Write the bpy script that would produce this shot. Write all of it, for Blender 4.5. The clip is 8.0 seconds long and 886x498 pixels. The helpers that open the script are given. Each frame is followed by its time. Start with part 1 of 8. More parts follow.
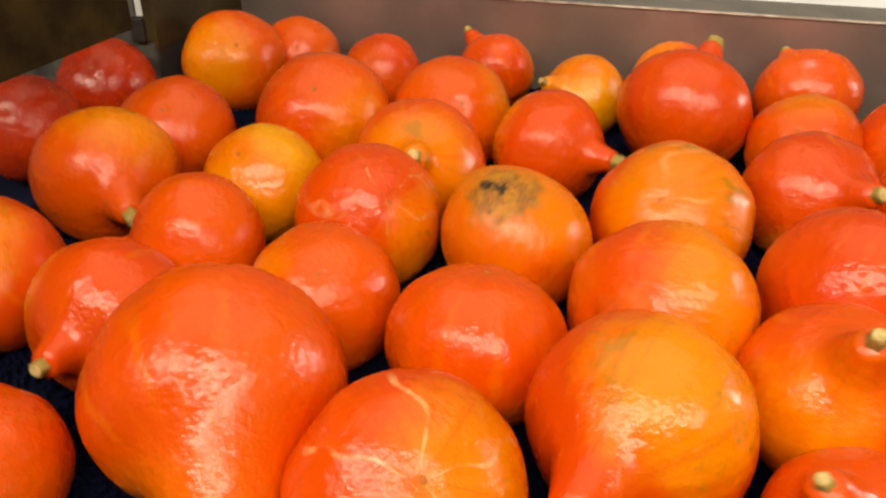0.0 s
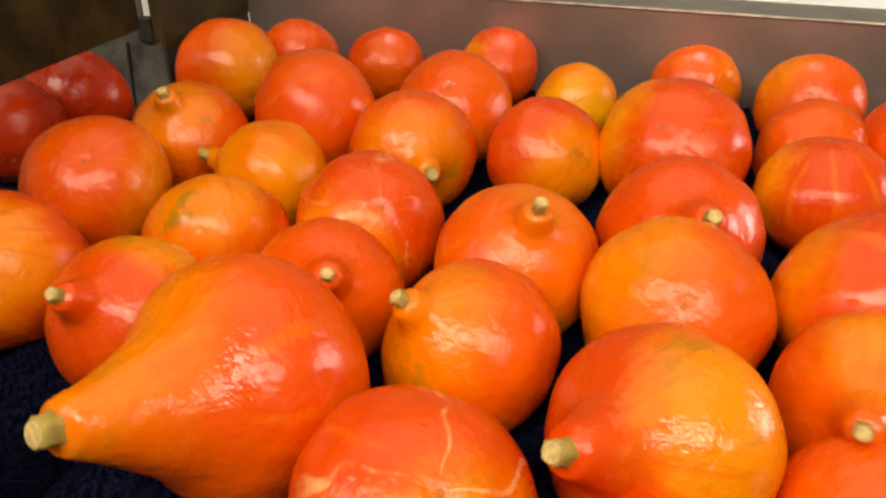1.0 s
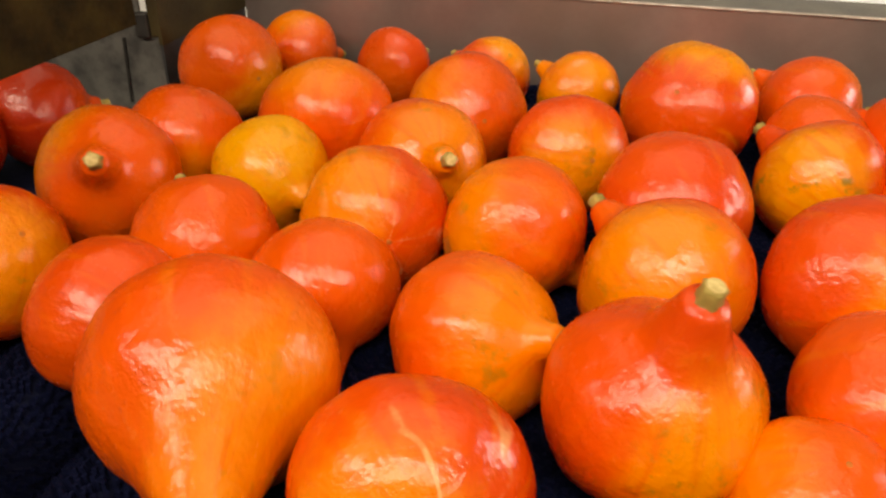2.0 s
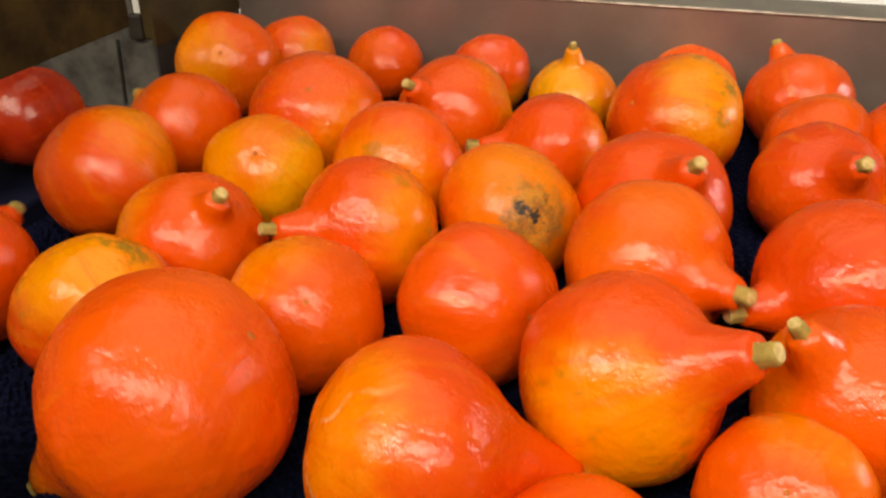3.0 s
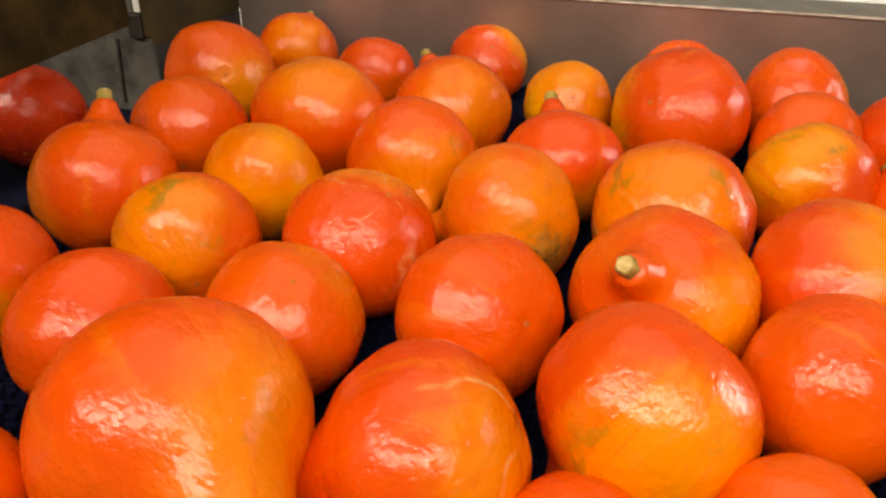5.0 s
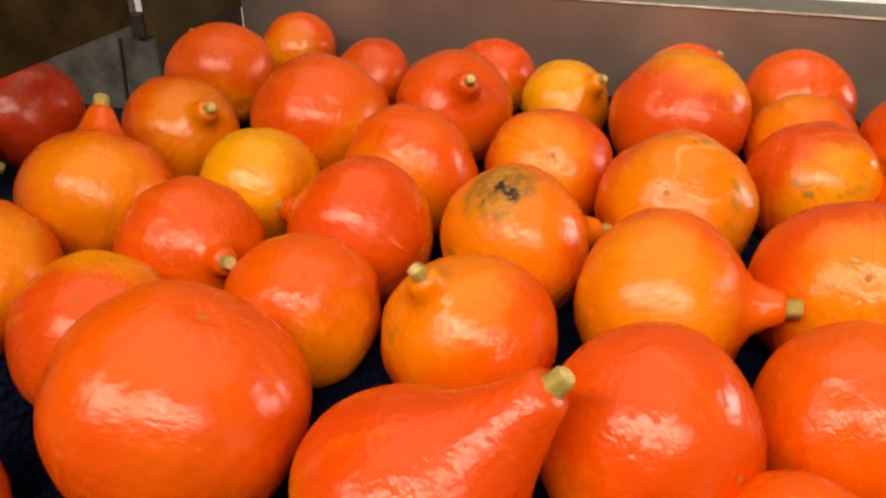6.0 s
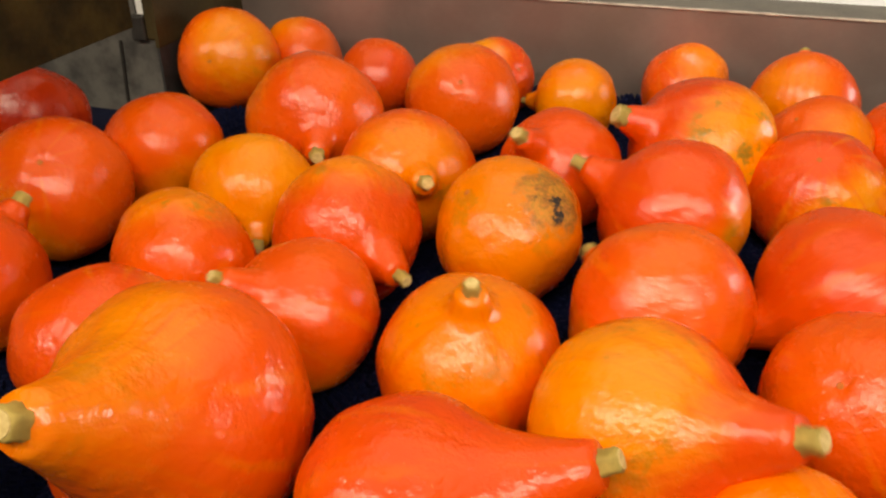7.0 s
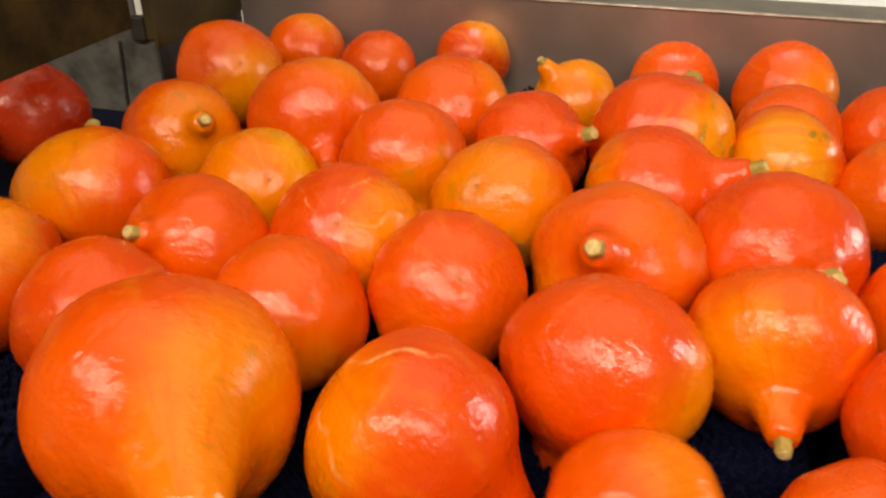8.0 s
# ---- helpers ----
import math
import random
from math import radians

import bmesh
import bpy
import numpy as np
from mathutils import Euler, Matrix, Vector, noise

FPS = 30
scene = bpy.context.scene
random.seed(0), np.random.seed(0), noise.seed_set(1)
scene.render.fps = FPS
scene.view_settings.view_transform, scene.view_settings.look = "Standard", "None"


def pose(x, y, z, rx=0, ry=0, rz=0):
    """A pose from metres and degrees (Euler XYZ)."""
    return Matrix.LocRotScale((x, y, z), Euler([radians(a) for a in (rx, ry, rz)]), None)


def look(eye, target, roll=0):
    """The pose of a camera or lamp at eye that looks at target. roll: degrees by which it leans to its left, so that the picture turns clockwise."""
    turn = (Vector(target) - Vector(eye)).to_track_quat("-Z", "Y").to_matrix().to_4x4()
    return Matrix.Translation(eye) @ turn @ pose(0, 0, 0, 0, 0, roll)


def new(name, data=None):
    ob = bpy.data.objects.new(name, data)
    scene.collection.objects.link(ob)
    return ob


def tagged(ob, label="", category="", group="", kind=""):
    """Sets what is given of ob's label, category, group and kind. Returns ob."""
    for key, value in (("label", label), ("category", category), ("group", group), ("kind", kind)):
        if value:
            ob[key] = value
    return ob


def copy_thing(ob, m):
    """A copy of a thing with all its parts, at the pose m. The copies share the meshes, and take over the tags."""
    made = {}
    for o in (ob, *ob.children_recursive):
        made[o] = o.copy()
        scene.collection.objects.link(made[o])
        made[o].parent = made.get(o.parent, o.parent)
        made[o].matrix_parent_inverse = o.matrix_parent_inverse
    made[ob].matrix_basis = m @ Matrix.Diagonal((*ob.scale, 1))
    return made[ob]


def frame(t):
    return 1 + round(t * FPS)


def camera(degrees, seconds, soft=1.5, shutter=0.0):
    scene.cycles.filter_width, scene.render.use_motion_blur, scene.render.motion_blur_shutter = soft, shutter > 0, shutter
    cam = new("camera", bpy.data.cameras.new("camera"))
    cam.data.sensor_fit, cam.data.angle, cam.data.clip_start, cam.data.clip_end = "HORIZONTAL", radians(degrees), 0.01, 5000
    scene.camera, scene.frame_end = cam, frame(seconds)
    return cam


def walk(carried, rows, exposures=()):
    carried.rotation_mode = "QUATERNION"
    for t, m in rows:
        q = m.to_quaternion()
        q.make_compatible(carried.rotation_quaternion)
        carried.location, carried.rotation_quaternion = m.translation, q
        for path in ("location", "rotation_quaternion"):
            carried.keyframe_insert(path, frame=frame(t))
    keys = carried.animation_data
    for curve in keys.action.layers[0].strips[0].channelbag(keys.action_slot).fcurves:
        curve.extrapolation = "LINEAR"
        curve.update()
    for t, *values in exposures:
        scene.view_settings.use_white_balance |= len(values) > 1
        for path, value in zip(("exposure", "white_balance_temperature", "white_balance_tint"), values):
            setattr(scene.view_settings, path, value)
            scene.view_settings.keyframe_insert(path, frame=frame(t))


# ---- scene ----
cam = camera(57.0, 8.0, soft=2.35, shutter=0.4)
walk(cam, [
    (0.0, pose(0, 0, 0.47, 60.559, 0, 16.491)),
    (0.5, pose(0, 0, 0.47, 60.360, 0, 16.172)),
    (1.0, pose(0, 0, 0.47, 60.598, 0, 16.948)),
    (1.5, pose(0, 0, 0.47, 60.241, 0, 16.993)),
    (2.0, pose(0, 0, 0.47, 60.281, 0, 16.765)),
    (3.0, pose(0, 0, 0.47, 60.360, 0, 16.354)),
    (3.5, pose(0, 0, 0.47, 60.400, 0, 16.400)),
    (4.0, pose(0, 0, 0.47, 60.400, 0, 16.537)),
    (4.5, pose(0, 0, 0.47, 60.321, 0, 16.309)),
    (6.0, pose(0, 0, 0.47, 60.281, 0, 16.491)),
    (6.5, pose(0, 0, 0.47, 60.360, 0, 16.491)),
    (7.0, pose(0, 0, 0.47, 60.440, 0, 16.537)),
    (7.5, pose(0, 0, 0.47, 60.400, 0, 16.537)),
    (8.0, pose(0, 0, 0.47, 60.479, 0, 16.491)),
], exposures=[(0.0, -0.18, 7250, 10), (8.0, -0.18, 7250, 10)])

# ---------------------------------------------------------------- light
world = bpy.data.worlds.new("room_air")
scene.world = world
world.use_nodes = True
sky = world.node_tree.nodes.new("ShaderNodeTexSky")
sky.sky_type, sky.sun_disc = "NISHITA", False
sky.sun_elevation, sky.sun_rotation = radians(40), radians(60)
world.node_tree.links.new(sky.outputs[0], world.node_tree.nodes["Background"].inputs["Color"])
world.node_tree.nodes["Background"].inputs["Strength"].default_value = 0.05


def area_lamp(name, m, wide, high, power, colour):
    data = bpy.data.lights.new(name, "AREA")
    data.shape, data.size, data.size_y, data.energy, data.color = "RECTANGLE", wide, high, power, colour
    ob = new(name, data)
    ob.matrix_world = m
    return ob


# a long row of ceiling tubes behind the walkway, an added overhead fill above the bed,
# daylight in the side doorway, and an added fill strip for the partition
area_lamp("tube_row_light", look((-0.1, -1.25, 2.1), (-0.15, 0.8, 0.05)), 5.4, 0.30, 142, (1.0, 0.87, 0.71))
# unseen soft fill, made large so that it leaves no clear highlight
area_lamp("overhead_fill_light", look((-0.1, 1.1, 2.6), (-0.1, 1.0, 0.0)), 3.4, 2.6, 30, (1.0, 0.87, 0.68))
area_lamp("doorway_light", look((3.46, 2.40, 0.62), (0.0, 0.6, 0.1)), 0.7, 1.0, 48, (1.0, 0.97, 0.93))
# added fill, no known fixture: whitens the partition, narrow spread spares the squashes
strip = area_lamp("partition_fill_light", look((0.75, 1.62, 1.7), (0.72, 2.0, 0.0)), 2.2, 0.08, 14, (0.97, 0.98, 1.0))
strip.data.spread = radians(58)

# ---------------------------------------------------------------- materials


def shader(name):
    m = bpy.data.materials.new(name)
    m.use_nodes = True
    t = m.node_tree
    return m, t, t.nodes["Principled BSDF"]


def node(t, kind, **values):
    n = t.nodes.new(kind)
    for key, v in values.items():
        if key == "op":
            n.operation = v
        elif key.startswith("i"):
            n.inputs[int(key[1:])].default_value = v
        else:
            n.inputs[key].default_value = v
    return n


def math_node(t, op, a, b=0.0, c=0.0):
    n = t.nodes.new("ShaderNodeMath")
    n.operation = op
    for i, v in enumerate((a, b, c)):
        if isinstance(v, (int, float)):
            n.inputs[i].default_value = v
        else:
            t.links.new(v, n.inputs[i])
    return n.outputs[0]


def ramp(t, value, lo, hi, a=0.0, b=1.0):
    n = t.nodes.new("ShaderNodeMapRange")
    n.interpolation_type = "SMOOTHSTEP"
    t.links.new(value, n.inputs[0])
    for i, v in enumerate((lo, hi, a, b)):
        n.inputs[i + 1].default_value = v
    return n.outputs[0]


def mix(t, fac, a, b, mode="MIX"):
    n = t.nodes.new("ShaderNodeMix")
    n.data_type, n.blend_type = "RGBA", mode
    for i, v in ((0, fac), (6, a), (7, b)):
        if isinstance(v, (int, float)):
            n.inputs[i].default_value = v
        elif isinstance(v, tuple):
            n.inputs[i].default_value = (*v, 1)
        else:
            t.links.new(v, n.inputs[i])
    return n.outputs[2]


def noise_node(t, vector, scale, detail=3.0, rough=0.55):
    n = t.nodes.new("ShaderNodeTexNoise")
    n.inputs["Scale"].default_value, n.inputs["Detail"].default_value, n.inputs["Roughness"].default_value = scale, detail, rough
    if vector is not None:
        t.links.new(vector, n.inputs["Vector"])
    return n.outputs[0]


def bumped(t, bsdf, heights):
    last = None
    for height, strength, distance in heights:
        n = t.nodes.new("ShaderNodeBump")
        n.inputs["Strength"].default_value, n.inputs["Distance"].default_value = strength, distance
        t.links.new(height, n.inputs["Height"])
        if last:
            t.links.new(last, n.inputs["Normal"])
        last = n.outputs[0]
    t.links.new(last, bsdf.inputs["Normal"])


def skin(name, base, deep, pale, pale_way, pale_from, stain=0.0, scar_way=None, rays=0.0):
    """Waxy squash rind: two tones, a sun-bleached side towards pale_way, cork stains, small scars."""
    m, t, b = shader(name)
    co = t.nodes.new("ShaderNodeTexCoord").outputs["Object"]
    rnd = t.nodes.new("ShaderNodeObjectInfo").outputs["Random"]
    shift = t.nodes.new("ShaderNodeVectorMath")
    shift.operation = "ADD"
    t.links.new(co, shift.inputs[0])
    comb = t.nodes.new("ShaderNodeCombineXYZ")
    for i, k in enumerate((3.1, 7.7, 5.3)):
        t.links.new(math_node(t, "MULTIPLY", rnd, k), comb.inputs[i])
    t.links.new(comb.outputs[0], shift.inputs[1])
    p = shift.outputs[0]
    unit = t.nodes.new("ShaderNodeVectorMath")
    unit.operation = "NORMALIZE"
    t.links.new(co, unit.inputs[0])

    def towards(way):
        d = t.nodes.new("ShaderNodeVectorMath")
        d.operation = "DOT_PRODUCT"
        t.links.new(unit.outputs[0], d.inputs[0])
        d.inputs[1].default_value = Vector(way).normalized()
        return d.outputs["Value"]

    big, mid, fine = noise_node(t, p, 11, 2), noise_node(t, p, 38, 4, 0.6), noise_node(t, p, 260, 3, 0.65)
    col = mix(t, ramp(t, big, 0.36, 0.66), base, deep)
    xyz = t.nodes.new("ShaderNodeSeparateXYZ")
    t.links.new(co, xyz.inputs[0])
    turn = math_node(t, "ARCTAN2", xyz.outputs[1], xyz.outputs[0])
    stripes = math_node(t, "SINE", math_node(t, "ADD", math_node(t, "MULTIPLY", turn, 10.0), math_node(t, "MULTIPLY", mid, 3.0)))
    # fine meridian streaks from stem to blossom end
    along = t.nodes.new("ShaderNodeCombineXYZ")
    t.links.new(math_node(t, "MULTIPLY", math_node(t, "COSINE", turn), 5.0), along.inputs[0])
    t.links.new(math_node(t, "MULTIPLY", math_node(t, "SINE", turn), 5.0), along.inputs[1])
    t.links.new(math_node(t, "ADD", math_node(t, "MULTIPLY", xyz.outputs[2], 9.0), math_node(t, "MULTIPLY", rnd, 40.0)), along.inputs[2])
    lines = noise_node(t, along.outputs[0], 1.6, 4, 0.6)
    col = mix(t, ramp(t, lines, 0.50, 0.74, 0.0, 0.22), col, deep)
    col = mix(t, ramp(t, lines, 0.28, 0.46, 0.12, 0.0), col, pale)
    streak = math_node(t, "MULTIPLY", ramp(t, stripes, 0.72, 1.0), math_node(t, "MULTIPLY", ramp(t, towards((0, 0, 1)), 0.5, 0.85, 1.0, 0.0), ramp(t, big, 0.45, 0.68, 0.0, 0.30)))
    col = mix(t, streak, col, pale)
    side = math_node(t, "ADD", towards(pale_way), math_node(t, "MULTIPLY", math_node(t, "SUBTRACT", mid, 0.5), 0.5))
    bleached = ramp(t, side, pale_from, pale_from + 0.6)
    col = mix(t, math_node(t, "MULTIPLY", bleached, ramp(t, lines, 0.48, 0.75, 1.0, 0.55)), col, pale)
    if rays:
        # pale healed growth lines that run out from the blossom end
        line = ramp(t, math_node(t, "COSINE", math_node(t, "ADD", math_node(t, "MULTIPLY", turn, 5.0), math_node(t, "MULTIPLY", big, 9.0))), 0.955, 0.995)
        line = math_node(t, "MULTIPLY", line, math_node(t, "MULTIPLY", ramp(t, towards((0, 0, -1)), 0.15, 0.6), ramp(t, mid, 0.38, 0.6, 0.0, rays)))
        col = mix(t, line, col, (0.85, 0.42, 0.16))
    # cork stains in the bleached side
    rust = math_node(t, "MULTIPLY", ramp(t, noise_node(t, p, 24, 5, 0.65), 0.56, 0.66), math_node(t, "MULTIPLY", ramp(t, side, pale_from + 0.1, pale_from + 0.5), stain))
    col = mix(t, rust, col, (0.34, 0.185, 0.008))
    # pale pin-prick scars
    specks = ramp(t, noise_node(t, p, 420, 1), 0.74, 0.80, 0.0, 0.35)
    col = mix(t, specks, col, (0.75, 0.38, 0.12))
    rough = ramp(t, mid, 0.3, 0.7, 0.17, 0.31)
    heights = [(big, 0.25, 0.006), (lines, 0.08, 0.003), (mid, 0.60, 0.0036), (noise_node(t, p, 95, 3, 0.6), 0.65, 0.0019), (fine, 0.25, 0.0006)]
    if scar_way:
        near = math_node(t, "ADD", towards(scar_way), math_node(t, "MULTIPLY", math_node(t, "SUBTRACT", mid, 0.5), 0.34))
        cork = math_node(t, "MULTIPLY", ramp(t, near, 0.81, 0.96, 0.0, 0.95), ramp(t, fine, 0.25, 0.6, 0.45, 1.0))
        col = mix(t, cork, col, mix(t, ramp(t, noise_node(t, p, 70, 4, 0.65), 0.38, 0.62), (0.50, 0.235, 0.020), (0.22, 0.110, 0.016)))
        crack = math_node(t, "MULTIPLY", ramp(t, near, 0.88, 0.98), ramp(t, noise_node(t, p, 52, 4, 0.65), 0.52, 0.60))
        col = mix(t, crack, col, (0.014, 0.011, 0.009))
        rough = math_node(t, "MAXIMUM", rough, math_node(t, "MULTIPLY", cork, 0.7))
        heights.append((crack, -0.8, 0.004))
    t.links.new(col, b.inputs["Base Color"])
    t.links.new(rough, b.inputs["Roughness"])
    b.inputs["Specular IOR Level"].default_value = 0.55
    bumped(t, b, heights)
    return m


ORANGE, RED, YELLOW, DEEP = (0.80, 0.108, 0.004), (0.77, 0.083, 0.004), (0.85, 0.220, 0.004), (0.72, 0.064, 0.004)
SKINS = {
    "red": skin("red_orange_rind", RED, DEEP, ORANGE, (0.4, 0.2, -1), 0.45),
    # rind colour lowered to carry the shade beyond the baffle
    "deep": skin("shade_darkened_red_rind", (0.58, 0.042, 0.005), (0.44, 0.024, 0.004), RED, (0.4, 0.2, 1), 0.45),
    "orange": skin("orange_rind", ORANGE, RED, YELLOW, (1, 0.3, -0.4), 0.45, 0.2),
    "base": skin("orange_rind_yellow_base", RED, DEEP, YELLOW, (0.3, 0.2, -1), 0.05, 0.7, None, 0.6),
    "crown": skin("orange_rind_yellow_crown", ORANGE, RED, YELLOW, (0.1, 0.1, 1), 0.25, 0.55),
    "yellow": skin("yellow_orange_rind", (0.87, 0.275, 0.004), (0.84, 0.185, 0.003), (0.88, 0.37, 0.006), (1, 0.2, 0.1), 0.0, 0.35),
    "side": skin("red_orange_rind_yellow_side", RED, DEEP, (0.88, 0.30, 0.004), (0.95, 0.0, -0.15), 0.32, 1.0),
    "rays": skin("red_orange_rind_with_pale_lines", RED, DEEP, (0.86, 0.24, 0.004), (0.5, 0.3, -0.8), 0.45, 1.0, None, 0.9),
    "shoulder": skin("orange_rind_yellow_shoulder", ORANGE, RED, (0.86, 0.243, 0.006), (-0.5, -0.32, 0.8), 0.42, 0.3),
    "flank": skin("red_rind_yellow_flank", RED, DEEP, (0.88, 0.270, 0.004), (0.96, 0.02, 0.22), 0.30, 0.6),
    "wide": skin("orange_rind_broad_yellow_side", (0.81, 0.135, 0.006), RED, (0.87, 0.243, 0.005), (0.99, 0.08, -0.14), 0.18, 0.4),
    "bottom": skin("red_orange_rind_yellow_bottom", RED, DEEP, (0.87, 0.252, 0.005), (0.3, 0.0, -0.95), 0.32, 0.5),
    "patch": skin("orange_rind_yellow_patch", ORANGE, RED, (0.87, 0.252, 0.005), (0.22, -0.57, -0.79), 0.35, 0.3),
    "back": skin("orange_rind_yellow_back", ORANGE, RED, (0.86, 0.234, 0.005), (0.1, 0.9, -0.45), 0.25, 0.8),
    "cheek": skin("orange_rind_yellow_cheek", ORANGE, RED, (0.86, 0.243, 0.005), (-0.9, -0.2, 0.0), 0.35, 0.2),
    "brow": skin("orange_rind_yellow_brow", ORANGE, RED, (0.88, 0.270, 0.005), (-0.33, -0.68, 0.65), 0.55, 0.2),
    "belly": skin("orange_rind_pale_belly", RED, DEEP, (0.87, 0.243, 0.006), (-0.45, -0.76, -0.46), 0.35, 0.5, None, 0.5),
    "scar": skin("orange_rind_with_cork_scar", (0.82, 0.19, 0.006), ORANGE, YELLOW, (0.5, 0, -1), 0.1, 0.4, (0.8, 0.0, -0.3)),
}


def plain(name, colour, other, scale, roughness, metal=0.0, grain=0.15, stretch=None, gloss=0.5):
    """A surface in two tones of noise, with grain in the gloss and fine relief."""
    m, t, b = shader(name)
    co = t.nodes.new("ShaderNodeTexCoord").outputs["Object"]
    if stretch:
        mp = t.nodes.new("ShaderNodeMapping")
        mp.inputs["Scale"].default_value = stretch
        t.links.new(co, mp.inputs[0])
        co2 = mp.outputs[0]
    else:
        co2 = co
    a, f = noise_node(t, co, scale, 5, 0.6), noise_node(t, co2, scale * 14, 3, 0.6)
    t.links.new(mix(t, ramp(t, a, 0.3, 0.7), colour, other), b.inputs["Base Color"])
    t.links.new(ramp(t, f, 0.25, 0.75, roughness - grain * 0.5, roughness + grain * 0.5), b.inputs["Roughness"])
    b.inputs["Metallic"].default_value = metal
    b.inputs["Specular IOR Level"].default_value = gloss
    bumped(t, b, [(f, 0.12, 0.001)])
    return m


STEEL = plain("stained_stainless_steel", (0.43, 0.365, 0.345), (0.32, 0.265, 0.25), 5, 0.46, 0.75, 0.18, (1, 1, 12))
POST = plain("dull_brown_steel", (0.060, 0.044, 0.016), (0.032, 0.024, 0.010), 12, 0.65, 0.0, gloss=0.25)
BROWN_STEEL = plain("grimy_brown_steel", (0.050, 0.034, 0.007), (0.012, 0.008, 0.002), 11, 0.7, 0.0, gloss=0.12)
GREY_STEEL = plain("dull_grey_steel", (0.30, 0.30, 0.28), (0.085, 0.085, 0.08), 22, 0.6, 0.1)
PANEL = plain("blotchy_dark_grey_steel", (0.155, 0.155, 0.145), (0.050, 0.050, 0.050), 22, 0.6, 0.1)
RETURN = plain("dark_blue_grey_steel", (0.050, 0.052, 0.056), (0.026, 0.027, 0.030), 26, 0.6, 0.1)
FLANGE = plain("grey_green_flange", (0.125, 0.112, 0.088), (0.085, 0.076, 0.062), 14, 0.65, 0.1)
# lighter tone stands in for the highlight along the folded top edge
LIP = plain("highlight_toned_edge", (0.50, 0.42, 0.36), (0.26, 0.21, 0.18), 34, 0.45, 0.5)
BLACK = plain("black_rubber", (0.015, 0.014, 0.014), (0.03, 0.028, 0.026), 40, 0.6)
NAVY = plain("navy_bristle", (0.0022, 0.0040, 0.022), (0.0035, 0.0065, 0.034), 20, 0.9, gloss=0.12)
NAVY_CORE = plain("navy_roller_core", (0.003, 0.005, 0.022), (0.005, 0.008, 0.03), 20, 0.8, gloss=0.15)
WHITE = plain("white_wall_panel", (0.86, 0.88, 0.89), (0.80, 0.82, 0.83), 3, 0.45)
JOINT = plain("grey_joint", (0.36, 0.36, 0.36), (0.3, 0.3, 0.3), 20, 0.7)
CONCRETE = plain("grey_concrete", (0.26, 0.25, 0.24), (0.18, 0.175, 0.17), 3, 0.7)
CEILING = plain("drab_shed_paint", (0.30, 0.285, 0.26), (0.24, 0.23, 0.21), 2, 0.7)
STEM = plain("corky_tan_stem", (0.46, 0.34, 0.085), (0.29, 0.22, 0.05), 90, 0.75)
CUT = plain("pale_cut_stem_end", (0.74, 0.60, 0.27), (0.50, 0.37, 0.13), 190, 0.7)
CORK = plain("brown_cork_scar", (0.62, 0.16, 0.015), (0.46, 0.14, 0.02), 120, 0.8)

# ---------------------------------------------------------------- mesh helpers


def finish(bm, name, material, smooth=False):
    bmesh.ops.recalc_face_normals(bm, faces=bm.faces)
    me = bpy.data.meshes.new(name)
    bm.to_mesh(me)
    bm.free()
    for mat in material if isinstance(material, tuple) else (material,):
        me.materials.append(mat)
    if smooth:
        me.polygons.foreach_set("use_smooth", [True] * len(me.polygons))
    return me


def part(name, bm, material, parent, label="", smooth=False):
    ob = new(name, finish(bm, name, material, smooth))
    ob.parent = parent
    return tagged(ob, label=label)


def block(bm, x0, x1, y0, y1, z0, z1, bevel=0.0):
    r = bmesh.ops.create_cube(bm, size=1, matrix=Matrix.LocRotScale(((x0 + x1) / 2, (y0 + y1) / 2, (z0 + z1) / 2), None, (x1 - x0, y1 - y0, z1 - z0)))
    if bevel:
        edges = {e for v in r["verts"] for e in v.link_edges}
        bmesh.ops.bevel(bm, geom=list(edges), offset=bevel, segments=2, affect="EDGES", profile=0.5)


def slab(name, x0, x1, y0, y1, z0, z1, material, bevel=0.0):
    bm = bmesh.new()
    block(bm, x0, x1, y0, y1, z0, z1, bevel)
    return new(name, finish(bm, name, material))


def lathe(profile, around, wobble=None):
    """Closed surface of revolution about z; profile: (radius, z) from pole to pole."""
    bm = bmesh.new()
    rings = []
    for r, z in profile[1:-1]:
        ring = []
        for i in range(around):
            a = 2 * math.pi * i / around
            v = Vector((r * math.cos(a), r * math.sin(a), z))
            ring.append(bm.verts.new(wobble(v, a) if wobble else v))
        rings.append(ring)
    ends = [bm.verts.new(wobble(Vector((0, 0, z)), 0) if wobble else Vector((0, 0, z))) for z in (profile[0][1], profile[-1][1])]
    for lo, hi in zip(rings, rings[1:]):
        for i in range(around):
            bm.faces.new((lo[i], lo[(i + 1) % around], hi[(i + 1) % around], hi[i]))
    for i in range(around):
        bm.faces.new((ends[0], rings[0][(i + 1) % around], rings[0][i]))
        bm.faces.new((ends[1], rings[-1][i], rings[-1][(i + 1) % around]))
    return bm


# ---------------------------------------------------------------- the room
def setting(ob, label, category):
    return tagged(ob, label=label, category=category, kind="structure")


setting(slab("floor", -3.6, 3.6, -3.2, 3.6, -1.0, -0.9, CONCRETE), "grey concrete packing shed floor", "floor")
setting(slab("ceiling", -3.6, 3.6, -3.2, 3.6, 2.7, 2.8, CEILING), "drab painted packing shed ceiling", "ceiling")
setting(slab("wall_west", -3.6, -3.5, -3.1, 3.5, -0.9, 2.7, CEILING), "drab painted side wall of the shed", "wall")
bm = bmesh.new()
block(bm, 3.5, 3.6, -3.1, 1.9, -0.9, 2.7)
block(bm, 3.5, 3.6, 2.9, 3.5, -0.9, 2.7)
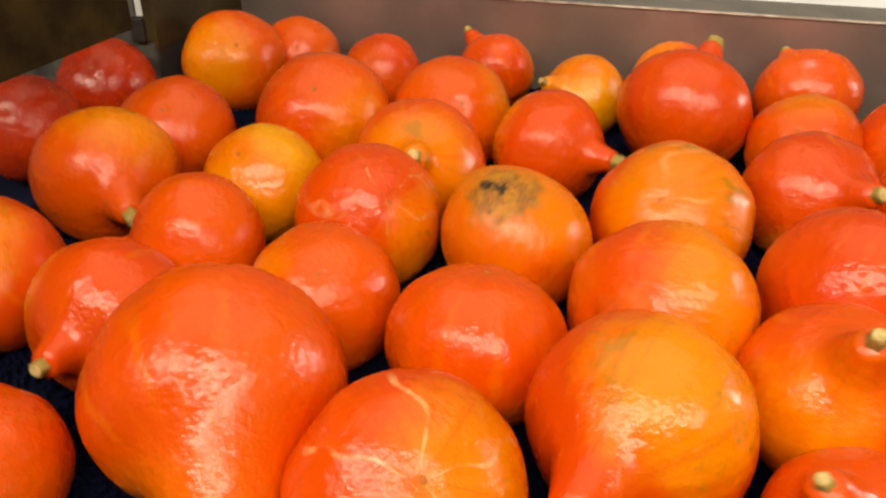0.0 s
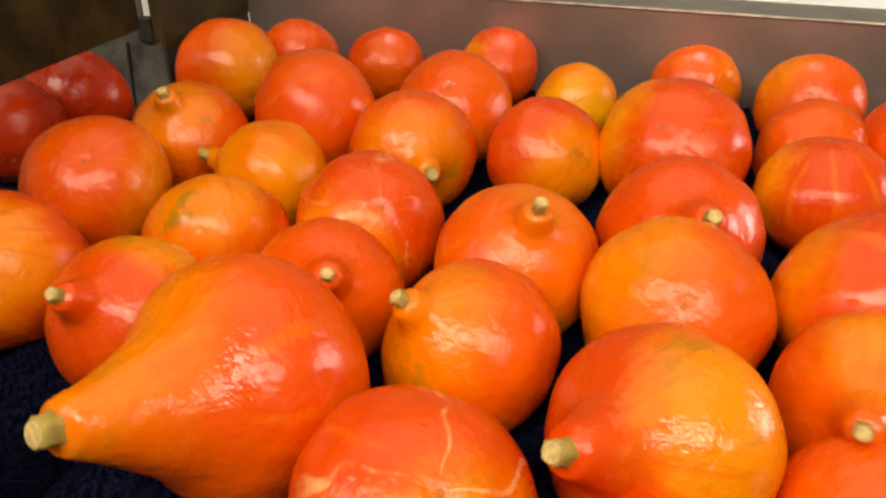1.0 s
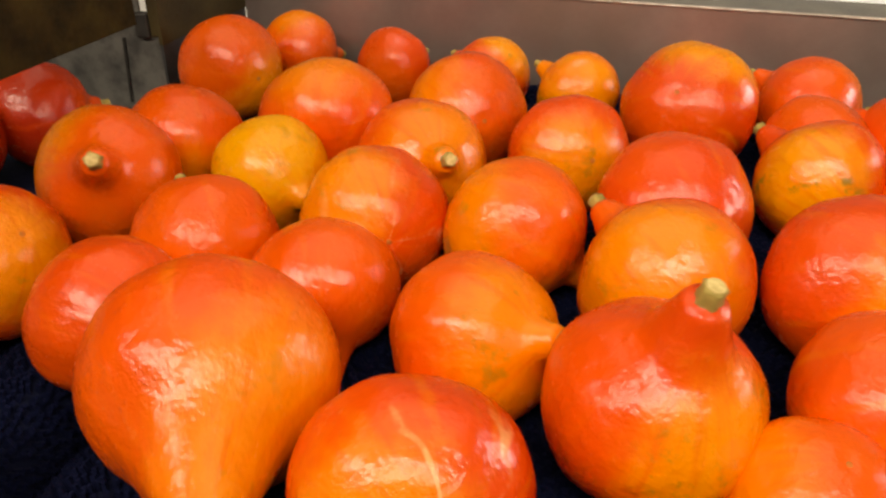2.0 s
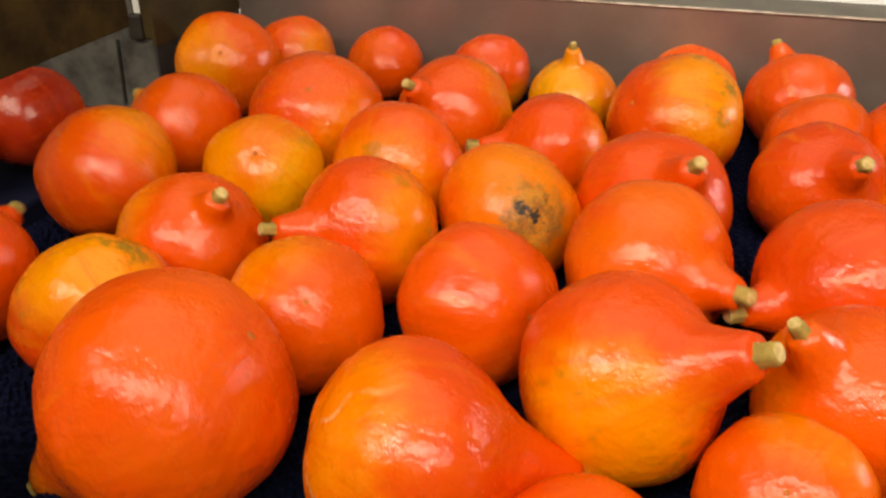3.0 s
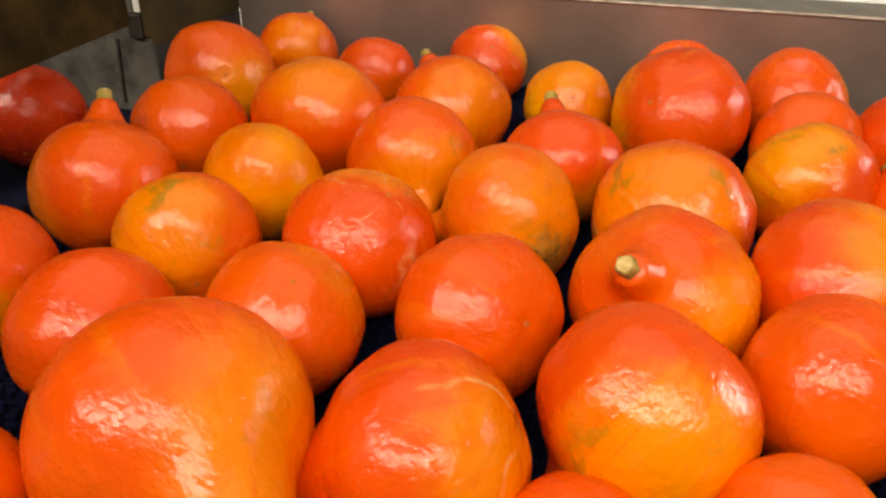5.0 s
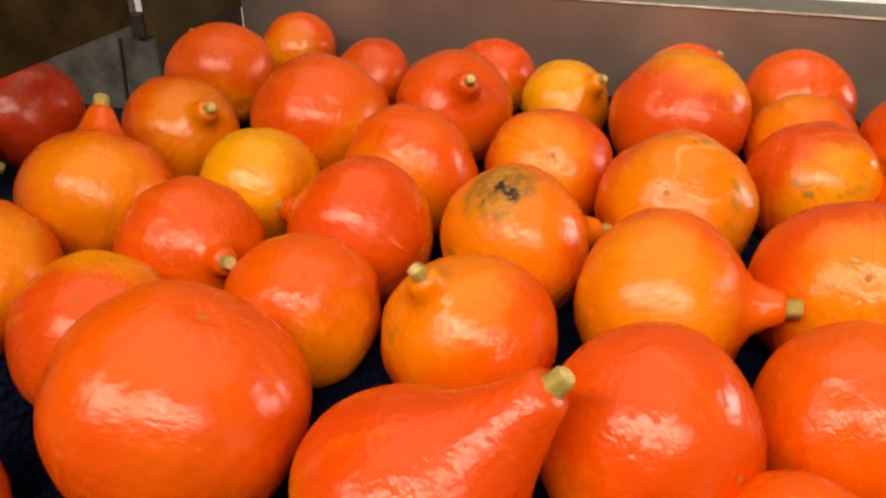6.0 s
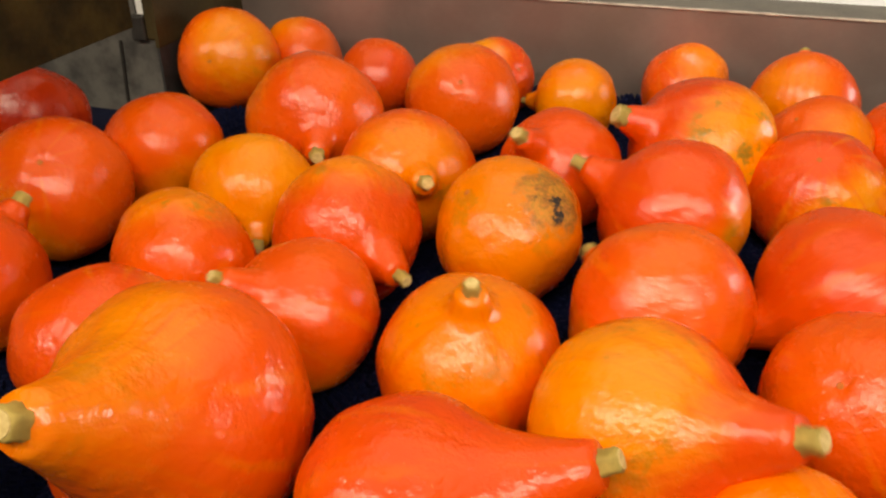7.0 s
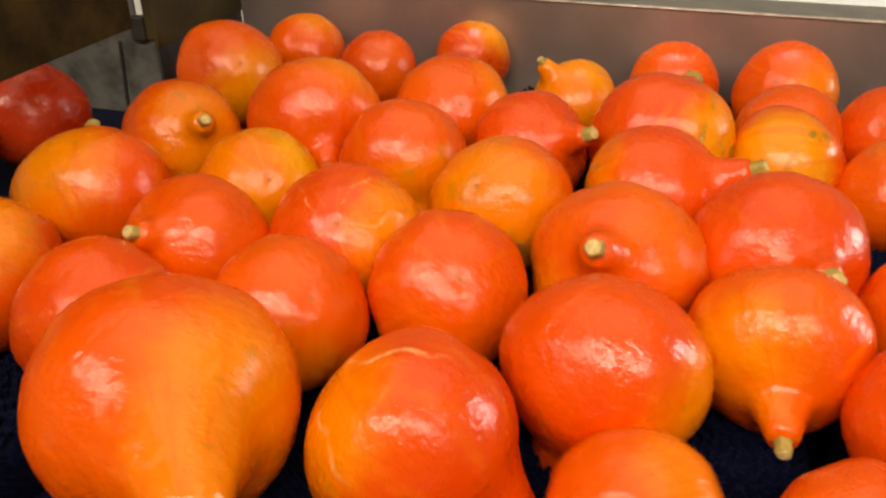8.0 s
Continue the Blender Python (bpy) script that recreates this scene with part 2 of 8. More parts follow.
block(bm, 3.5, 3.6, 1.9, 2.9, 1.2, 2.7)
setting(new("wall_east", finish(bm, "wall_east", CEILING)), "drab painted shed wall with an open doorway", "wall")
setting(slab("wall_south", -3.6, 3.6, -3.2, -3.1, -0.9, 2.7, CEILING), "drab painted rear wall of the shed", "wall")
setting(slab("wall_north", -3.6, 3.6, 3.5, 3.6, -0.9, 2.7, CEILING), "drab painted far wall of the shed", "wall")

low_wall = setting(slab("partition", -1.55, 1.9, 2.0, 2.08, -0.9, 0.12, WHITE), "white panelled low partition behind the machine", "partition")
for x in (-1.1, -0.5, 0.1, 0.47, 1.07, 1.67):
    bm = bmesh.new()
    block(bm, x - 0.006, x + 0.006, 1.994, 2.0, -0.85, 0.12)
    part("panel_joint", bm, JOINT, low_wall)

# ---------------------------------------------------------------- the brushing machine
BACK = 1.385
machine = tagged(new("brushing_machine"), "stained stainless steel brush bed frame with low side walls", "machine")
bm = bmesh.new()
block(bm, -0.804, 0.95, BACK, BACK + 0.004, -0.13, 0.157)
part("back_wall", bm, STEEL, machine, "brownish stained stainless side wall")
bm = bmesh.new()
block(bm, -0.804, 0.95, BACK - 0.003, BACK + 0.006, 0.157, 0.161, 0.0015)
part("wall_lip", bm, LIP, machine, "folded edge with its highlight put into a lighter colour")
bm = bmesh.new()
block(bm, -0.804, 0.95, BACK + 0.006, BACK + 0.118, 0.150, 0.158, 0.002)
part("wall_flange", bm, FLANGE, machine, "dull grey folded flange")
# the bed steps in beside the outlet: end panel, narrow gap with a bracket, corner post, return wall
END = 1.12
bm = bmesh.new()
block(bm, -0.811, -0.804, END - 0.006, BACK, 0.105, 0.34)
part("upper_return_wall", bm, POST, machine, "dark brown return wall")
bm = bmesh.new()
block(bm, -0.811, -0.806, END - 0.004, BACK, -0.13, 0.105)
part("lower_return_wall", bm, RETURN, machine, "dark blue-grey return wall")
bm = bmesh.new()
block(bm, -0.825, -0.811, END - 0.006, END, 0.117, 0.40, 0.002)
part("corner_post", bm, POST, machine)
bm = bmesh.new()
block(bm, -1.70, -0.843, END, END + 0.004, -0.13, 0.40)
part("end_panel", bm, PANEL, machine, "blotchy dark grey steel end panel")
bm = bmesh.new()
block(bm, -0.0022, 0.0022, -0.003, 0.0, -0.055, 0.055)
slot = part("panel_slot", bm, BLACK, machine, "black slot between panels")
slot.matrix_basis = pose(-0.884, END, 0.055, 0, 4)
bm = bmesh.new()
block(bm, -0.848, -0.8235, END - 0.012, END + 0.004, 0.115, 0.155, 0.003)
part("bracket", bm, BLACK, machine, "black rubber bracket")
bm = bmesh.new()
block(bm, -0.843, -0.811, END - 0.002, END + 0.002, -0.13, 0.117)
part("filler_strip", bm, PANEL, machine)
bm = bmesh.new()
block(bm, -1.7, 0.95, -0.06, BACK, -0.145, -0.132)
part("drip_tray", bm, NAVY_CORE, machine, "dark drip tray under the rollers")
bm = bmesh.new()
block(bm, -1.7, 0.95, -0.075, -0.06, -0.15, 0.02, 0.003)
part("front_wall", bm, STEEL, machine)
for y in (0.0, 1.3):
    for x in (-1.6, 0.85):
        bm = bmesh.new()
        block(bm, x - 0.03, x + 0.03, y - 0.03, y + 0.03, -0.9, -0.145, 0.004)
        part("leg", bm, GREY_STEEL, machine)

baffle = tagged(new("baffle_plate"), "grimy brown steel baffle plate hung over the roller bed", "plate")
bm = bmesh.new()
block(bm, -0.744, -0.740, -0.06, 0.974, 0.177, 0.62, 0.001)
part("plate", bm, BROWN_STEEL, baffle)
for y in (-0.065, 0.945):
    bm = bmesh.new()
    block(bm, -0.760, -0.744, y, y + 0.02, 0.30, 2.70)
    part("hanger", bm, BROWN_STEEL, baffle)

# brush rollers: a dark core with tufts of bristle, one axle each end
ROLLER_R, LANE, Y0, Y1 = 0.068, 0.155, 0.0, 1.375
AXIS_Z = -0.05


def bristles():
    verts, faces = [], []
    rng = random.Random(5)
    rows = 230
    for j in range(rows):
        y = (Y1 - Y0) * (j + 0.5) / rows - (Y1 - Y0) / 2
        for i in range(46):
            a = 2 * math.pi * (i + 0.5 * (j % 2)) / 46 + rng.uniform(-0.05, 0.05)
            lean, tall, w = rng.uniform(-0.05, 0.05), ROLLER_R + rng.uniform(-0.0025, 0.0008), 0.0030
            base, tip = 0.055, tall
            yy = y + rng.uniform(-0.002, 0.002)
            n = len(verts)
            for da, dy in ((-1, -0.6), (1, -0.6), (0, 1)):
                aa = a + da * w / base
                verts.append((base * math.cos(aa), yy + dy * w, base * math.sin(aa)))
            for da, dy in ((-1, -0.6), (1, -0.6), (0, 1)):
                aa = a + lean + da * w * 0.75 / tip
                verts.append((tip * math.cos(aa), yy + dy * w * 0.9, tip * math.sin(aa)))
            faces += [(n + 3, n + 4, n + 5)] + [(n + k, n + (k + 1) % 3, n + 3 + (k + 1) % 3, n + 3 + k) for k in range(3)]
    me = bpy.data.meshes.new("bristles")
    me.from_pydata(verts, [], faces)
    me.materials.append(NAVY)
    return me


def cylinder_y(r, y0, y1, seg):
    bm = bmesh.new()
    bmesh.ops.create_cone(bm, cap_ends=True, segments=seg, radius1=r, radius2=r, depth=y1 - y0, matrix=pose(0, (y0 + y1) / 2, 0, 90))
    return bm


half = (Y1 - Y0) / 2
ROLLERS = []
first = tagged(new("brush_roller"), "dark navy bristle brush roller turning under the squashes", "brush roller", "brush rollers of the bed")
part("core", cylinder_y(0.057, -half, half, 32), NAVY_CORE, first, smooth=False)
tufts = new("bristles", bristles())
tufts.parent = first
tagged(tufts, kind="stuff")
for s in (-1, 1):
    part("axle", cylinder_y(0.012, s * half - 0.008, s * half + 0.008, 14), GREY_STEEL, first, "steel axle")
for k in range(-5, 5):
    at = pose(0.01 + LANE * (k + 0.5), (Y0 + Y1) / 2, AXIS_Z)
    if k == -5:
        first.matrix_basis = at
        ROLLERS.append(first)
    else:
        ROLLERS.append(copy_thing(first, at))

# beyond the return wall the bed is a dark rubber mat on the tray
bm = bmesh.new()
block(bm, -1.66, -0.79, -0.04, END - 0.008, -0.132, -0.006, 0.006)
part("outlet_mat", bm, NAVY_CORE, machine, "dark rubber outlet bed")

# ---------------------------------------------------------------- the squashes
def squash(R, neck, skin_name, seed, label, flat=0.90, bend=0.0):
    """One squash: body about its centre, stem towards +z at neck * R."""
    rng = random.Random(seed)
    ph, tilt = rng.uniform(0, 6.28), rng.uniform(0, 6.28)
    off = Vector((rng.uniform(-50, 50), rng.uniform(-50, 50), rng.uniform(-50, 50)))
    ribs = rng.choice((0.002, 0.004, 0.006, 0.009))
    steps = 34
    profile = []
    slim = 0.23 if neck > 1.35 else 0.19
    for i in range(steps + 1):
        u = i / steps
        if u < 0.62:
            ang = -math.pi / 2 + (u / 0.62) * (math.pi / 2 + 0.42)
            profile.append((math.cos(ang), flat * math.sin(ang)))
        else:
            v = (u - 0.62) / 0.38
            z0, r0 = flat * math.sin(0.42), math.cos(0.42)
            z = z0 + (neck - z0) * v
            ball = math.sqrt(max(0.0, 1 - (z / flat) ** 2)) if z < flat else 0.0
            cone = slim * (1.0 - 0.15 * v) + 0.44 * (neck - z) ** 1.3
            rn = cone * min(1.0, 0.35 + v * 1.7)
            k = 6.0
            r = (ball ** k + rn ** k) ** (1 / k)
            profile.append((r, z))
    profile[0] = (0, profile[0][1] + 0.035)
    profile[1] = (profile[1][0], profile[1][1] + 0.012)
    profile[-1] = (0, neck)
    profile.insert(-1, (slim * 0.78, neck - 0.015))

    def lumpy(v, a):
        far = max(0.0, v.z - 0.35)
        rib = 1 + ribs * math.cos(10 * a + ph) * (1 - min(1, far))
        lump = noise.noise(v * 1.2 + off) * 0.06 + noise.noise(v * 2.6 + off) * 0.016
        w = Vector((v.x * rib, v.y * rib, v.z)) * (1 + lump * (1 - 0.6 * min(1, far)))
        s = bend * far * far
        return Vector((w.x + s * math.cos(tilt), w.y + s * math.sin(tilt), w.z))

    # keep the body's girth centred on its axis and true to R
    girth = [lumpy(Vector((math.cos(g), math.sin(g), 0.0)), g) for g in (2 * math.pi * n / 24 for n in range(24))]
    mid = sum(girth, Vector()) / 24
    mid.z = 0.0
    true = 24 / sum((g - mid).length for g in girth)

    def wobble(v, a):
        return (lumpy(v, a) - mid) * true * R

    ob = new("squash", finish(lathe(profile, 56, wobble), "squash", SKINS[skin_name], True))
    tagged(ob, label, "squash", "squashes on the brush bed")
    tip = wobble(Vector((0, 0, neck)), 0)
    # five-sided corky stem with a pale cut
    sr, sl = R * rng.uniform(0.078, 0.112) * (1.25 if R > 0.085 else 1.0), R * rng.uniform(0.09, 0.17)
    st = lathe([(0, -sl * 0.5), (sr * 1.12, -sl * 0.4), (sr * 1.08, 0.0), (sr * 0.95, sl * 0.4), (sr, sl * 0.86), (sr * 0.86, sl), (0, sl)], 15,
               lambda v, a: Vector((v.x, v.y, v.z)) * 1.0 + Vector((v.x, v.y, 0)) * 0.14 * math.cos(5 * a + ph))
    stem = part("stem", st, STEM, ob, "corky tan stem stub", True)
    stem.location = tip
    cut = part("cut_end", lathe([(0, 0), (sr * 0.82, 0.0), (sr * 0.80, R * 0.012), (0, R * 0.016)], 15), CUT, stem, "pale cut end")
    cut.location = (0, 0, sl - R * 0.002)
    sc = lathe([(0, -0.004), (R * 0.042, -0.003), (R * 0.034, 0.0008), (R * 0.015, 0.0003), (0, 0.0002)], 12)
    scar = part("blossom_scar", sc, CORK, ob, "small brown blossom scar", True)
    scar.matrix_basis = Matrix.Translation(wobble(Vector((0, 0, profile[0][1])), 0) + Vector((0, 0, -0.0004))) @ pose(0, 0, 0, 180)
    return ob


SQUASHES = {}
for key, R, neck, rind, seed, bend, label in (
    ("a", 0.0931, 1.62, "shoulder", 11, 0.05, "pear-shaped glossy orange squash with a yellow shoulder on dark brush rollers"),
    ("b", 0.0788, 1.60, "rays", 12, 0.05, "pear-shaped red-orange squash with pale growth lines on dark brush rollers"),
    ("c", 0.0814, 1.40, "flank", 13, 0.05, "pear-shaped red-orange squash with a yellow stained flank on dark brush rollers"),
    ("d", 0.0593, 1.40, "orange", 14, 0.05, "pear-shaped glossy orange squash on dark brush rollers"),
    ("e", 0.0738, 1.30, "brow", 15, 0.05, "teardrop orange squash with a yellow brow on dark brush rollers"),
    ("f", 0.0721, 1.25, "side", 16, 0.05, "teardrop red-orange squash with a yellow stained side on dark brush rollers"),
    ("g", 0.0705, 1.30, "orange", 17, 0.05, "teardrop glossy orange squash on dark brush rollers"),
    ("h", 0.0745, 1.15, "crown", 18, 0.05, "round orange squash with a yellowish crown on dark brush rollers"),
    ("i", 0.0813, 1.25, "wide", 19, 0.05, "teardrop orange squash with a broad yellow side on dark brush rollers"),
    ("j", 0.0833, 1.25, "bottom", 20, 0.05, "teardrop red-orange squash with a yellow bottom on dark brush rollers"),
    ("k", 0.0758, 1.15, "bottom", 21, 0.05, "round red-orange squash with a yellow bottom on dark brush rollers"),
    ("l", 0.0815, 1.30, "cheek", 22, 0.05, "teardrop glossy orange squash with a yellowish cheek on dark brush rollers"),
    ("m", 0.0736, 1.15, "back", 23, 0.05, "round orange squash with a yellow stained back on dark brush rollers"),
    ("n", 0.0717, 1.10, "yellow", 24, 0.05, "round yellow-orange squash on dark brush rollers"),
    ("o", 0.0784, 1.30, "belly", 25, 0.05, "teardrop orange-red squash with a pale lined belly on dark brush rollers"),
    ("p", 0.0785, 1.15, "scar", 26, 0.05, "round orange squash with black cork scar on dark brush rollers"),
    ("q", 0.0826, 1.30, "base", 27, 0.05, "teardrop orange-red squash with a yellow base on dark brush rollers"),
    ("r", 0.0756, 1.30, "side", 28, 0.05, "teardrop red-orange squash with a yellow stained side on dark brush rollers"),
    ("s", 0.0764, 1.15, "crown", 29, 0.05, "round orange squash with a yellowish crown on dark brush rollers"),
    ("t", 0.0896, 1.20, "orange", 30, 0.05, "round glossy orange squash on dark brush rollers"),
    ("u", 0.0793, 1.20, "crown", 31, 0.05, "round orange squash with a yellowish crown on dark brush rollers"),
    ("v", 0.0819, 1.20, "orange", 32, 0.05, "round glossy orange squash on dark brush rollers"),
    ("w", 0.0751, 1.30, "bottom", 33, 0.05, "teardrop red-orange squash with a yellow bottom on dark brush rollers"),
    ("x", 0.0904, 1.22, "side", 34, 0.05, "round red-orange squash with a yellow stained side on dark brush rollers"),
    ("y", 0.0713, 1.20, "orange", 35, 0.05, "round glossy orange squash on dark brush rollers"),
    ("z", 0.0833, 1.20, "patch", 36, 0.05, "round orange squash with a yellow patch on dark brush rollers"),
    ("aa", 0.0693, 1.30, "orange", 37, 0.05, "teardrop glossy orange squash on dark brush rollers"),
    ("ab", 0.0652, 1.15, "red", 38, 0.05, "round glossy red-orange squash on dark brush rollers"),
    ("ac", 0.0667, 1.35, "side", 39, 0.05, "teardrop red-orange squash with a yellow stained side on dark brush rollers"),
    ("ad", 0.0657, 1.25, "yellow", 40, 0.05, "teardrop yellow-orange squash on dark brush rollers"),
    ("ae", 0.0691, 1.15, "orange", 41, 0.05, "round glossy orange squash on dark brush rollers"),
    ("af", 0.0753, 1.20, "orange", 42, 0.05, "round glossy orange squash on dark brush rollers"),
    ("ag", 0.0727, 1.20, "red", 43, 0.05, "round glossy red-orange squash on dark brush rollers"),
    ("ah", 0.0676, 1.30, "orange", 44, 0.05, "teardrop glossy orange squash on dark brush rollers"),
    ("aj", 0.0670, 1.20, "orange", 45, 0.05, "round glossy orange squash on dark brush rollers"),
    ("ak", 0.0683, 1.20, "red", 46, 0.05, "round glossy red-orange squash on dark brush rollers"),
    ("d3", 0.0589, 1.20, "red", 47, 0.05, "round glossy red-orange squash on dark brush rollers"),
    ("ba", 0.0728, 1.10, "deep", 48, 0.05, "round red squash beyond the baffle, its shade put into a darker rind colour"),
    ("bb", 0.0748, 1.10, "deep", 49, 0.05, "round red squash beyond the baffle, its shade put into a darker rind colour"),
    ("ca", 0.0676, 1.20, "orange", 50, 0.05, "round glossy orange squash on dark brush rollers"),
    ("cb", 0.0567, 1.15, "red", 51, 0.05, "round glossy red-orange squash on dark brush rollers"),
):
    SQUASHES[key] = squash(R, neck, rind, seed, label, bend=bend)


def motions():
    # the rollers turn against the squashes that lie between them
    for i, roller in enumerate(ROLLERS):
        x = 0.01 + LANE * (i - 4.5)
        walk(roller, [(0.4 * j, pose(x, (Y0 + Y1) / 2, AXIS_Z, 0, -54 * j, 0)) for j in range(21)])
    s = SQUASHES
    walk(s["a"], [
        (0.0, pose(-0.290, 0.402, 0.091, 104, -46, 21)), (0.2, pose(-0.288, 0.398, 0.091, 94, -21, 24)), (0.4, pose(-0.288, 0.393, 0.091, 83, 1, 16)),
        (0.6, pose(-0.286, 0.394, 0.091, 75, 22, 0)), (0.8, pose(-0.279, 0.404, 0.091, 67, 41, -19)), (1.0, pose(-0.277, 0.413, 0.091, 52, 56, -49)),
        (1.2, pose(-0.279, 0.412, 0.091, 6, 57, -92)), (1.4, pose(-0.280, 0.410, 0.091, -28, 47, -123)), (1.6, pose(-0.284, 0.407, 0.091, -58, 33, -141)),
        (1.8, pose(-0.290, 0.407, 0.091, -76, 14, -147)), (2.0, pose(-0.298, 0.403, 0.091, -94, -7, -153)), (2.2, pose(-0.306, 0.401, 0.091, -115, -26, -150)),
        (2.4, pose(-0.312, 0.395, 0.091, -143, -40, -136)), (2.6, pose(-0.316, 0.391, 0.091, -180, -41, -112)), (2.8, pose(-0.318, 0.389, 0.091, 149, -30, -92)),
        (3.0, pose(-0.316, 0.386, 0.091, 129, -10, -83)), (3.2, pose(-0.319, 0.381, 0.091, 116, -6, -83)), (3.4, pose(-0.324, 0.377, 0.091, 104, -1, -83)),
        (3.6, pose(-0.320, 0.368, 0.091, 66, 14, -69)), (3.8, pose(-0.310, 0.354, 0.091, 29, 31, -60)), (4.0, pose(-0.303, 0.344, 0.091, 15, 33, -78)),
        (4.2, pose(-0.294, 0.339, 0.091, -5, 30, -94)), (4.4, pose(-0.283, 0.337, 0.091, -37, 28, -108)), (4.6, pose(-0.281, 0.336, 0.091, -59, 20, -120)),
        (4.8, pose(-0.284, 0.341, 0.091, -78, 10, -129)), (5.0, pose(-0.290, 0.348, 0.091, -98, 0, -129)), (5.2, pose(-0.296, 0.354, 0.091, -119, -8, -125)),
        (5.4, pose(-0.302, 0.363, 0.091, -140, -13, -116)), (5.6, pose(-0.307, 0.368, 0.091, -162, -14, -104)), (5.8, pose(-0.309, 0.372, 0.091, 178, -10, -90)),
        (6.0, pose(-0.303, 0.372, 0.091, 160, -2, -77)), (6.2, pose(-0.298, 0.371, 0.091, 109, -0, -43)), (6.4, pose(-0.294, 0.369, 0.091, 59, 13, -17)),
        (6.6, pose(-0.294, 0.368, 0.091, 54, 27, -36)), (6.8, pose(-0.294, 0.366, 0.091, 38, 43, -49)), (7.0, pose(-0.297, 0.365, 0.091, 13, 53, -75)),
        (7.2, pose(-0.306, 0.358, 0.091, -21, 52, -106)), (7.4, pose(-0.314, 0.354, 0.091, -41, 39, -126)), (7.6, pose(-0.313, 0.356, 0.091, -50, 24, -139)),
        (7.8, pose(-0.312, 0.360, 0.091, -67, 7, -146)), (8.0, pose(-0.315, 0.374, 0.091, -79, -14, -144)),
    ])
    walk(s["b"], [
        (0.0, pose(-0.131, 0.360, 0.074, -145, -20, 58)), (0.2, pose(-0.131, 0.354, 0.074, -143, -5, 51)), (0.4, pose(-0.130, 0.347, 0.074, -143, 8, 39)),
        (0.6, pose(-0.128, 0.344, 0.074, -144, 16, 24)), (0.8, pose(-0.128, 0.344, 0.074, -143, 20, 7)), (1.0, pose(-0.125, 0.344, 0.074, -158, 30, -8)),
        (1.2, pose(-0.123, 0.341, 0.074, -171, 36, -30)), (1.4, pose(-0.124, 0.339, 0.074, 180, 37, -53)), (1.6, pose(-0.124, 0.339, 0.074, 179, 38, -73)),
        (1.8, pose(-0.126, 0.346, 0.074, 134, 32, -113)), (2.0, pose(-0.129, 0.358, 0.074, 104, 9, -142)), (2.2, pose(-0.134, 0.371, 0.074, 87, -18, -163)),
        (2.4, pose(-0.136, 0.383, 0.074, 80, -47, 174)), (2.6, pose(-0.139, 0.395, 0.074, 96, -70, 129)), (2.8, pose(-0.141, 0.400, 0.074, 154, -68, 40)),
        (3.0, pose(-0.140, 0.391, 0.074, 172, -77, 26)), (3.2, pose(-0.136, 0.376, 0.074, -153, -48, 4)), (3.4, pose(-0.133, 0.367, 0.074, -141, -20, 12)),
        (3.6, pose(-0.130, 0.363, 0.074, -139, 4, 11)), (3.8, pose(-0.131, 0.365, 0.074, -161, -4, -9)), (4.0, pose(-0.130, 0.365, 0.074, -167, -22, -32)),
        (4.2, pose(-0.127, 0.396, 0.074, -151, -40, -61)), (4.4, pose(-0.130, 0.407, 0.074, -174, -16, -47)), (4.6, pose(-0.129, 0.407, 0.074, 173, -16, -42)),
        (4.8, pose(-0.129, 0.401, 0.074, 143, 2, -46)), (5.0, pose(-0.128, 0.393, 0.074, 111, 15, -64)), (5.2, pose(-0.127, 0.382, 0.074, 78, 15, -91)),
        (5.4, pose(-0.125, 0.371, 0.074, 53, 1, -116)), (5.6, pose(-0.124, 0.360, 0.074, 37, -16, -141)), (5.8, pose(-0.124, 0.353, 0.074, 29, -38, -167)),
        (6.0, pose(-0.123, 0.348, 0.074, -11, -39, -150)), (6.2, pose(-0.122, 0.346, 0.074, -18, -37, -136)), (6.4, pose(-0.122, 0.346, 0.074, -25, -31, -124)),
        (6.6, pose(-0.121, 0.344, 0.074, -36, -29, -111)), (6.8, pose(-0.120, 0.342, 0.074, -51, -26, -100)), (7.0, pose(-0.120, 0.341, 0.074, -60, -24, -98)),
        (7.2, pose(-0.125, 0.345, 0.074, -65, -23, -101)), (7.4, pose(-0.129, 0.352, 0.074, -115, -21, -73)), (7.6, pose(-0.134, 0.363, 0.074, -117, -19, -75)),
        (7.8, pose(-0.136, 0.381, 0.074, -123, -20, -78)), (8.0, pose(-0.145, 0.409, 0.074, -131, -22, -79)),
    ])
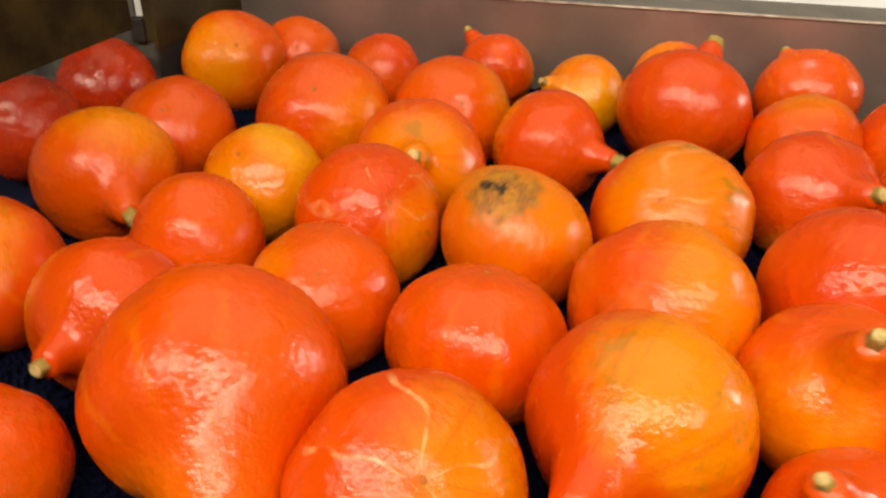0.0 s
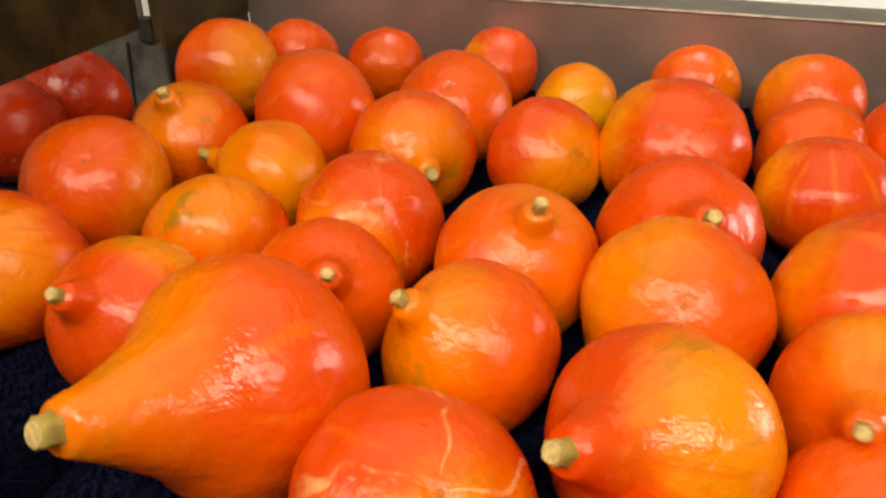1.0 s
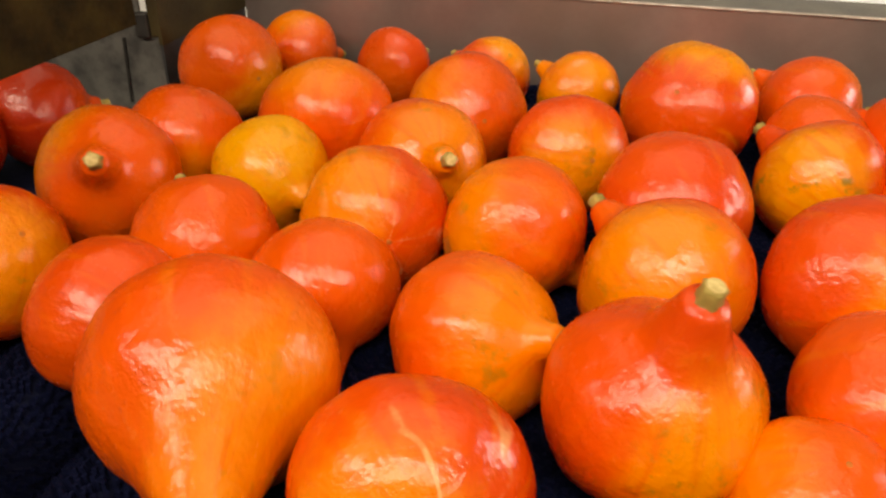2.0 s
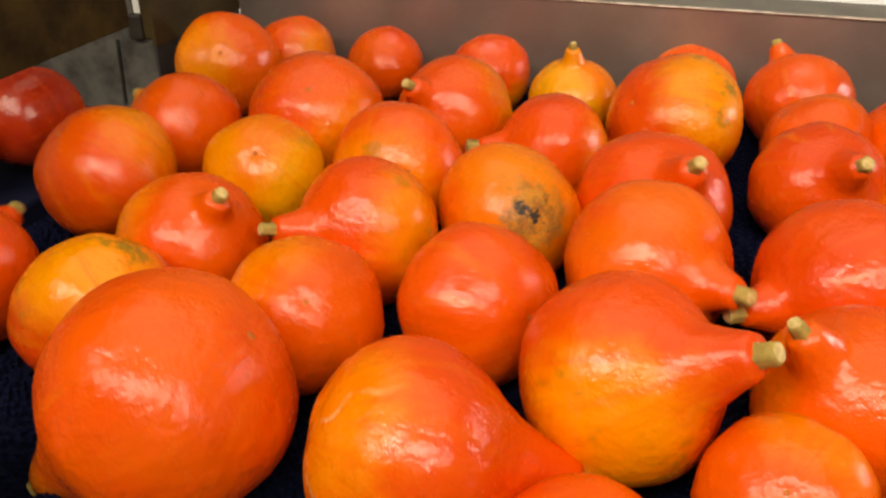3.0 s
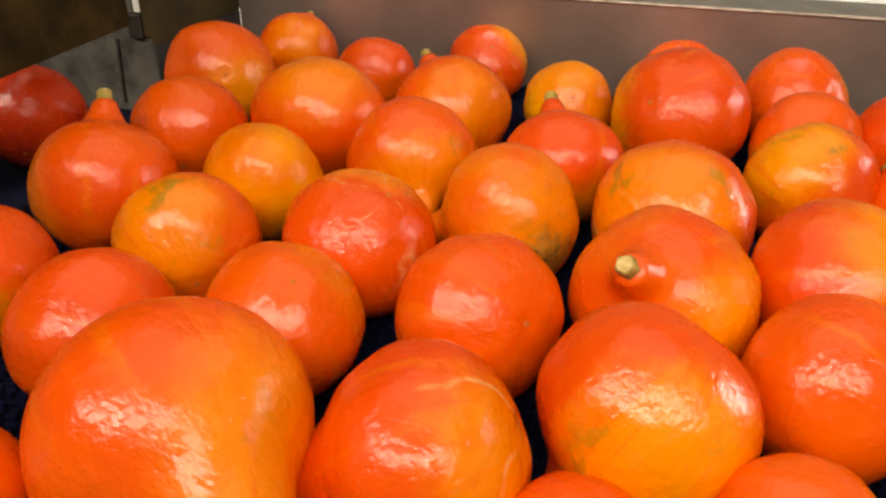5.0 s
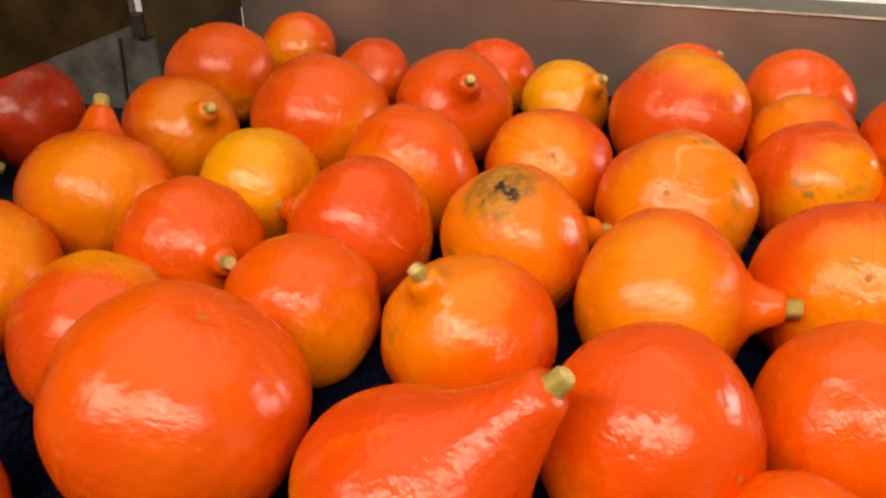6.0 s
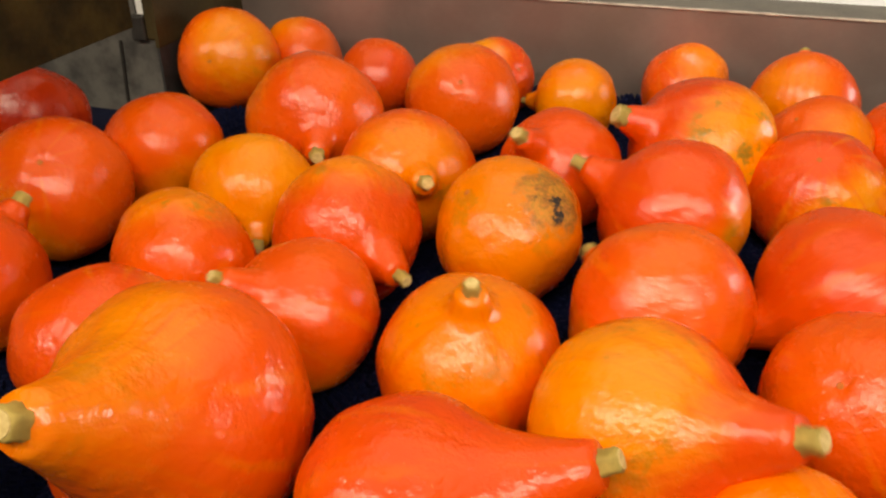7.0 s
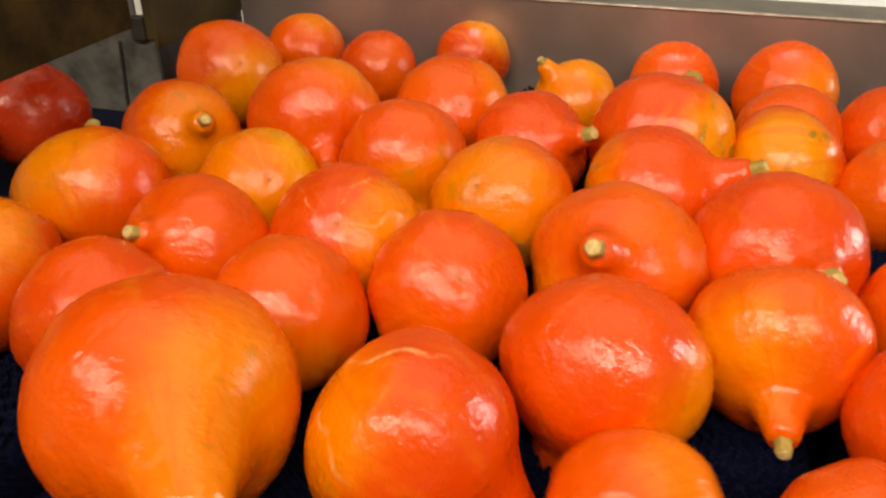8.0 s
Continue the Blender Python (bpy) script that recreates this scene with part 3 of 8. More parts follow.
    walk(s["c"], [
        (0.0, pose(0.007, 0.462, 0.079, 79, -55, -9)), (0.2, pose(0.009, 0.460, 0.079, 72, -39, -11)), (0.4, pose(0.011, 0.459, 0.079, 72, -18, -18)),
        (0.6, pose(0.013, 0.457, 0.079, 71, 1, -28)), (0.8, pose(0.016, 0.454, 0.079, 72, 22, -34)), (1.0, pose(0.018, 0.450, 0.079, 54, -34, -11)),
        (1.2, pose(0.022, 0.461, 0.079, 62, -27, -31)), (1.4, pose(0.025, 0.473, 0.079, 43, -9, -42)), (1.6, pose(0.024, 0.478, 0.079, 30, -1, -55)),
        (1.8, pose(0.021, 0.480, 0.079, 15, 9, -48)), (2.0, pose(0.013, 0.484, 0.079, -1, 18, -45)), (2.2, pose(0.004, 0.490, 0.079, -18, 26, -42)),
        (2.4, pose(-0.005, 0.497, 0.079, -37, 33, -42)), (2.6, pose(-0.013, 0.502, 0.079, -57, 36, -46)), (2.8, pose(-0.015, 0.505, 0.079, -77, 29, -59)),
        (3.0, pose(-0.007, 0.508, 0.079, -56, 9, -108)), (3.2, pose(-0.004, 0.514, 0.079, -63, -3, -117)), (3.4, pose(-0.004, 0.504, 0.079, -73, 1, -112)),
        (3.6, pose(-0.006, 0.505, 0.079, -74, -11, -119)), (3.8, pose(-0.014, 0.511, 0.079, -87, -23, -125)), (4.0, pose(-0.008, 0.502, 0.079, -103, -32, -126)),
        (4.2, pose(0.005, 0.485, 0.079, -133, -63, -109)), (4.4, pose(0.009, 0.484, 0.079, -174, -54, -75)), (4.6, pose(0.010, 0.483, 0.079, 159, -35, -58)),
        (4.8, pose(0.012, 0.479, 0.079, 146, -25, -60)), (5.0, pose(0.013, 0.474, 0.079, 140, -13, -66)), (5.2, pose(0.014, 0.468, 0.079, 135, 1, -72)),
        (5.4, pose(0.015, 0.462, 0.079, 132, 16, -75)), (5.6, pose(0.016, 0.454, 0.079, 132, 32, -74)), (5.8, pose(0.017, 0.449, 0.079, 138, 46, -66)),
        (6.0, pose(0.016, 0.444, 0.079, 109, 44, -111)), (6.2, pose(0.015, 0.443, 0.079, 88, 38, -153)), (6.4, pose(0.015, 0.443, 0.079, 14, 23, -150)),
        (6.6, pose(0.015, 0.446, 0.079, -5, 1, -153)), (6.8, pose(0.012, 0.449, 0.079, -30, -23, -150)), (7.0, pose(0.010, 0.452, 0.079, -43, -49, -157)),
        (7.2, pose(0.014, 0.457, 0.079, -132, -81, -72)), (7.4, pose(0.016, 0.463, 0.079, 172, -59, -16)), (7.6, pose(0.008, 0.476, 0.079, 164, -37, -9)),
        (7.8, pose(0.000, 0.493, 0.079, 160, -12, -7)), (8.0, pose(-0.024, 0.519, 0.079, 157, 12, -7)),
    ])
    walk(s["d"], [
        (0.0, pose(0.146, 0.418, 0.054, 28, 13, -69)), (0.2, pose(0.148, 0.417, 0.054, -5, 28, -69)), (0.4, pose(0.148, 0.409, 0.054, -42, 38, -74)),
        (0.6, pose(0.149, 0.410, 0.054, -82, 40, -80)), (0.8, pose(0.148, 0.422, 0.054, -119, 38, -81)), (1.0, pose(0.151, 0.433, 0.054, -150, 35, -74)),
        (1.2, pose(0.151, 0.435, 0.054, -163, 36, -94)), (1.4, pose(0.147, 0.438, 0.054, -177, 39, -116)), (1.6, pose(0.137, 0.440, 0.054, 167, 43, -137)),
        (1.8, pose(0.131, 0.442, 0.054, 163, 19, -148)), (2.0, pose(0.127, 0.443, 0.054, 163, -2, -162)), (2.2, pose(0.117, 0.444, 0.054, 167, -19, 180)),
        (2.4, pose(0.111, 0.446, 0.054, 173, -31, 155)), (2.6, pose(0.107, 0.445, 0.054, 180, -36, 127)), (2.8, pose(0.106, 0.446, 0.054, -178, -37, 101)),
        (3.0, pose(0.109, 0.437, 0.054, 177, -40, 80)), (3.2, pose(0.112, 0.432, 0.054, -172, -36, 60)), (3.4, pose(0.116, 0.429, 0.054, -160, -34, 41)),
        (3.6, pose(0.114, 0.427, 0.054, -98, 6, 49)), (3.8, pose(0.100, 0.425, 0.054, -29, 10, 93)), (4.0, pose(0.088, 0.424, 0.054, 26, -34, 111)),
        (4.2, pose(0.101, 0.417, 0.054, 87, -47, 84)), (4.4, pose(0.112, 0.412, 0.054, 144, -41, 69)), (4.6, pose(0.118, 0.407, 0.054, -173, -38, 78)),
        (4.8, pose(0.117, 0.404, 0.054, -153, -17, 63)), (5.0, pose(0.116, 0.399, 0.054, -141, 7, 50)), (5.2, pose(0.114, 0.393, 0.054, -137, 29, 34)),
        (5.4, pose(0.113, 0.389, 0.054, -143, 47, 8)), (5.6, pose(0.111, 0.384, 0.054, -163, 54, -32)), (5.8, pose(0.110, 0.385, 0.054, -177, 48, -70)),
        (6.0, pose(0.112, 0.382, 0.054, -175, 38, -95)), (6.2, pose(0.111, 0.382, 0.054, 162, 19, -115)), (6.4, pose(0.112, 0.382, 0.054, 149, -3, -131)),
        (6.6, pose(0.111, 0.386, 0.054, 143, -24, -149)), (6.8, pose(0.107, 0.386, 0.054, 146, -40, -175)), (7.0, pose(0.105, 0.389, 0.054, 157, -48, 150)),
        (7.2, pose(0.109, 0.393, 0.054, 166, -45, 116)), (7.4, pose(0.113, 0.404, 0.054, 163, -38, 90)), (7.6, pose(0.095, 0.402, 0.054, 177, -35, 70)),
        (7.8, pose(0.063, 0.397, 0.054, -171, -33, 51)), (8.0, pose(0.012, 0.397, 0.054, -157, -32, 33)),
    ])
    walk(s["e"], [
        (0.0, pose(0.146, 0.547, 0.069, 29, 3, -7)), (0.2, pose(0.154, 0.527, 0.069, 9, 27, -29)), (0.4, pose(0.166, 0.516, 0.069, -20, 41, -67)),
        (0.6, pose(0.170, 0.517, 0.069, -48, 38, -112)), (0.8, pose(0.168, 0.530, 0.069, -60, 27, -150)), (1.0, pose(0.167, 0.540, 0.069, -60, 20, 176)),
        (1.2, pose(0.173, 0.543, 0.069, -57, 21, 143)), (1.4, pose(0.179, 0.542, 0.069, -29, 2, 145)), (1.6, pose(0.185, 0.538, 0.069, 1, -11, 128)),
        (1.8, pose(0.183, 0.538, 0.069, 30, -14, 100)), (2.0, pose(0.181, 0.538, 0.069, 52, -5, 69)), (2.2, pose(0.178, 0.535, 0.069, 60, 10, 37)),
        (2.4, pose(0.173, 0.535, 0.069, 55, 19, 2)), (2.6, pose(0.169, 0.535, 0.069, 46, 15, -36)), (2.8, pose(0.166, 0.538, 0.069, 43, 0, -70)),
        (3.0, pose(0.160, 0.544, 0.069, 39, 9, -73)), (3.2, pose(0.156, 0.543, 0.069, 35, 17, -75)), (3.4, pose(0.155, 0.538, 0.069, 21, 24, -84)),
        (3.6, pose(0.154, 0.542, 0.069, 14, 27, -97)), (3.8, pose(0.156, 0.551, 0.069, 9, 25, -109)), (4.0, pose(0.158, 0.558, 0.069, -47, 3, -91)),
        (4.2, pose(0.153, 0.559, 0.069, -101, -3, -53)), (4.4, pose(0.149, 0.561, 0.069, -142, 20, -11)), (4.6, pose(0.146, 0.560, 0.069, -167, 44, -30)),
        (4.8, pose(0.148, 0.557, 0.069, 151, 52, -74)), (5.0, pose(0.149, 0.551, 0.069, 116, 39, -116)), (5.2, pose(0.151, 0.544, 0.069, 105, 18, -142)),
        (5.4, pose(0.153, 0.537, 0.069, 107, -3, -166)), (5.6, pose(0.154, 0.529, 0.069, 120, -15, 165)), (5.8, pose(0.155, 0.522, 0.069, 135, -14, 134)),
        (6.0, pose(0.158, 0.514, 0.069, 144, -21, 118)), (6.2, pose(0.157, 0.514, 0.069, 151, -30, 103)), (6.4, pose(0.157, 0.514, 0.069, 158, -42, 88)),
        (6.6, pose(0.158, 0.514, 0.069, 171, -40, 66)), (6.8, pose(0.163, 0.524, 0.069, -176, -41, 44)), (7.0, pose(0.164, 0.535, 0.069, -159, -43, 22)),
        (7.2, pose(0.164, 0.552, 0.069, 151, 13, 40)), (7.4, pose(0.161, 0.568, 0.069, 75, 31, -3)), (7.6, pose(0.148, 0.576, 0.069, 101, 57, 22)),
        (7.8, pose(0.130, 0.589, 0.069, 145, 74, 61)), (8.0, pose(0.108, 0.598, 0.069, -119, 71, 155)),
    ])
    walk(s["f"], [
        (0.0, pose(-0.444, 0.486, 0.067, -81, -7, 179)), (0.2, pose(-0.445, 0.486, 0.067, -57, -20, 155)), (0.4, pose(-0.443, 0.489, 0.067, -51, -24, 128)),
        (0.6, pose(-0.437, 0.489, 0.067, -38, -32, 110)), (0.8, pose(-0.433, 0.488, 0.067, -24, -43, 96)), (1.0, pose(-0.434, 0.488, 0.067, 7, -45, 75)),
        (1.2, pose(-0.436, 0.484, 0.067, 32, -27, 63)), (1.4, pose(-0.442, 0.481, 0.067, 52, -11, 61)), (1.6, pose(-0.443, 0.480, 0.067, 48, 1, 63)),
        (1.8, pose(-0.444, 0.480, 0.067, 76, 3, 75)), (2.0, pose(-0.447, 0.482, 0.067, 104, 2, 90)), (2.2, pose(-0.448, 0.482, 0.067, 129, -6, 104)),
        (2.4, pose(-0.449, 0.483, 0.067, 150, -19, 117)), (2.6, pose(-0.450, 0.484, 0.067, 168, -35, 130)), (2.8, pose(-0.451, 0.484, 0.067, 180, -53, 146)),
        (3.0, pose(-0.453, 0.484, 0.067, 52, -83, -84)), (3.2, pose(-0.446, 0.484, 0.067, -169, -52, 131)), (3.4, pose(-0.439, 0.483, 0.067, -152, -44, 112)),
        (3.6, pose(-0.432, 0.476, 0.067, -144, -37, 95)), (3.8, pose(-0.426, 0.462, 0.067, -142, -33, 80)), (4.0, pose(-0.422, 0.448, 0.067, -60, -29, 54)),
        (4.2, pose(-0.433, 0.453, 0.067, 13, -18, 56)), (4.4, pose(-0.441, 0.462, 0.067, 27, 10, 61)), (4.6, pose(-0.445, 0.466, 0.067, 54, 10, 63)),
        (4.8, pose(-0.445, 0.464, 0.067, 76, 14, 75)), (5.0, pose(-0.443, 0.463, 0.067, 98, 12, 86)), (5.2, pose(-0.443, 0.462, 0.067, 120, 7, 96)),
        (5.4, pose(-0.441, 0.458, 0.067, 140, -5, 104)), (5.6, pose(-0.441, 0.458, 0.067, 157, -19, 111)), (5.8, pose(-0.441, 0.457, 0.067, 174, -34, 115)),
        (6.0, pose(-0.438, 0.455, 0.067, -171, -28, 101)), (6.2, pose(-0.437, 0.454, 0.067, -159, -22, 86)), (6.4, pose(-0.435, 0.452, 0.067, -152, -17, 71)),
        (6.6, pose(-0.433, 0.451, 0.067, -146, -15, 55)), (6.8, pose(-0.427, 0.447, 0.067, -146, -0, 48)), (7.0, pose(-0.421, 0.445, 0.067, -147, 11, 36)),
        (7.2, pose(-0.429, 0.450, 0.067, -149, 18, 21)), (7.4, pose(-0.438, 0.454, 0.067, -148, 19, 6)), (7.6, pose(-0.443, 0.461, 0.067, -156, 30, -2)),
        (7.8, pose(-0.447, 0.470, 0.067, -165, 39, -14)), (8.0, pose(-0.449, 0.477, 0.067, -174, 46, -29)),
    ])
    walk(s["g"], [
        (0.0, pose(-0.283, 0.571, 0.064, 142, 11, -144)), (0.2, pose(-0.285, 0.575, 0.064, 142, -0, -154)), (0.4, pose(-0.286, 0.578, 0.064, 138, -15, -161)),
        (0.6, pose(-0.287, 0.579, 0.064, 89, -44, -96)), (0.8, pose(-0.288, 0.579, 0.064, 45, -11, -12)), (1.0, pose(-0.288, 0.578, 0.064, 40, 26, 1)),
        (1.2, pose(-0.289, 0.580, 0.064, 28, 50, 2)), (1.4, pose(-0.288, 0.584, 0.064, 41, 74, 7)), (1.6, pose(-0.289, 0.585, 0.064, -76, 86, -128)),
        (1.8, pose(-0.290, 0.585, 0.064, -148, 65, 155)), (2.0, pose(-0.289, 0.580, 0.064, -157, 42, 148)), (2.2, pose(-0.288, 0.575, 0.064, -166, 18, 148)),
        (2.4, pose(-0.286, 0.568, 0.064, -179, -4, 155)), (2.6, pose(-0.286, 0.557, 0.064, 161, -18, 170)), (2.8, pose(-0.286, 0.548, 0.064, 137, -19, -169)),
        (3.0, pose(-0.285, 0.538, 0.064, 141, -29, 179)), (3.2, pose(-0.281, 0.531, 0.064, 77, -62, -88)), (3.4, pose(-0.276, 0.526, 0.064, 43, -30, -5)),
        (3.6, pose(-0.275, 0.520, 0.064, 52, 4, 8)), (3.8, pose(-0.281, 0.513, 0.064, 75, 37, 33)), (4.0, pose(-0.286, 0.506, 0.064, 143, 23, 102)),
        (4.2, pose(-0.290, 0.507, 0.064, 151, -29, 146)), (4.4, pose(-0.293, 0.510, 0.064, 162, -32, 127)), (4.6, pose(-0.295, 0.513, 0.064, 169, -36, 108)),
        (4.8, pose(-0.297, 0.517, 0.064, -170, -26, 91)), (5.0, pose(-0.297, 0.522, 0.064, -155, -13, 76)), (5.2, pose(-0.297, 0.526, 0.064, -147, -0, 59)),
        (5.4, pose(-0.295, 0.531, 0.064, -145, 11, 40)), (5.6, pose(-0.293, 0.535, 0.064, -146, 15, 19)), (5.8, pose(-0.292, 0.541, 0.064, -146, 14, -3)),
        (6.0, pose(-0.291, 0.544, 0.064, -157, 25, -12)), (6.2, pose(-0.280, 0.534, 0.064, -169, 34, -26)), (6.4, pose(-0.270, 0.522, 0.064, 179, 39, -45)),
        (6.6, pose(-0.269, 0.518, 0.064, 170, 43, -63)), (6.8, pose(-0.281, 0.527, 0.064, 80, 62, -104)), (7.0, pose(-0.288, 0.537, 0.064, 9, 47, -116)),
        (7.2, pose(-0.291, 0.534, 0.064, -31, 18, -120)), (7.4, pose(-0.292, 0.531, 0.064, -51, -8, -114)), (7.6, pose(-0.294, 0.531, 0.064, -71, -23, -107)),
        (7.8, pose(-0.299, 0.535, 0.064, -145, -4, -74)), (8.0, pose(-0.301, 0.538, 0.064, 158, 46, -69)),
    ])
    walk(s["h"], [
        (0.0, pose(-0.129, 0.534, 0.070, 172, 12, 43)), (0.2, pose(-0.133, 0.523, 0.070, -169, 29, 50)), (0.4, pose(-0.141, 0.510, 0.070, -143, 42, 66)),
        (0.6, pose(-0.143, 0.512, 0.070, -108, 48, 91)), (0.8, pose(-0.139, 0.519, 0.070, -63, 27, 160)), (1.0, pose(-0.138, 0.527, 0.070, -42, 14, 150)),
        (1.2, pose(-0.135, 0.521, 0.070, -30, -16, 155)), (1.4, pose(-0.132, 0.517, 0.070, -13, -24, 147)), (1.6, pose(-0.131, 0.519, 0.070, -16, -20, 137)),
        (1.8, pose(-0.131, 0.525, 0.070, -0, -41, 137)), (2.0, pose(-0.132, 0.533, 0.070, 27, -62, 128)), (2.2, pose(-0.133, 0.543, 0.070, 93, -74, 80)),
        (2.4, pose(-0.135, 0.554, 0.070, 156, -64, 38)), (2.6, pose(-0.136, 0.565, 0.070, -177, -49, 37)), (2.8, pose(-0.138, 0.577, 0.070, -158, -38, 47)),
        (3.0, pose(-0.139, 0.587, 0.070, -107, -8, 60)), (3.2, pose(-0.137, 0.584, 0.070, -61, -0, 103)), (3.4, pose(-0.132, 0.580, 0.070, -35, -17, 110)),
        (3.6, pose(-0.132, 0.580, 0.070, 0, -16, 103)), (3.8, pose(-0.136, 0.586, 0.070, 68, -13, 120)), (4.0, pose(-0.139, 0.592, 0.070, 124, -16, 136)),
        (4.2, pose(-0.137, 0.589, 0.070, 156, -27, 125)), (4.4, pose(-0.135, 0.582, 0.070, 170, -33, 107)), (4.6, pose(-0.133, 0.578, 0.070, -177, -39, 88)),
        (4.8, pose(-0.133, 0.573, 0.070, -149, -44, 80)), (5.0, pose(-0.134, 0.568, 0.070, -123, -43, 77)), (5.2, pose(-0.135, 0.563, 0.070, -102, -38, 81)),
        (5.4, pose(-0.136, 0.558, 0.070, -87, -32, 92)), (5.6, pose(-0.136, 0.552, 0.070, -73, -27, 108)), (5.8, pose(-0.137, 0.545, 0.070, -64, -20, 127)),
        (6.0, pose(-0.137, 0.537, 0.070, -28, -16, 109)), (6.2, pose(-0.133, 0.542, 0.070, -26, 46, 105)), (6.4, pose(-0.128, 0.548, 0.070, -160, 50, -31)),
        (6.6, pose(-0.125, 0.545, 0.070, 99, 82, -117)), (6.8, pose(-0.127, 0.524, 0.070, 11, 40, 180)), (7.0, pose(-0.129, 0.509, 0.070, -19, 1, -164)),
        (7.2, pose(-0.133, 0.509, 0.070, -35, -11, -171)), (7.4, pose(-0.137, 0.510, 0.070, -49, -34, -172)), (7.6, pose(-0.138, 0.535, 0.070, -58, -57, -162)),
        (7.8, pose(-0.150, 0.572, 0.070, -156, -29, -53)), (8.0, pose(-0.173, 0.603, 0.070, -142, 33, -8)),
    ])
    walk(s["i"], [
        (0.0, pose(0.013, 0.610, 0.078, 65, -33, -10)), (0.2, pose(0.014, 0.601, 0.078, 63, -5, -1)), (0.4, pose(0.017, 0.594, 0.078, 72, 27, 12)),
        (0.6, pose(0.019, 0.596, 0.078, 139, 24, 87)), (0.8, pose(0.020, 0.608, 0.078, 148, -20, 131)), (1.0, pose(0.019, 0.620, 0.078, 130, -23, 167)),
        (1.2, pose(0.020, 0.629, 0.078, 127, -8, -178)), (1.4, pose(0.020, 0.640, 0.078, 133, 10, -168)), (1.6, pose(0.018, 0.646, 0.078, 115, -11, -164)),
        (1.8, pose(0.015, 0.652, 0.078, 92, -28, -148)), (2.0, pose(0.013, 0.657, 0.078, 64, -33, -119)), (2.2, pose(0.011, 0.662, 0.078, 40, -25, -89)),
        (2.4, pose(0.008, 0.667, 0.078, 30, -10, -64)), (2.6, pose(0.004, 0.672, 0.078, 30, 11, -34)), (2.8, pose(0.002, 0.677, 0.078, 45, 25, 0)),
        (3.0, pose(-0.001, 0.680, 0.078, 60, 61, 26)), (3.2, pose(0.006, 0.670, 0.078, 145, 58, 117)), (3.4, pose(0.014, 0.658, 0.078, 155, 27, 151)),
        (3.6, pose(0.018, 0.652, 0.078, 141, 14, 173)), (3.8, pose(0.018, 0.651, 0.078, 127, -19, -171)), (4.0, pose(0.019, 0.652, 0.078, 103, -44, -135)),
        (4.2, pose(0.018, 0.641, 0.078, 133, -54, -159)), (4.4, pose(0.017, 0.631, 0.078, 49, -50, -17)), (4.6, pose(0.016, 0.625, 0.078, 60, -26, -16)),
        (4.8, pose(0.015, 0.628, 0.078, 52, -9, -23)), (5.0, pose(0.015, 0.628, 0.078, 46, 10, -32)), (5.2, pose(0.014, 0.628, 0.078, 35, 28, -43)),
        (5.4, pose(0.013, 0.626, 0.078, 18, 46, -59)), (5.6, pose(0.014, 0.624, 0.078, -13, 59, -90)), (5.8, pose(0.013, 0.623, 0.078, -59, 36, -127)),
        (6.0, pose(0.012, 0.621, 0.078, -81, -28, -98)), (6.2, pose(0.016, 0.613, 0.078, -136, -7, -43)), (6.4, pose(0.018, 0.604, 0.078, -148, 36, -18)),
        (6.6, pose(0.019, 0.602, 0.078, -161, 53, -57)), (6.8, pose(0.015, 0.604, 0.078, 162, 63, -118)), (7.0, pose(0.013, 0.607, 0.078, 82, 63, -145)),
        (7.2, pose(0.015, 0.606, 0.078, 79, 49, -64)), (7.4, pose(0.016, 0.610, 0.078, 50, 55, -56)), (7.6, pose(0.012, 0.624, 0.078, 17, 57, -79)),
        (7.8, pose(-0.010, 0.655, 0.078, -22, 58, -119)), (8.0, pose(-0.031, 0.677, 0.078, -37, 43, -146)),
    ])
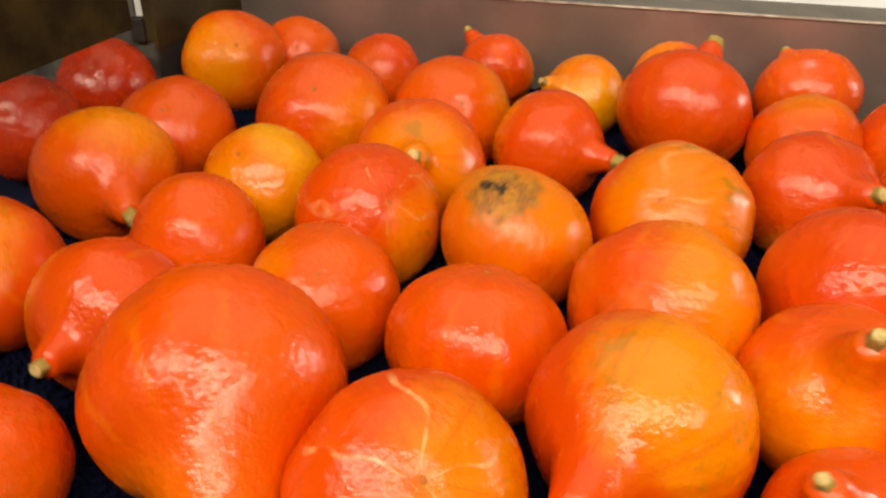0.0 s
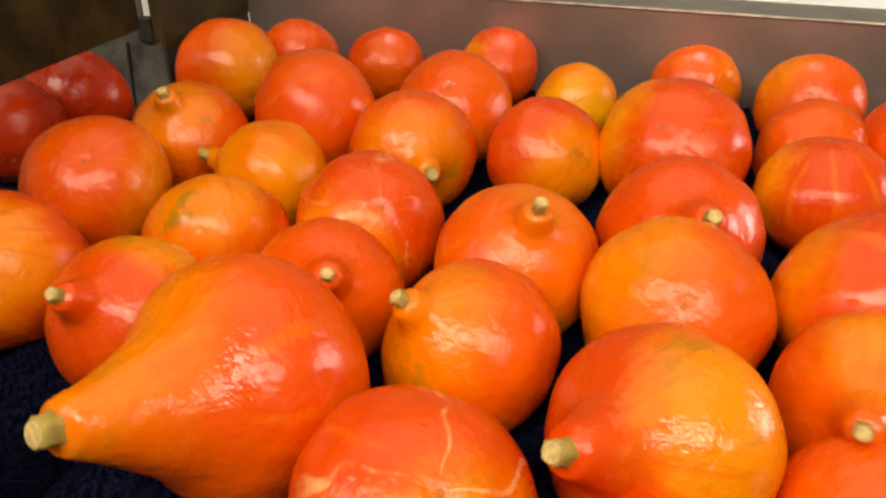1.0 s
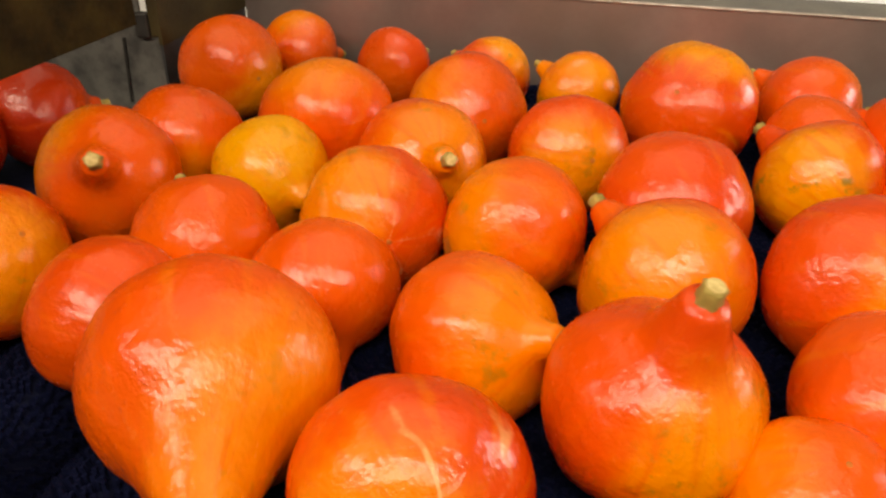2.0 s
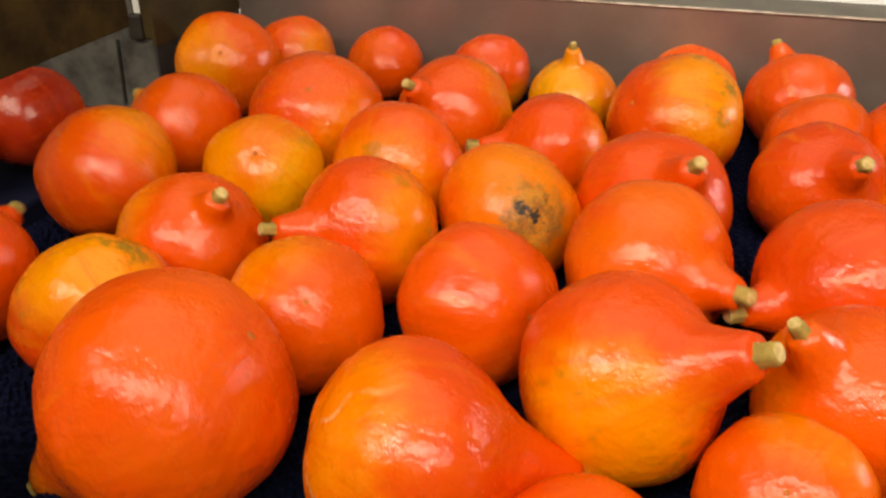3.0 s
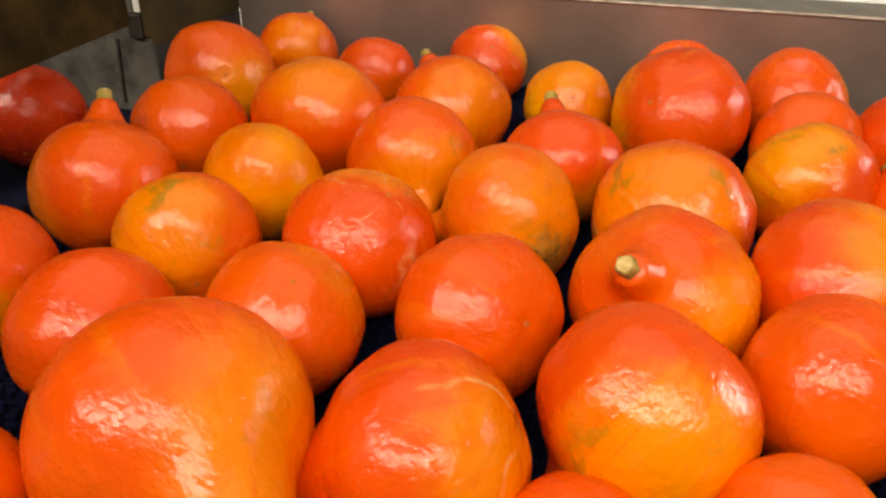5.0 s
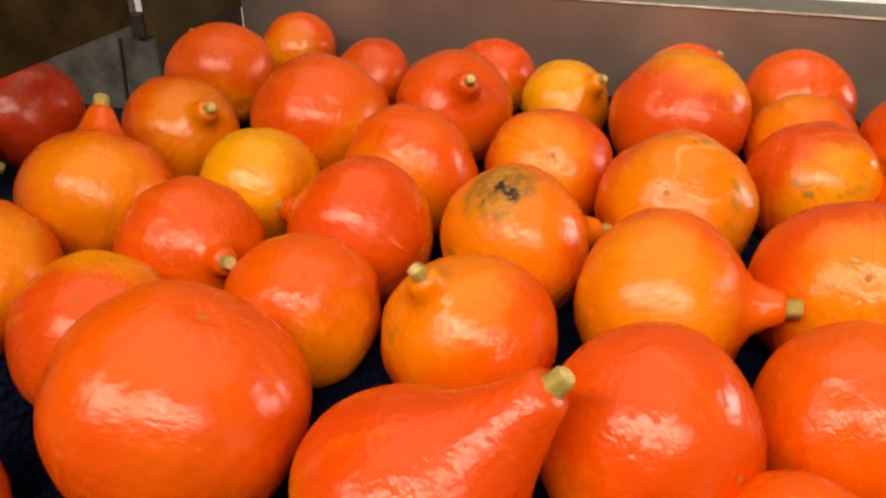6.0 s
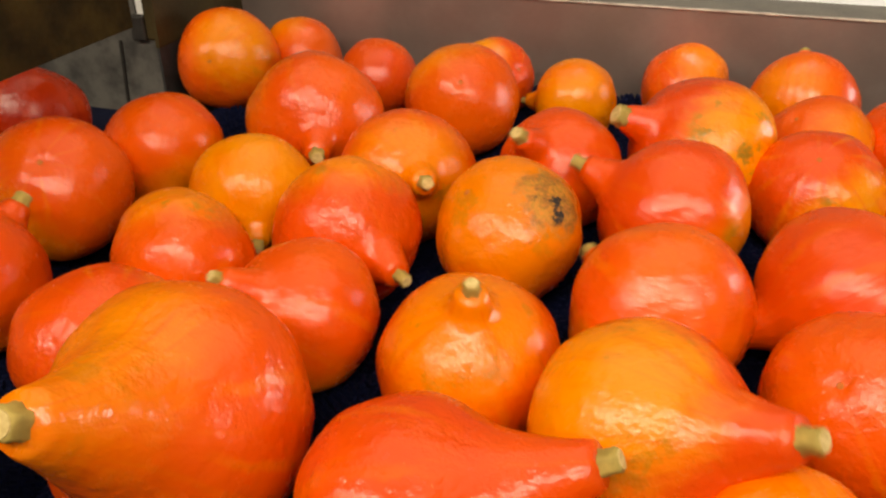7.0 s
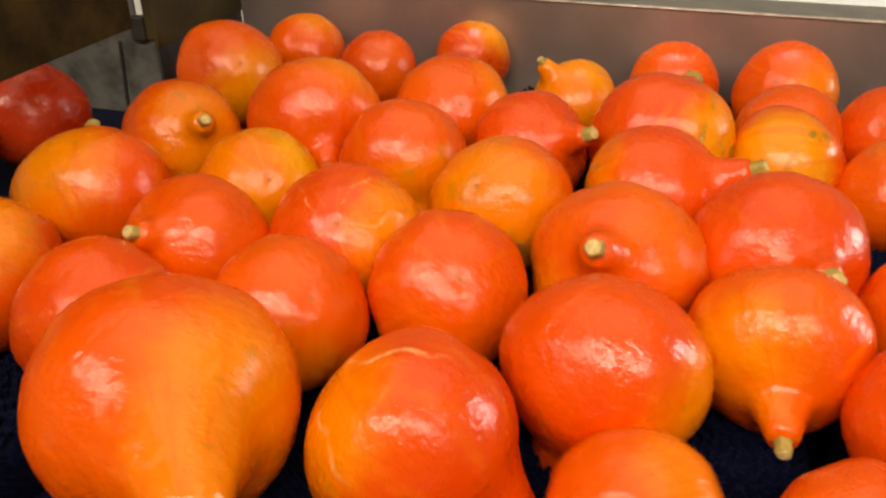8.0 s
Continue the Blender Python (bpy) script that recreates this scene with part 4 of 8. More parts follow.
    walk(s["j"], [
        (0.0, pose(0.174, 0.679, 0.079, 109, 35, -18)), (0.2, pose(0.172, 0.668, 0.079, 83, 56, -41)), (0.4, pose(0.170, 0.655, 0.079, 45, 70, -76)),
        (0.6, pose(0.172, 0.654, 0.079, -26, 61, -137)), (0.8, pose(0.175, 0.661, 0.079, -63, 18, -148)), (1.0, pose(0.176, 0.670, 0.079, -91, -36, -115)),
        (1.2, pose(0.176, 0.681, 0.079, -128, -18, -63)), (1.4, pose(0.178, 0.698, 0.079, -127, 4, -33)), (1.6, pose(0.178, 0.702, 0.079, -129, 22, -25)),
        (1.8, pose(0.176, 0.700, 0.079, -131, 38, -14)), (2.0, pose(0.176, 0.697, 0.079, -133, 52, -1)), (2.2, pose(0.174, 0.695, 0.079, -136, 63, 12)),
        (2.4, pose(0.173, 0.692, 0.079, -146, 73, 19)), (2.6, pose(0.172, 0.690, 0.079, 178, 80, 1)), (2.8, pose(0.170, 0.687, 0.079, 120, 76, -40)),
        (3.0, pose(0.169, 0.685, 0.079, 94, 62, -54)), (3.2, pose(0.173, 0.682, 0.079, 81, 41, -58)), (3.4, pose(0.180, 0.678, 0.079, 37, 50, -84)),
        (3.6, pose(0.179, 0.679, 0.079, -26, 60, -129)), (3.8, pose(0.174, 0.682, 0.079, -146, 34, 164)), (4.0, pose(0.169, 0.687, 0.079, 156, 8, -179)),
        (4.2, pose(0.167, 0.688, 0.079, 122, -31, -154)), (4.4, pose(0.167, 0.689, 0.079, 83, -60, -111)), (4.6, pose(0.167, 0.690, 0.079, 154, -41, 142)),
        (4.8, pose(0.166, 0.688, 0.079, -168, -47, 113)), (5.0, pose(0.166, 0.686, 0.079, -134, -37, 82)), (5.2, pose(0.167, 0.685, 0.079, -115, -18, 62)),
        (5.4, pose(0.168, 0.684, 0.079, -108, 4, 45)), (5.6, pose(0.169, 0.683, 0.079, -111, 24, 24)), (5.8, pose(0.169, 0.682, 0.079, -125, 36, -5)),
        (6.0, pose(0.169, 0.681, 0.079, -144, 35, -39)), (6.2, pose(0.172, 0.676, 0.079, -160, 40, -67)), (6.4, pose(0.173, 0.669, 0.079, -175, 45, -96)),
        (6.6, pose(0.174, 0.666, 0.079, 171, 51, -127)), (6.8, pose(0.171, 0.669, 0.079, 137, 15, -110)), (7.0, pose(0.168, 0.672, 0.079, 105, -16, -72)),
        (7.2, pose(0.170, 0.685, 0.079, 66, -26, -15)), (7.4, pose(0.173, 0.700, 0.079, 61, -3, -17)), (7.6, pose(0.166, 0.712, 0.079, 58, 19, -18)),
        (7.8, pose(0.139, 0.719, 0.079, 51, 44, -20)), (8.0, pose(0.112, 0.734, 0.079, 29, 67, -38)),
    ])
    walk(s["k"], [
        (0.0, pose(-0.598, 0.506, 0.071, 144, -27, 176)), (0.2, pose(-0.598, 0.516, 0.071, 44, -70, -116)), (0.4, pose(-0.596, 0.525, 0.071, -23, -17, -79)),
        (0.6, pose(-0.595, 0.528, 0.071, -46, -13, -63)), (0.8, pose(-0.595, 0.523, 0.071, -71, -5, -41)), (1.0, pose(-0.595, 0.518, 0.071, -137, 14, -5)),
        (1.2, pose(-0.609, 0.525, 0.071, -153, 24, -15)), (1.4, pose(-0.621, 0.533, 0.071, -158, 31, -30)), (1.6, pose(-0.624, 0.535, 0.071, 178, 37, -40)),
        (1.8, pose(-0.618, 0.529, 0.071, 152, 36, -57)), (2.0, pose(-0.613, 0.522, 0.071, 131, 26, -74)), (2.2, pose(-0.608, 0.512, 0.071, 119, 11, -88)),
        (2.4, pose(-0.604, 0.503, 0.071, 116, -5, -103)), (2.6, pose(-0.600, 0.496, 0.071, 122, -17, -120)), (2.8, pose(-0.602, 0.493, 0.071, 126, -25, -146)),
        (3.0, pose(-0.624, 0.500, 0.071, 60, -60, -151)), (3.2, pose(-0.608, 0.525, 0.071, -53, -65, -99)), (3.4, pose(-0.606, 0.535, 0.071, -136, -27, -22)),
        (3.6, pose(-0.599, 0.530, 0.071, -145, 38, 10)), (3.8, pose(-0.592, 0.513, 0.071, -160, 55, 2)), (4.0, pose(-0.585, 0.493, 0.071, 177, 58, -22)),
        (4.2, pose(-0.592, 0.492, 0.071, 159, 56, -46)), (4.4, pose(-0.596, 0.492, 0.071, 151, 51, -64)), (4.6, pose(-0.598, 0.492, 0.071, 101, 47, -95)),
        (4.8, pose(-0.597, 0.492, 0.071, 68, 26, -110)), (5.0, pose(-0.596, 0.492, 0.071, 48, -1, -111)), (5.2, pose(-0.596, 0.491, 0.071, 30, -29, -104)),
        (5.4, pose(-0.595, 0.491, 0.071, 2, -57, -81)), (5.6, pose(-0.595, 0.493, 0.071, -70, -67, -12)), (5.8, pose(-0.595, 0.493, 0.071, -121, -46, 37)),
        (6.0, pose(-0.594, 0.493, 0.071, -139, -17, 55)), (6.2, pose(-0.590, 0.481, 0.071, -118, 4, 48)), (6.4, pose(-0.585, 0.467, 0.071, -98, 25, 46)),
        (6.6, pose(-0.587, 0.466, 0.071, -73, 44, 53)), (6.8, pose(-0.596, 0.477, 0.071, -33, 57, 74)), (7.0, pose(-0.604, 0.488, 0.071, 17, 56, 104)),
        (7.2, pose(-0.609, 0.488, 0.071, 54, 45, 119)), (7.4, pose(-0.612, 0.488, 0.071, 70, 23, 107)), (7.6, pose(-0.613, 0.493, 0.071, 107, 5, 126)),
        (7.8, pose(-0.610, 0.501, 0.071, 139, -18, 135)), (8.0, pose(-0.606, 0.508, 0.071, 176, -39, 131)),
    ])
    walk(s["l"], [
        (0.0, pose(-0.622, 0.723, 0.078, -93, 50, -134)), (0.2, pose(-0.608, 0.716, 0.078, -126, 38, -162)), (0.4, pose(-0.596, 0.707, 0.078, -150, 21, -171)),
        (0.6, pose(-0.597, 0.700, 0.078, -173, 7, -169)), (0.8, pose(-0.610, 0.695, 0.078, 161, -3, -160)), (1.0, pose(-0.621, 0.691, 0.078, 135, -0, -146)),
        (1.2, pose(-0.617, 0.690, 0.078, 102, -15, -108)), (1.4, pose(-0.614, 0.693, 0.078, 73, -12, -61)), (1.6, pose(-0.614, 0.695, 0.078, 62, -1, -13)),
        (1.8, pose(-0.612, 0.701, 0.078, 56, 18, -4)), (2.0, pose(-0.611, 0.706, 0.078, 47, 38, 1)), (2.2, pose(-0.613, 0.711, 0.078, 29, 56, -3)),
        (2.4, pose(-0.615, 0.713, 0.078, -12, 67, -32)), (2.6, pose(-0.616, 0.717, 0.078, -60, 60, -71)), (2.8, pose(-0.618, 0.721, 0.078, -82, 41, -83)),
        (3.0, pose(-0.618, 0.725, 0.078, -173, 37, -123)), (3.2, pose(-0.646, 0.736, 0.078, 121, 13, -117)), (3.4, pose(-0.673, 0.746, 0.078, 106, -4, -129)),
        (3.6, pose(-0.673, 0.743, 0.078, 90, -20, -137)), (3.8, pose(-0.642, 0.718, 0.078, 73, -35, -141)), (4.0, pose(-0.606, 0.689, 0.078, 53, -51, -122)),
        (4.2, pose(-0.602, 0.689, 0.078, 23, -64, -89)), (4.4, pose(-0.602, 0.692, 0.078, -28, -62, -41)), (4.6, pose(-0.604, 0.694, 0.078, -55, -50, -8)),
        (4.8, pose(-0.599, 0.691, 0.078, -47, -30, -0)), (5.0, pose(-0.594, 0.686, 0.078, -43, -14, 14)), (5.2, pose(-0.589, 0.684, 0.078, -37, 1, 32)),
        (5.4, pose(-0.587, 0.680, 0.078, -32, 12, 54)), (5.6, pose(-0.583, 0.677, 0.078, -28, 19, 78)), (5.8, pose(-0.580, 0.672, 0.078, -29, 27, 101)),
        (6.0, pose(-0.583, 0.655, 0.078, 2, 39, 112)), (6.2, pose(-0.606, 0.649, 0.078, 43, -15, 97)), (6.4, pose(-0.604, 0.662, 0.078, 68, -17, 85)),
        (6.6, pose(-0.612, 0.669, 0.078, 115, -23, 80)), (6.8, pose(-0.633, 0.671, 0.078, 161, -28, 78)), (7.0, pose(-0.650, 0.674, 0.078, -153, -36, 79)),
        (7.2, pose(-0.628, 0.663, 0.078, -108, -31, 49)), (7.4, pose(-0.601, 0.652, 0.078, -68, -15, 33)), (7.6, pose(-0.591, 0.649, 0.078, -67, 2, 40)),
        (7.8, pose(-0.593, 0.658, 0.078, -64, 20, 48)), (8.0, pose(-0.594, 0.666, 0.078, -58, 38, 55)),
    ])
    walk(s["m"], [
        (0.0, pose(-0.440, 0.620, 0.069, -91, -27, 120)), (0.2, pose(-0.437, 0.627, 0.069, -67, -37, 106)), (0.4, pose(-0.433, 0.635, 0.069, -13, -40, 87)),
        (0.6, pose(-0.430, 0.637, 0.069, 32, -35, 68)), (0.8, pose(-0.431, 0.635, 0.069, 77, -26, 49)), (1.0, pose(-0.433, 0.631, 0.069, 130, -10, 32)),
        (1.2, pose(-0.430, 0.623, 0.069, 180, 3, 38)), (1.4, pose(-0.428, 0.615, 0.069, -130, -4, 49)), (1.6, pose(-0.427, 0.610, 0.069, -110, 6, 46)),
        (1.8, pose(-0.431, 0.612, 0.069, -88, 15, 49)), (2.0, pose(-0.433, 0.614, 0.069, -64, 20, 57)), (2.2, pose(-0.436, 0.616, 0.069, -40, 20, 69)),
        (2.4, pose(-0.438, 0.616, 0.069, -18, 12, 80)), (2.6, pose(-0.440, 0.618, 0.069, 0, 3, 91)), (2.8, pose(-0.442, 0.619, 0.069, 16, -12, 101)),
        (3.0, pose(-0.443, 0.619, 0.069, 29, -28, 106)), (3.2, pose(-0.439, 0.620, 0.069, 90, -43, 75)), (3.4, pose(-0.436, 0.619, 0.069, -162, -59, -34)),
        (3.6, pose(-0.435, 0.618, 0.069, -157, -21, -44)), (3.8, pose(-0.435, 0.614, 0.069, -157, 8, -38)), (4.0, pose(-0.436, 0.611, 0.069, -148, 35, -24)),
        (4.2, pose(-0.440, 0.611, 0.069, -166, 39, -47)), (4.4, pose(-0.447, 0.616, 0.069, 180, 39, -72)), (4.6, pose(-0.448, 0.617, 0.069, 172, 40, -96)),
        (4.8, pose(-0.447, 0.615, 0.069, 122, 40, -130)), (5.0, pose(-0.445, 0.612, 0.069, 81, 25, -147)), (5.2, pose(-0.444, 0.609, 0.069, 46, 9, -148)),
        (5.4, pose(-0.440, 0.607, 0.069, 11, 2, -138)), (5.6, pose(-0.439, 0.604, 0.069, -28, 5, -123)), (5.8, pose(-0.438, 0.603, 0.069, -67, 21, -117)),
        (6.0, pose(-0.435, 0.600, 0.069, -74, 3, -122)), (6.2, pose(-0.437, 0.603, 0.069, -69, -8, -139)), (6.4, pose(-0.437, 0.604, 0.069, -123, -24, -126)),
        (6.6, pose(-0.436, 0.601, 0.069, -174, -7, -102)), (6.8, pose(-0.435, 0.590, 0.069, 144, 25, -95)), (7.0, pose(-0.432, 0.580, 0.069, 120, -41, -71)),
        (7.2, pose(-0.436, 0.590, 0.069, 124, -4, -60)), (7.4, pose(-0.440, 0.603, 0.069, -179, 31, -18)), (7.6, pose(-0.441, 0.611, 0.069, -101, 56, 87)),
        (7.8, pose(-0.439, 0.614, 0.069, -50, 46, 178)), (8.0, pose(-0.438, 0.613, 0.069, -53, 18, -178)),
    ])
    walk(s["n"], [
        (0.0, pose(-0.449, 0.777, 0.066, -169, -35, 61)), (0.2, pose(-0.444, 0.780, 0.066, -147, -21, 50)), (0.4, pose(-0.440, 0.782, 0.066, -128, -5, 46)),
        (0.6, pose(-0.440, 0.785, 0.066, -127, 9, 40)), (0.8, pose(-0.447, 0.788, 0.066, -126, 22, 32)), (1.0, pose(-0.453, 0.789, 0.066, -73, 25, 102)),
        (1.2, pose(-0.451, 0.787, 0.066, -61, 0, 166)), (1.4, pose(-0.448, 0.786, 0.066, -58, -23, 163)), (1.6, pose(-0.448, 0.784, 0.066, -25, -39, 156)),
        (1.8, pose(-0.449, 0.786, 0.066, -26, -66, 164)), (2.0, pose(-0.450, 0.788, 0.066, -153, -84, -59)), (2.2, pose(-0.451, 0.790, 0.066, -173, -58, -24)),
        (2.4, pose(-0.452, 0.790, 0.066, -163, -34, -14)), (2.6, pose(-0.453, 0.791, 0.066, -149, -17, 1)), (2.8, pose(-0.455, 0.793, 0.066, -130, -9, 20)),
        (3.0, pose(-0.455, 0.794, 0.066, -137, 10, 9)), (3.2, pose(-0.450, 0.789, 0.066, -144, 25, -8)), (3.4, pose(-0.446, 0.785, 0.066, -151, 35, -31)),
        (3.6, pose(-0.445, 0.782, 0.066, -156, 41, -55)), (3.8, pose(-0.445, 0.780, 0.066, 169, 61, -57)), (4.0, pose(-0.446, 0.777, 0.066, 109, 67, -80)),
        (4.2, pose(-0.448, 0.779, 0.066, 69, 59, -84)), (4.4, pose(-0.447, 0.780, 0.066, 50, 49, -62)), (4.6, pose(-0.447, 0.779, 0.066, 18, 74, -84)),
        (4.8, pose(-0.445, 0.775, 0.066, -102, 68, 167)), (5.0, pose(-0.443, 0.770, 0.066, -122, 35, 145)), (5.2, pose(-0.443, 0.767, 0.066, -135, 3, 143)),
        (5.4, pose(-0.442, 0.763, 0.066, -156, -23, 153)), (5.6, pose(-0.440, 0.758, 0.066, 168, -33, 178)), (5.8, pose(-0.440, 0.755, 0.066, 134, -20, -160)),
        (6.0, pose(-0.439, 0.751, 0.066, 94, -32, -119)), (6.2, pose(-0.439, 0.751, 0.066, 62, -20, -73)), (6.4, pose(-0.440, 0.751, 0.066, 56, 1, -35)),
        (6.6, pose(-0.442, 0.750, 0.066, 71, 10, 6)), (6.8, pose(-0.441, 0.743, 0.066, 85, 37, 25)), (7.0, pose(-0.442, 0.740, 0.066, 115, 55, 49)),
        (7.2, pose(-0.443, 0.752, 0.066, 176, 37, 82)), (7.4, pose(-0.444, 0.767, 0.066, -156, -0, 87)), (7.6, pose(-0.443, 0.769, 0.066, -139, -44, 80)),
        (7.8, pose(-0.443, 0.762, 0.066, -131, -31, 67)), (8.0, pose(-0.442, 0.756, 0.066, -126, -20, 54)),
    ])
    walk(s["o"], [
        (0.0, pose(-0.294, 0.721, 0.073, 127, 13, -129)), (0.2, pose(-0.291, 0.712, 0.073, 126, -7, -135)), (0.4, pose(-0.286, 0.707, 0.073, 128, -24, -147)),
        (0.6, pose(-0.287, 0.702, 0.073, 135, -36, -166)), (0.8, pose(-0.290, 0.702, 0.073, 142, -40, 170)), (1.0, pose(-0.293, 0.701, 0.073, 170, -49, 139)),
        (1.2, pose(-0.291, 0.704, 0.073, -163, -48, 103)), (1.4, pose(-0.286, 0.708, 0.073, -149, -41, 72)), (1.6, pose(-0.285, 0.708, 0.073, -146, -37, 46)),
        (1.8, pose(-0.286, 0.708, 0.073, -120, -27, 35)), (2.0, pose(-0.285, 0.704, 0.073, -99, -16, 34)), (2.2, pose(-0.284, 0.699, 0.073, -80, -7, 41)),
        (2.4, pose(-0.284, 0.693, 0.073, -62, -2, 54)), (2.6, pose(-0.282, 0.689, 0.073, -51, -16, 73)), (2.8, pose(-0.281, 0.685, 0.073, -55, -28, 97)),
        (3.0, pose(-0.281, 0.681, 0.073, -72, -30, 130)), (3.2, pose(-0.279, 0.669, 0.073, -65, -7, 139)), (3.4, pose(-0.276, 0.660, 0.073, -26, -18, 133)),
        (3.6, pose(-0.277, 0.659, 0.073, 53, -53, 119)), (3.8, pose(-0.283, 0.665, 0.073, 159, -47, 71)), (4.0, pose(-0.289, 0.673, 0.073, -163, -24, 51)),
        (4.2, pose(-0.284, 0.665, 0.073, -157, -11, 37)), (4.4, pose(-0.281, 0.658, 0.073, -157, -6, 19)), (4.6, pose(-0.278, 0.654, 0.073, -160, 2, 10)),
        (4.8, pose(-0.279, 0.656, 0.073, -169, 17, 4)), (5.0, pose(-0.279, 0.658, 0.073, -179, 30, -9)), (5.2, pose(-0.280, 0.662, 0.073, 168, 38, -28)),
        (5.4, pose(-0.283, 0.666, 0.073, 156, 41, -51)), (5.6, pose(-0.283, 0.669, 0.073, 148, 41, -74)), (5.8, pose(-0.285, 0.674, 0.073, 145, 42, -94)),
        (6.0, pose(-0.286, 0.677, 0.073, 86, 53, -108)), (6.2, pose(-0.288, 0.677, 0.073, 36, 52, -109)), (6.4, pose(-0.289, 0.676, 0.073, 5, 60, -89)),
        (6.6, pose(-0.292, 0.675, 0.073, -51, 52, -124)), (6.8, pose(-0.298, 0.675, 0.073, -76, 31, -127)), (7.0, pose(-0.302, 0.675, 0.073, -90, 15, -128)),
        (7.2, pose(-0.292, 0.669, 0.073, -119, 12, -138)), (7.4, pose(-0.280, 0.666, 0.073, -146, 10, -142)), (7.6, pose(-0.278, 0.665, 0.073, -173, 12, -139)),
        (7.8, pose(-0.290, 0.662, 0.073, 164, 21, -132)), (8.0, pose(-0.297, 0.663, 0.073, 145, 37, -126)),
    ])
    walk(s["p"], [
        (0.0, pose(-0.136, 0.712, 0.075, 162, -46, -114)), (0.2, pose(-0.132, 0.698, 0.075, 142, -9, -120)), (0.4, pose(-0.129, 0.677, 0.075, 116, -7, -113)),
        (0.6, pose(-0.127, 0.663, 0.075, 76, -21, -52)), (0.8, pose(-0.128, 0.662, 0.075, 41, 1, -40)), (1.0, pose(-0.129, 0.665, 0.075, 8, 29, -44)),
        (1.2, pose(-0.132, 0.676, 0.075, -24, 47, -60)), (1.4, pose(-0.135, 0.693, 0.075, -50, 51, -82)), (1.6, pose(-0.138, 0.704, 0.075, -64, 42, -82)),
        (1.8, pose(-0.140, 0.712, 0.075, -98, 44, -102)), (2.0, pose(-0.141, 0.719, 0.075, -128, 38, -115)), (2.2, pose(-0.142, 0.726, 0.075, -152, 26, -120)),
        (2.4, pose(-0.145, 0.734, 0.075, -173, 12, -117)), (2.6, pose(-0.146, 0.740, 0.075, 168, -0, -108)), (2.8, pose(-0.148, 0.747, 0.075, 148, -10, -93)),
        (3.0, pose(-0.149, 0.755, 0.075, 126, -15, -74)), (3.2, pose(-0.138, 0.734, 0.075, 105, -14, -53)), (3.4, pose(-0.127, 0.713, 0.075, 87, -8, -32)),
        (3.6, pose(-0.125, 0.708, 0.075, 81, -41, 1)), (3.8, pose(-0.133, 0.721, 0.075, -75, -65, -178)), (4.0, pose(-0.142, 0.734, 0.075, -101, -34, -109)),
        (4.2, pose(-0.148, 0.751, 0.075, -155, -13, -52)), (4.4, pose(-0.151, 0.763, 0.075, -173, -9, -53)), (4.6, pose(-0.151, 0.764, 0.075, 160, 4, -52)),
        (4.8, pose(-0.149, 0.757, 0.075, 132, 14, -59)), (5.0, pose(-0.147, 0.751, 0.075, 102, 18, -72)), (5.2, pose(-0.144, 0.741, 0.075, 73, 13, -87)),
        (5.4, pose(-0.142, 0.729, 0.075, 48, -0, -99)), (5.6, pose(-0.138, 0.719, 0.075, 22, -27, -112)), (5.8, pose(-0.136, 0.707, 0.075, -6, -56, -115)),
        (6.0, pose(-0.132, 0.696, 0.075, -91, -78, -55)), (6.2, pose(-0.131, 0.694, 0.075, -105, -69, -46)), (6.4, pose(-0.129, 0.694, 0.075, -108, -64, -44)),
        (6.6, pose(-0.131, 0.699, 0.075, -112, -58, -41)), (6.8, pose(-0.139, 0.709, 0.075, -143, -36, -13)), (7.0, pose(-0.145, 0.720, 0.075, -150, -29, -13)),
        (7.2, pose(-0.133, 0.702, 0.075, -146, -15, -24)), (7.4, pose(-0.124, 0.719, 0.075, -141, 1, -31)), (7.6, pose(-0.127, 0.738, 0.075, -134, 17, -32)),
        (7.8, pose(-0.143, 0.752, 0.075, -142, 29, -47)), (8.0, pose(-0.165, 0.775, 0.075, -150, 41, -64)),
    ])
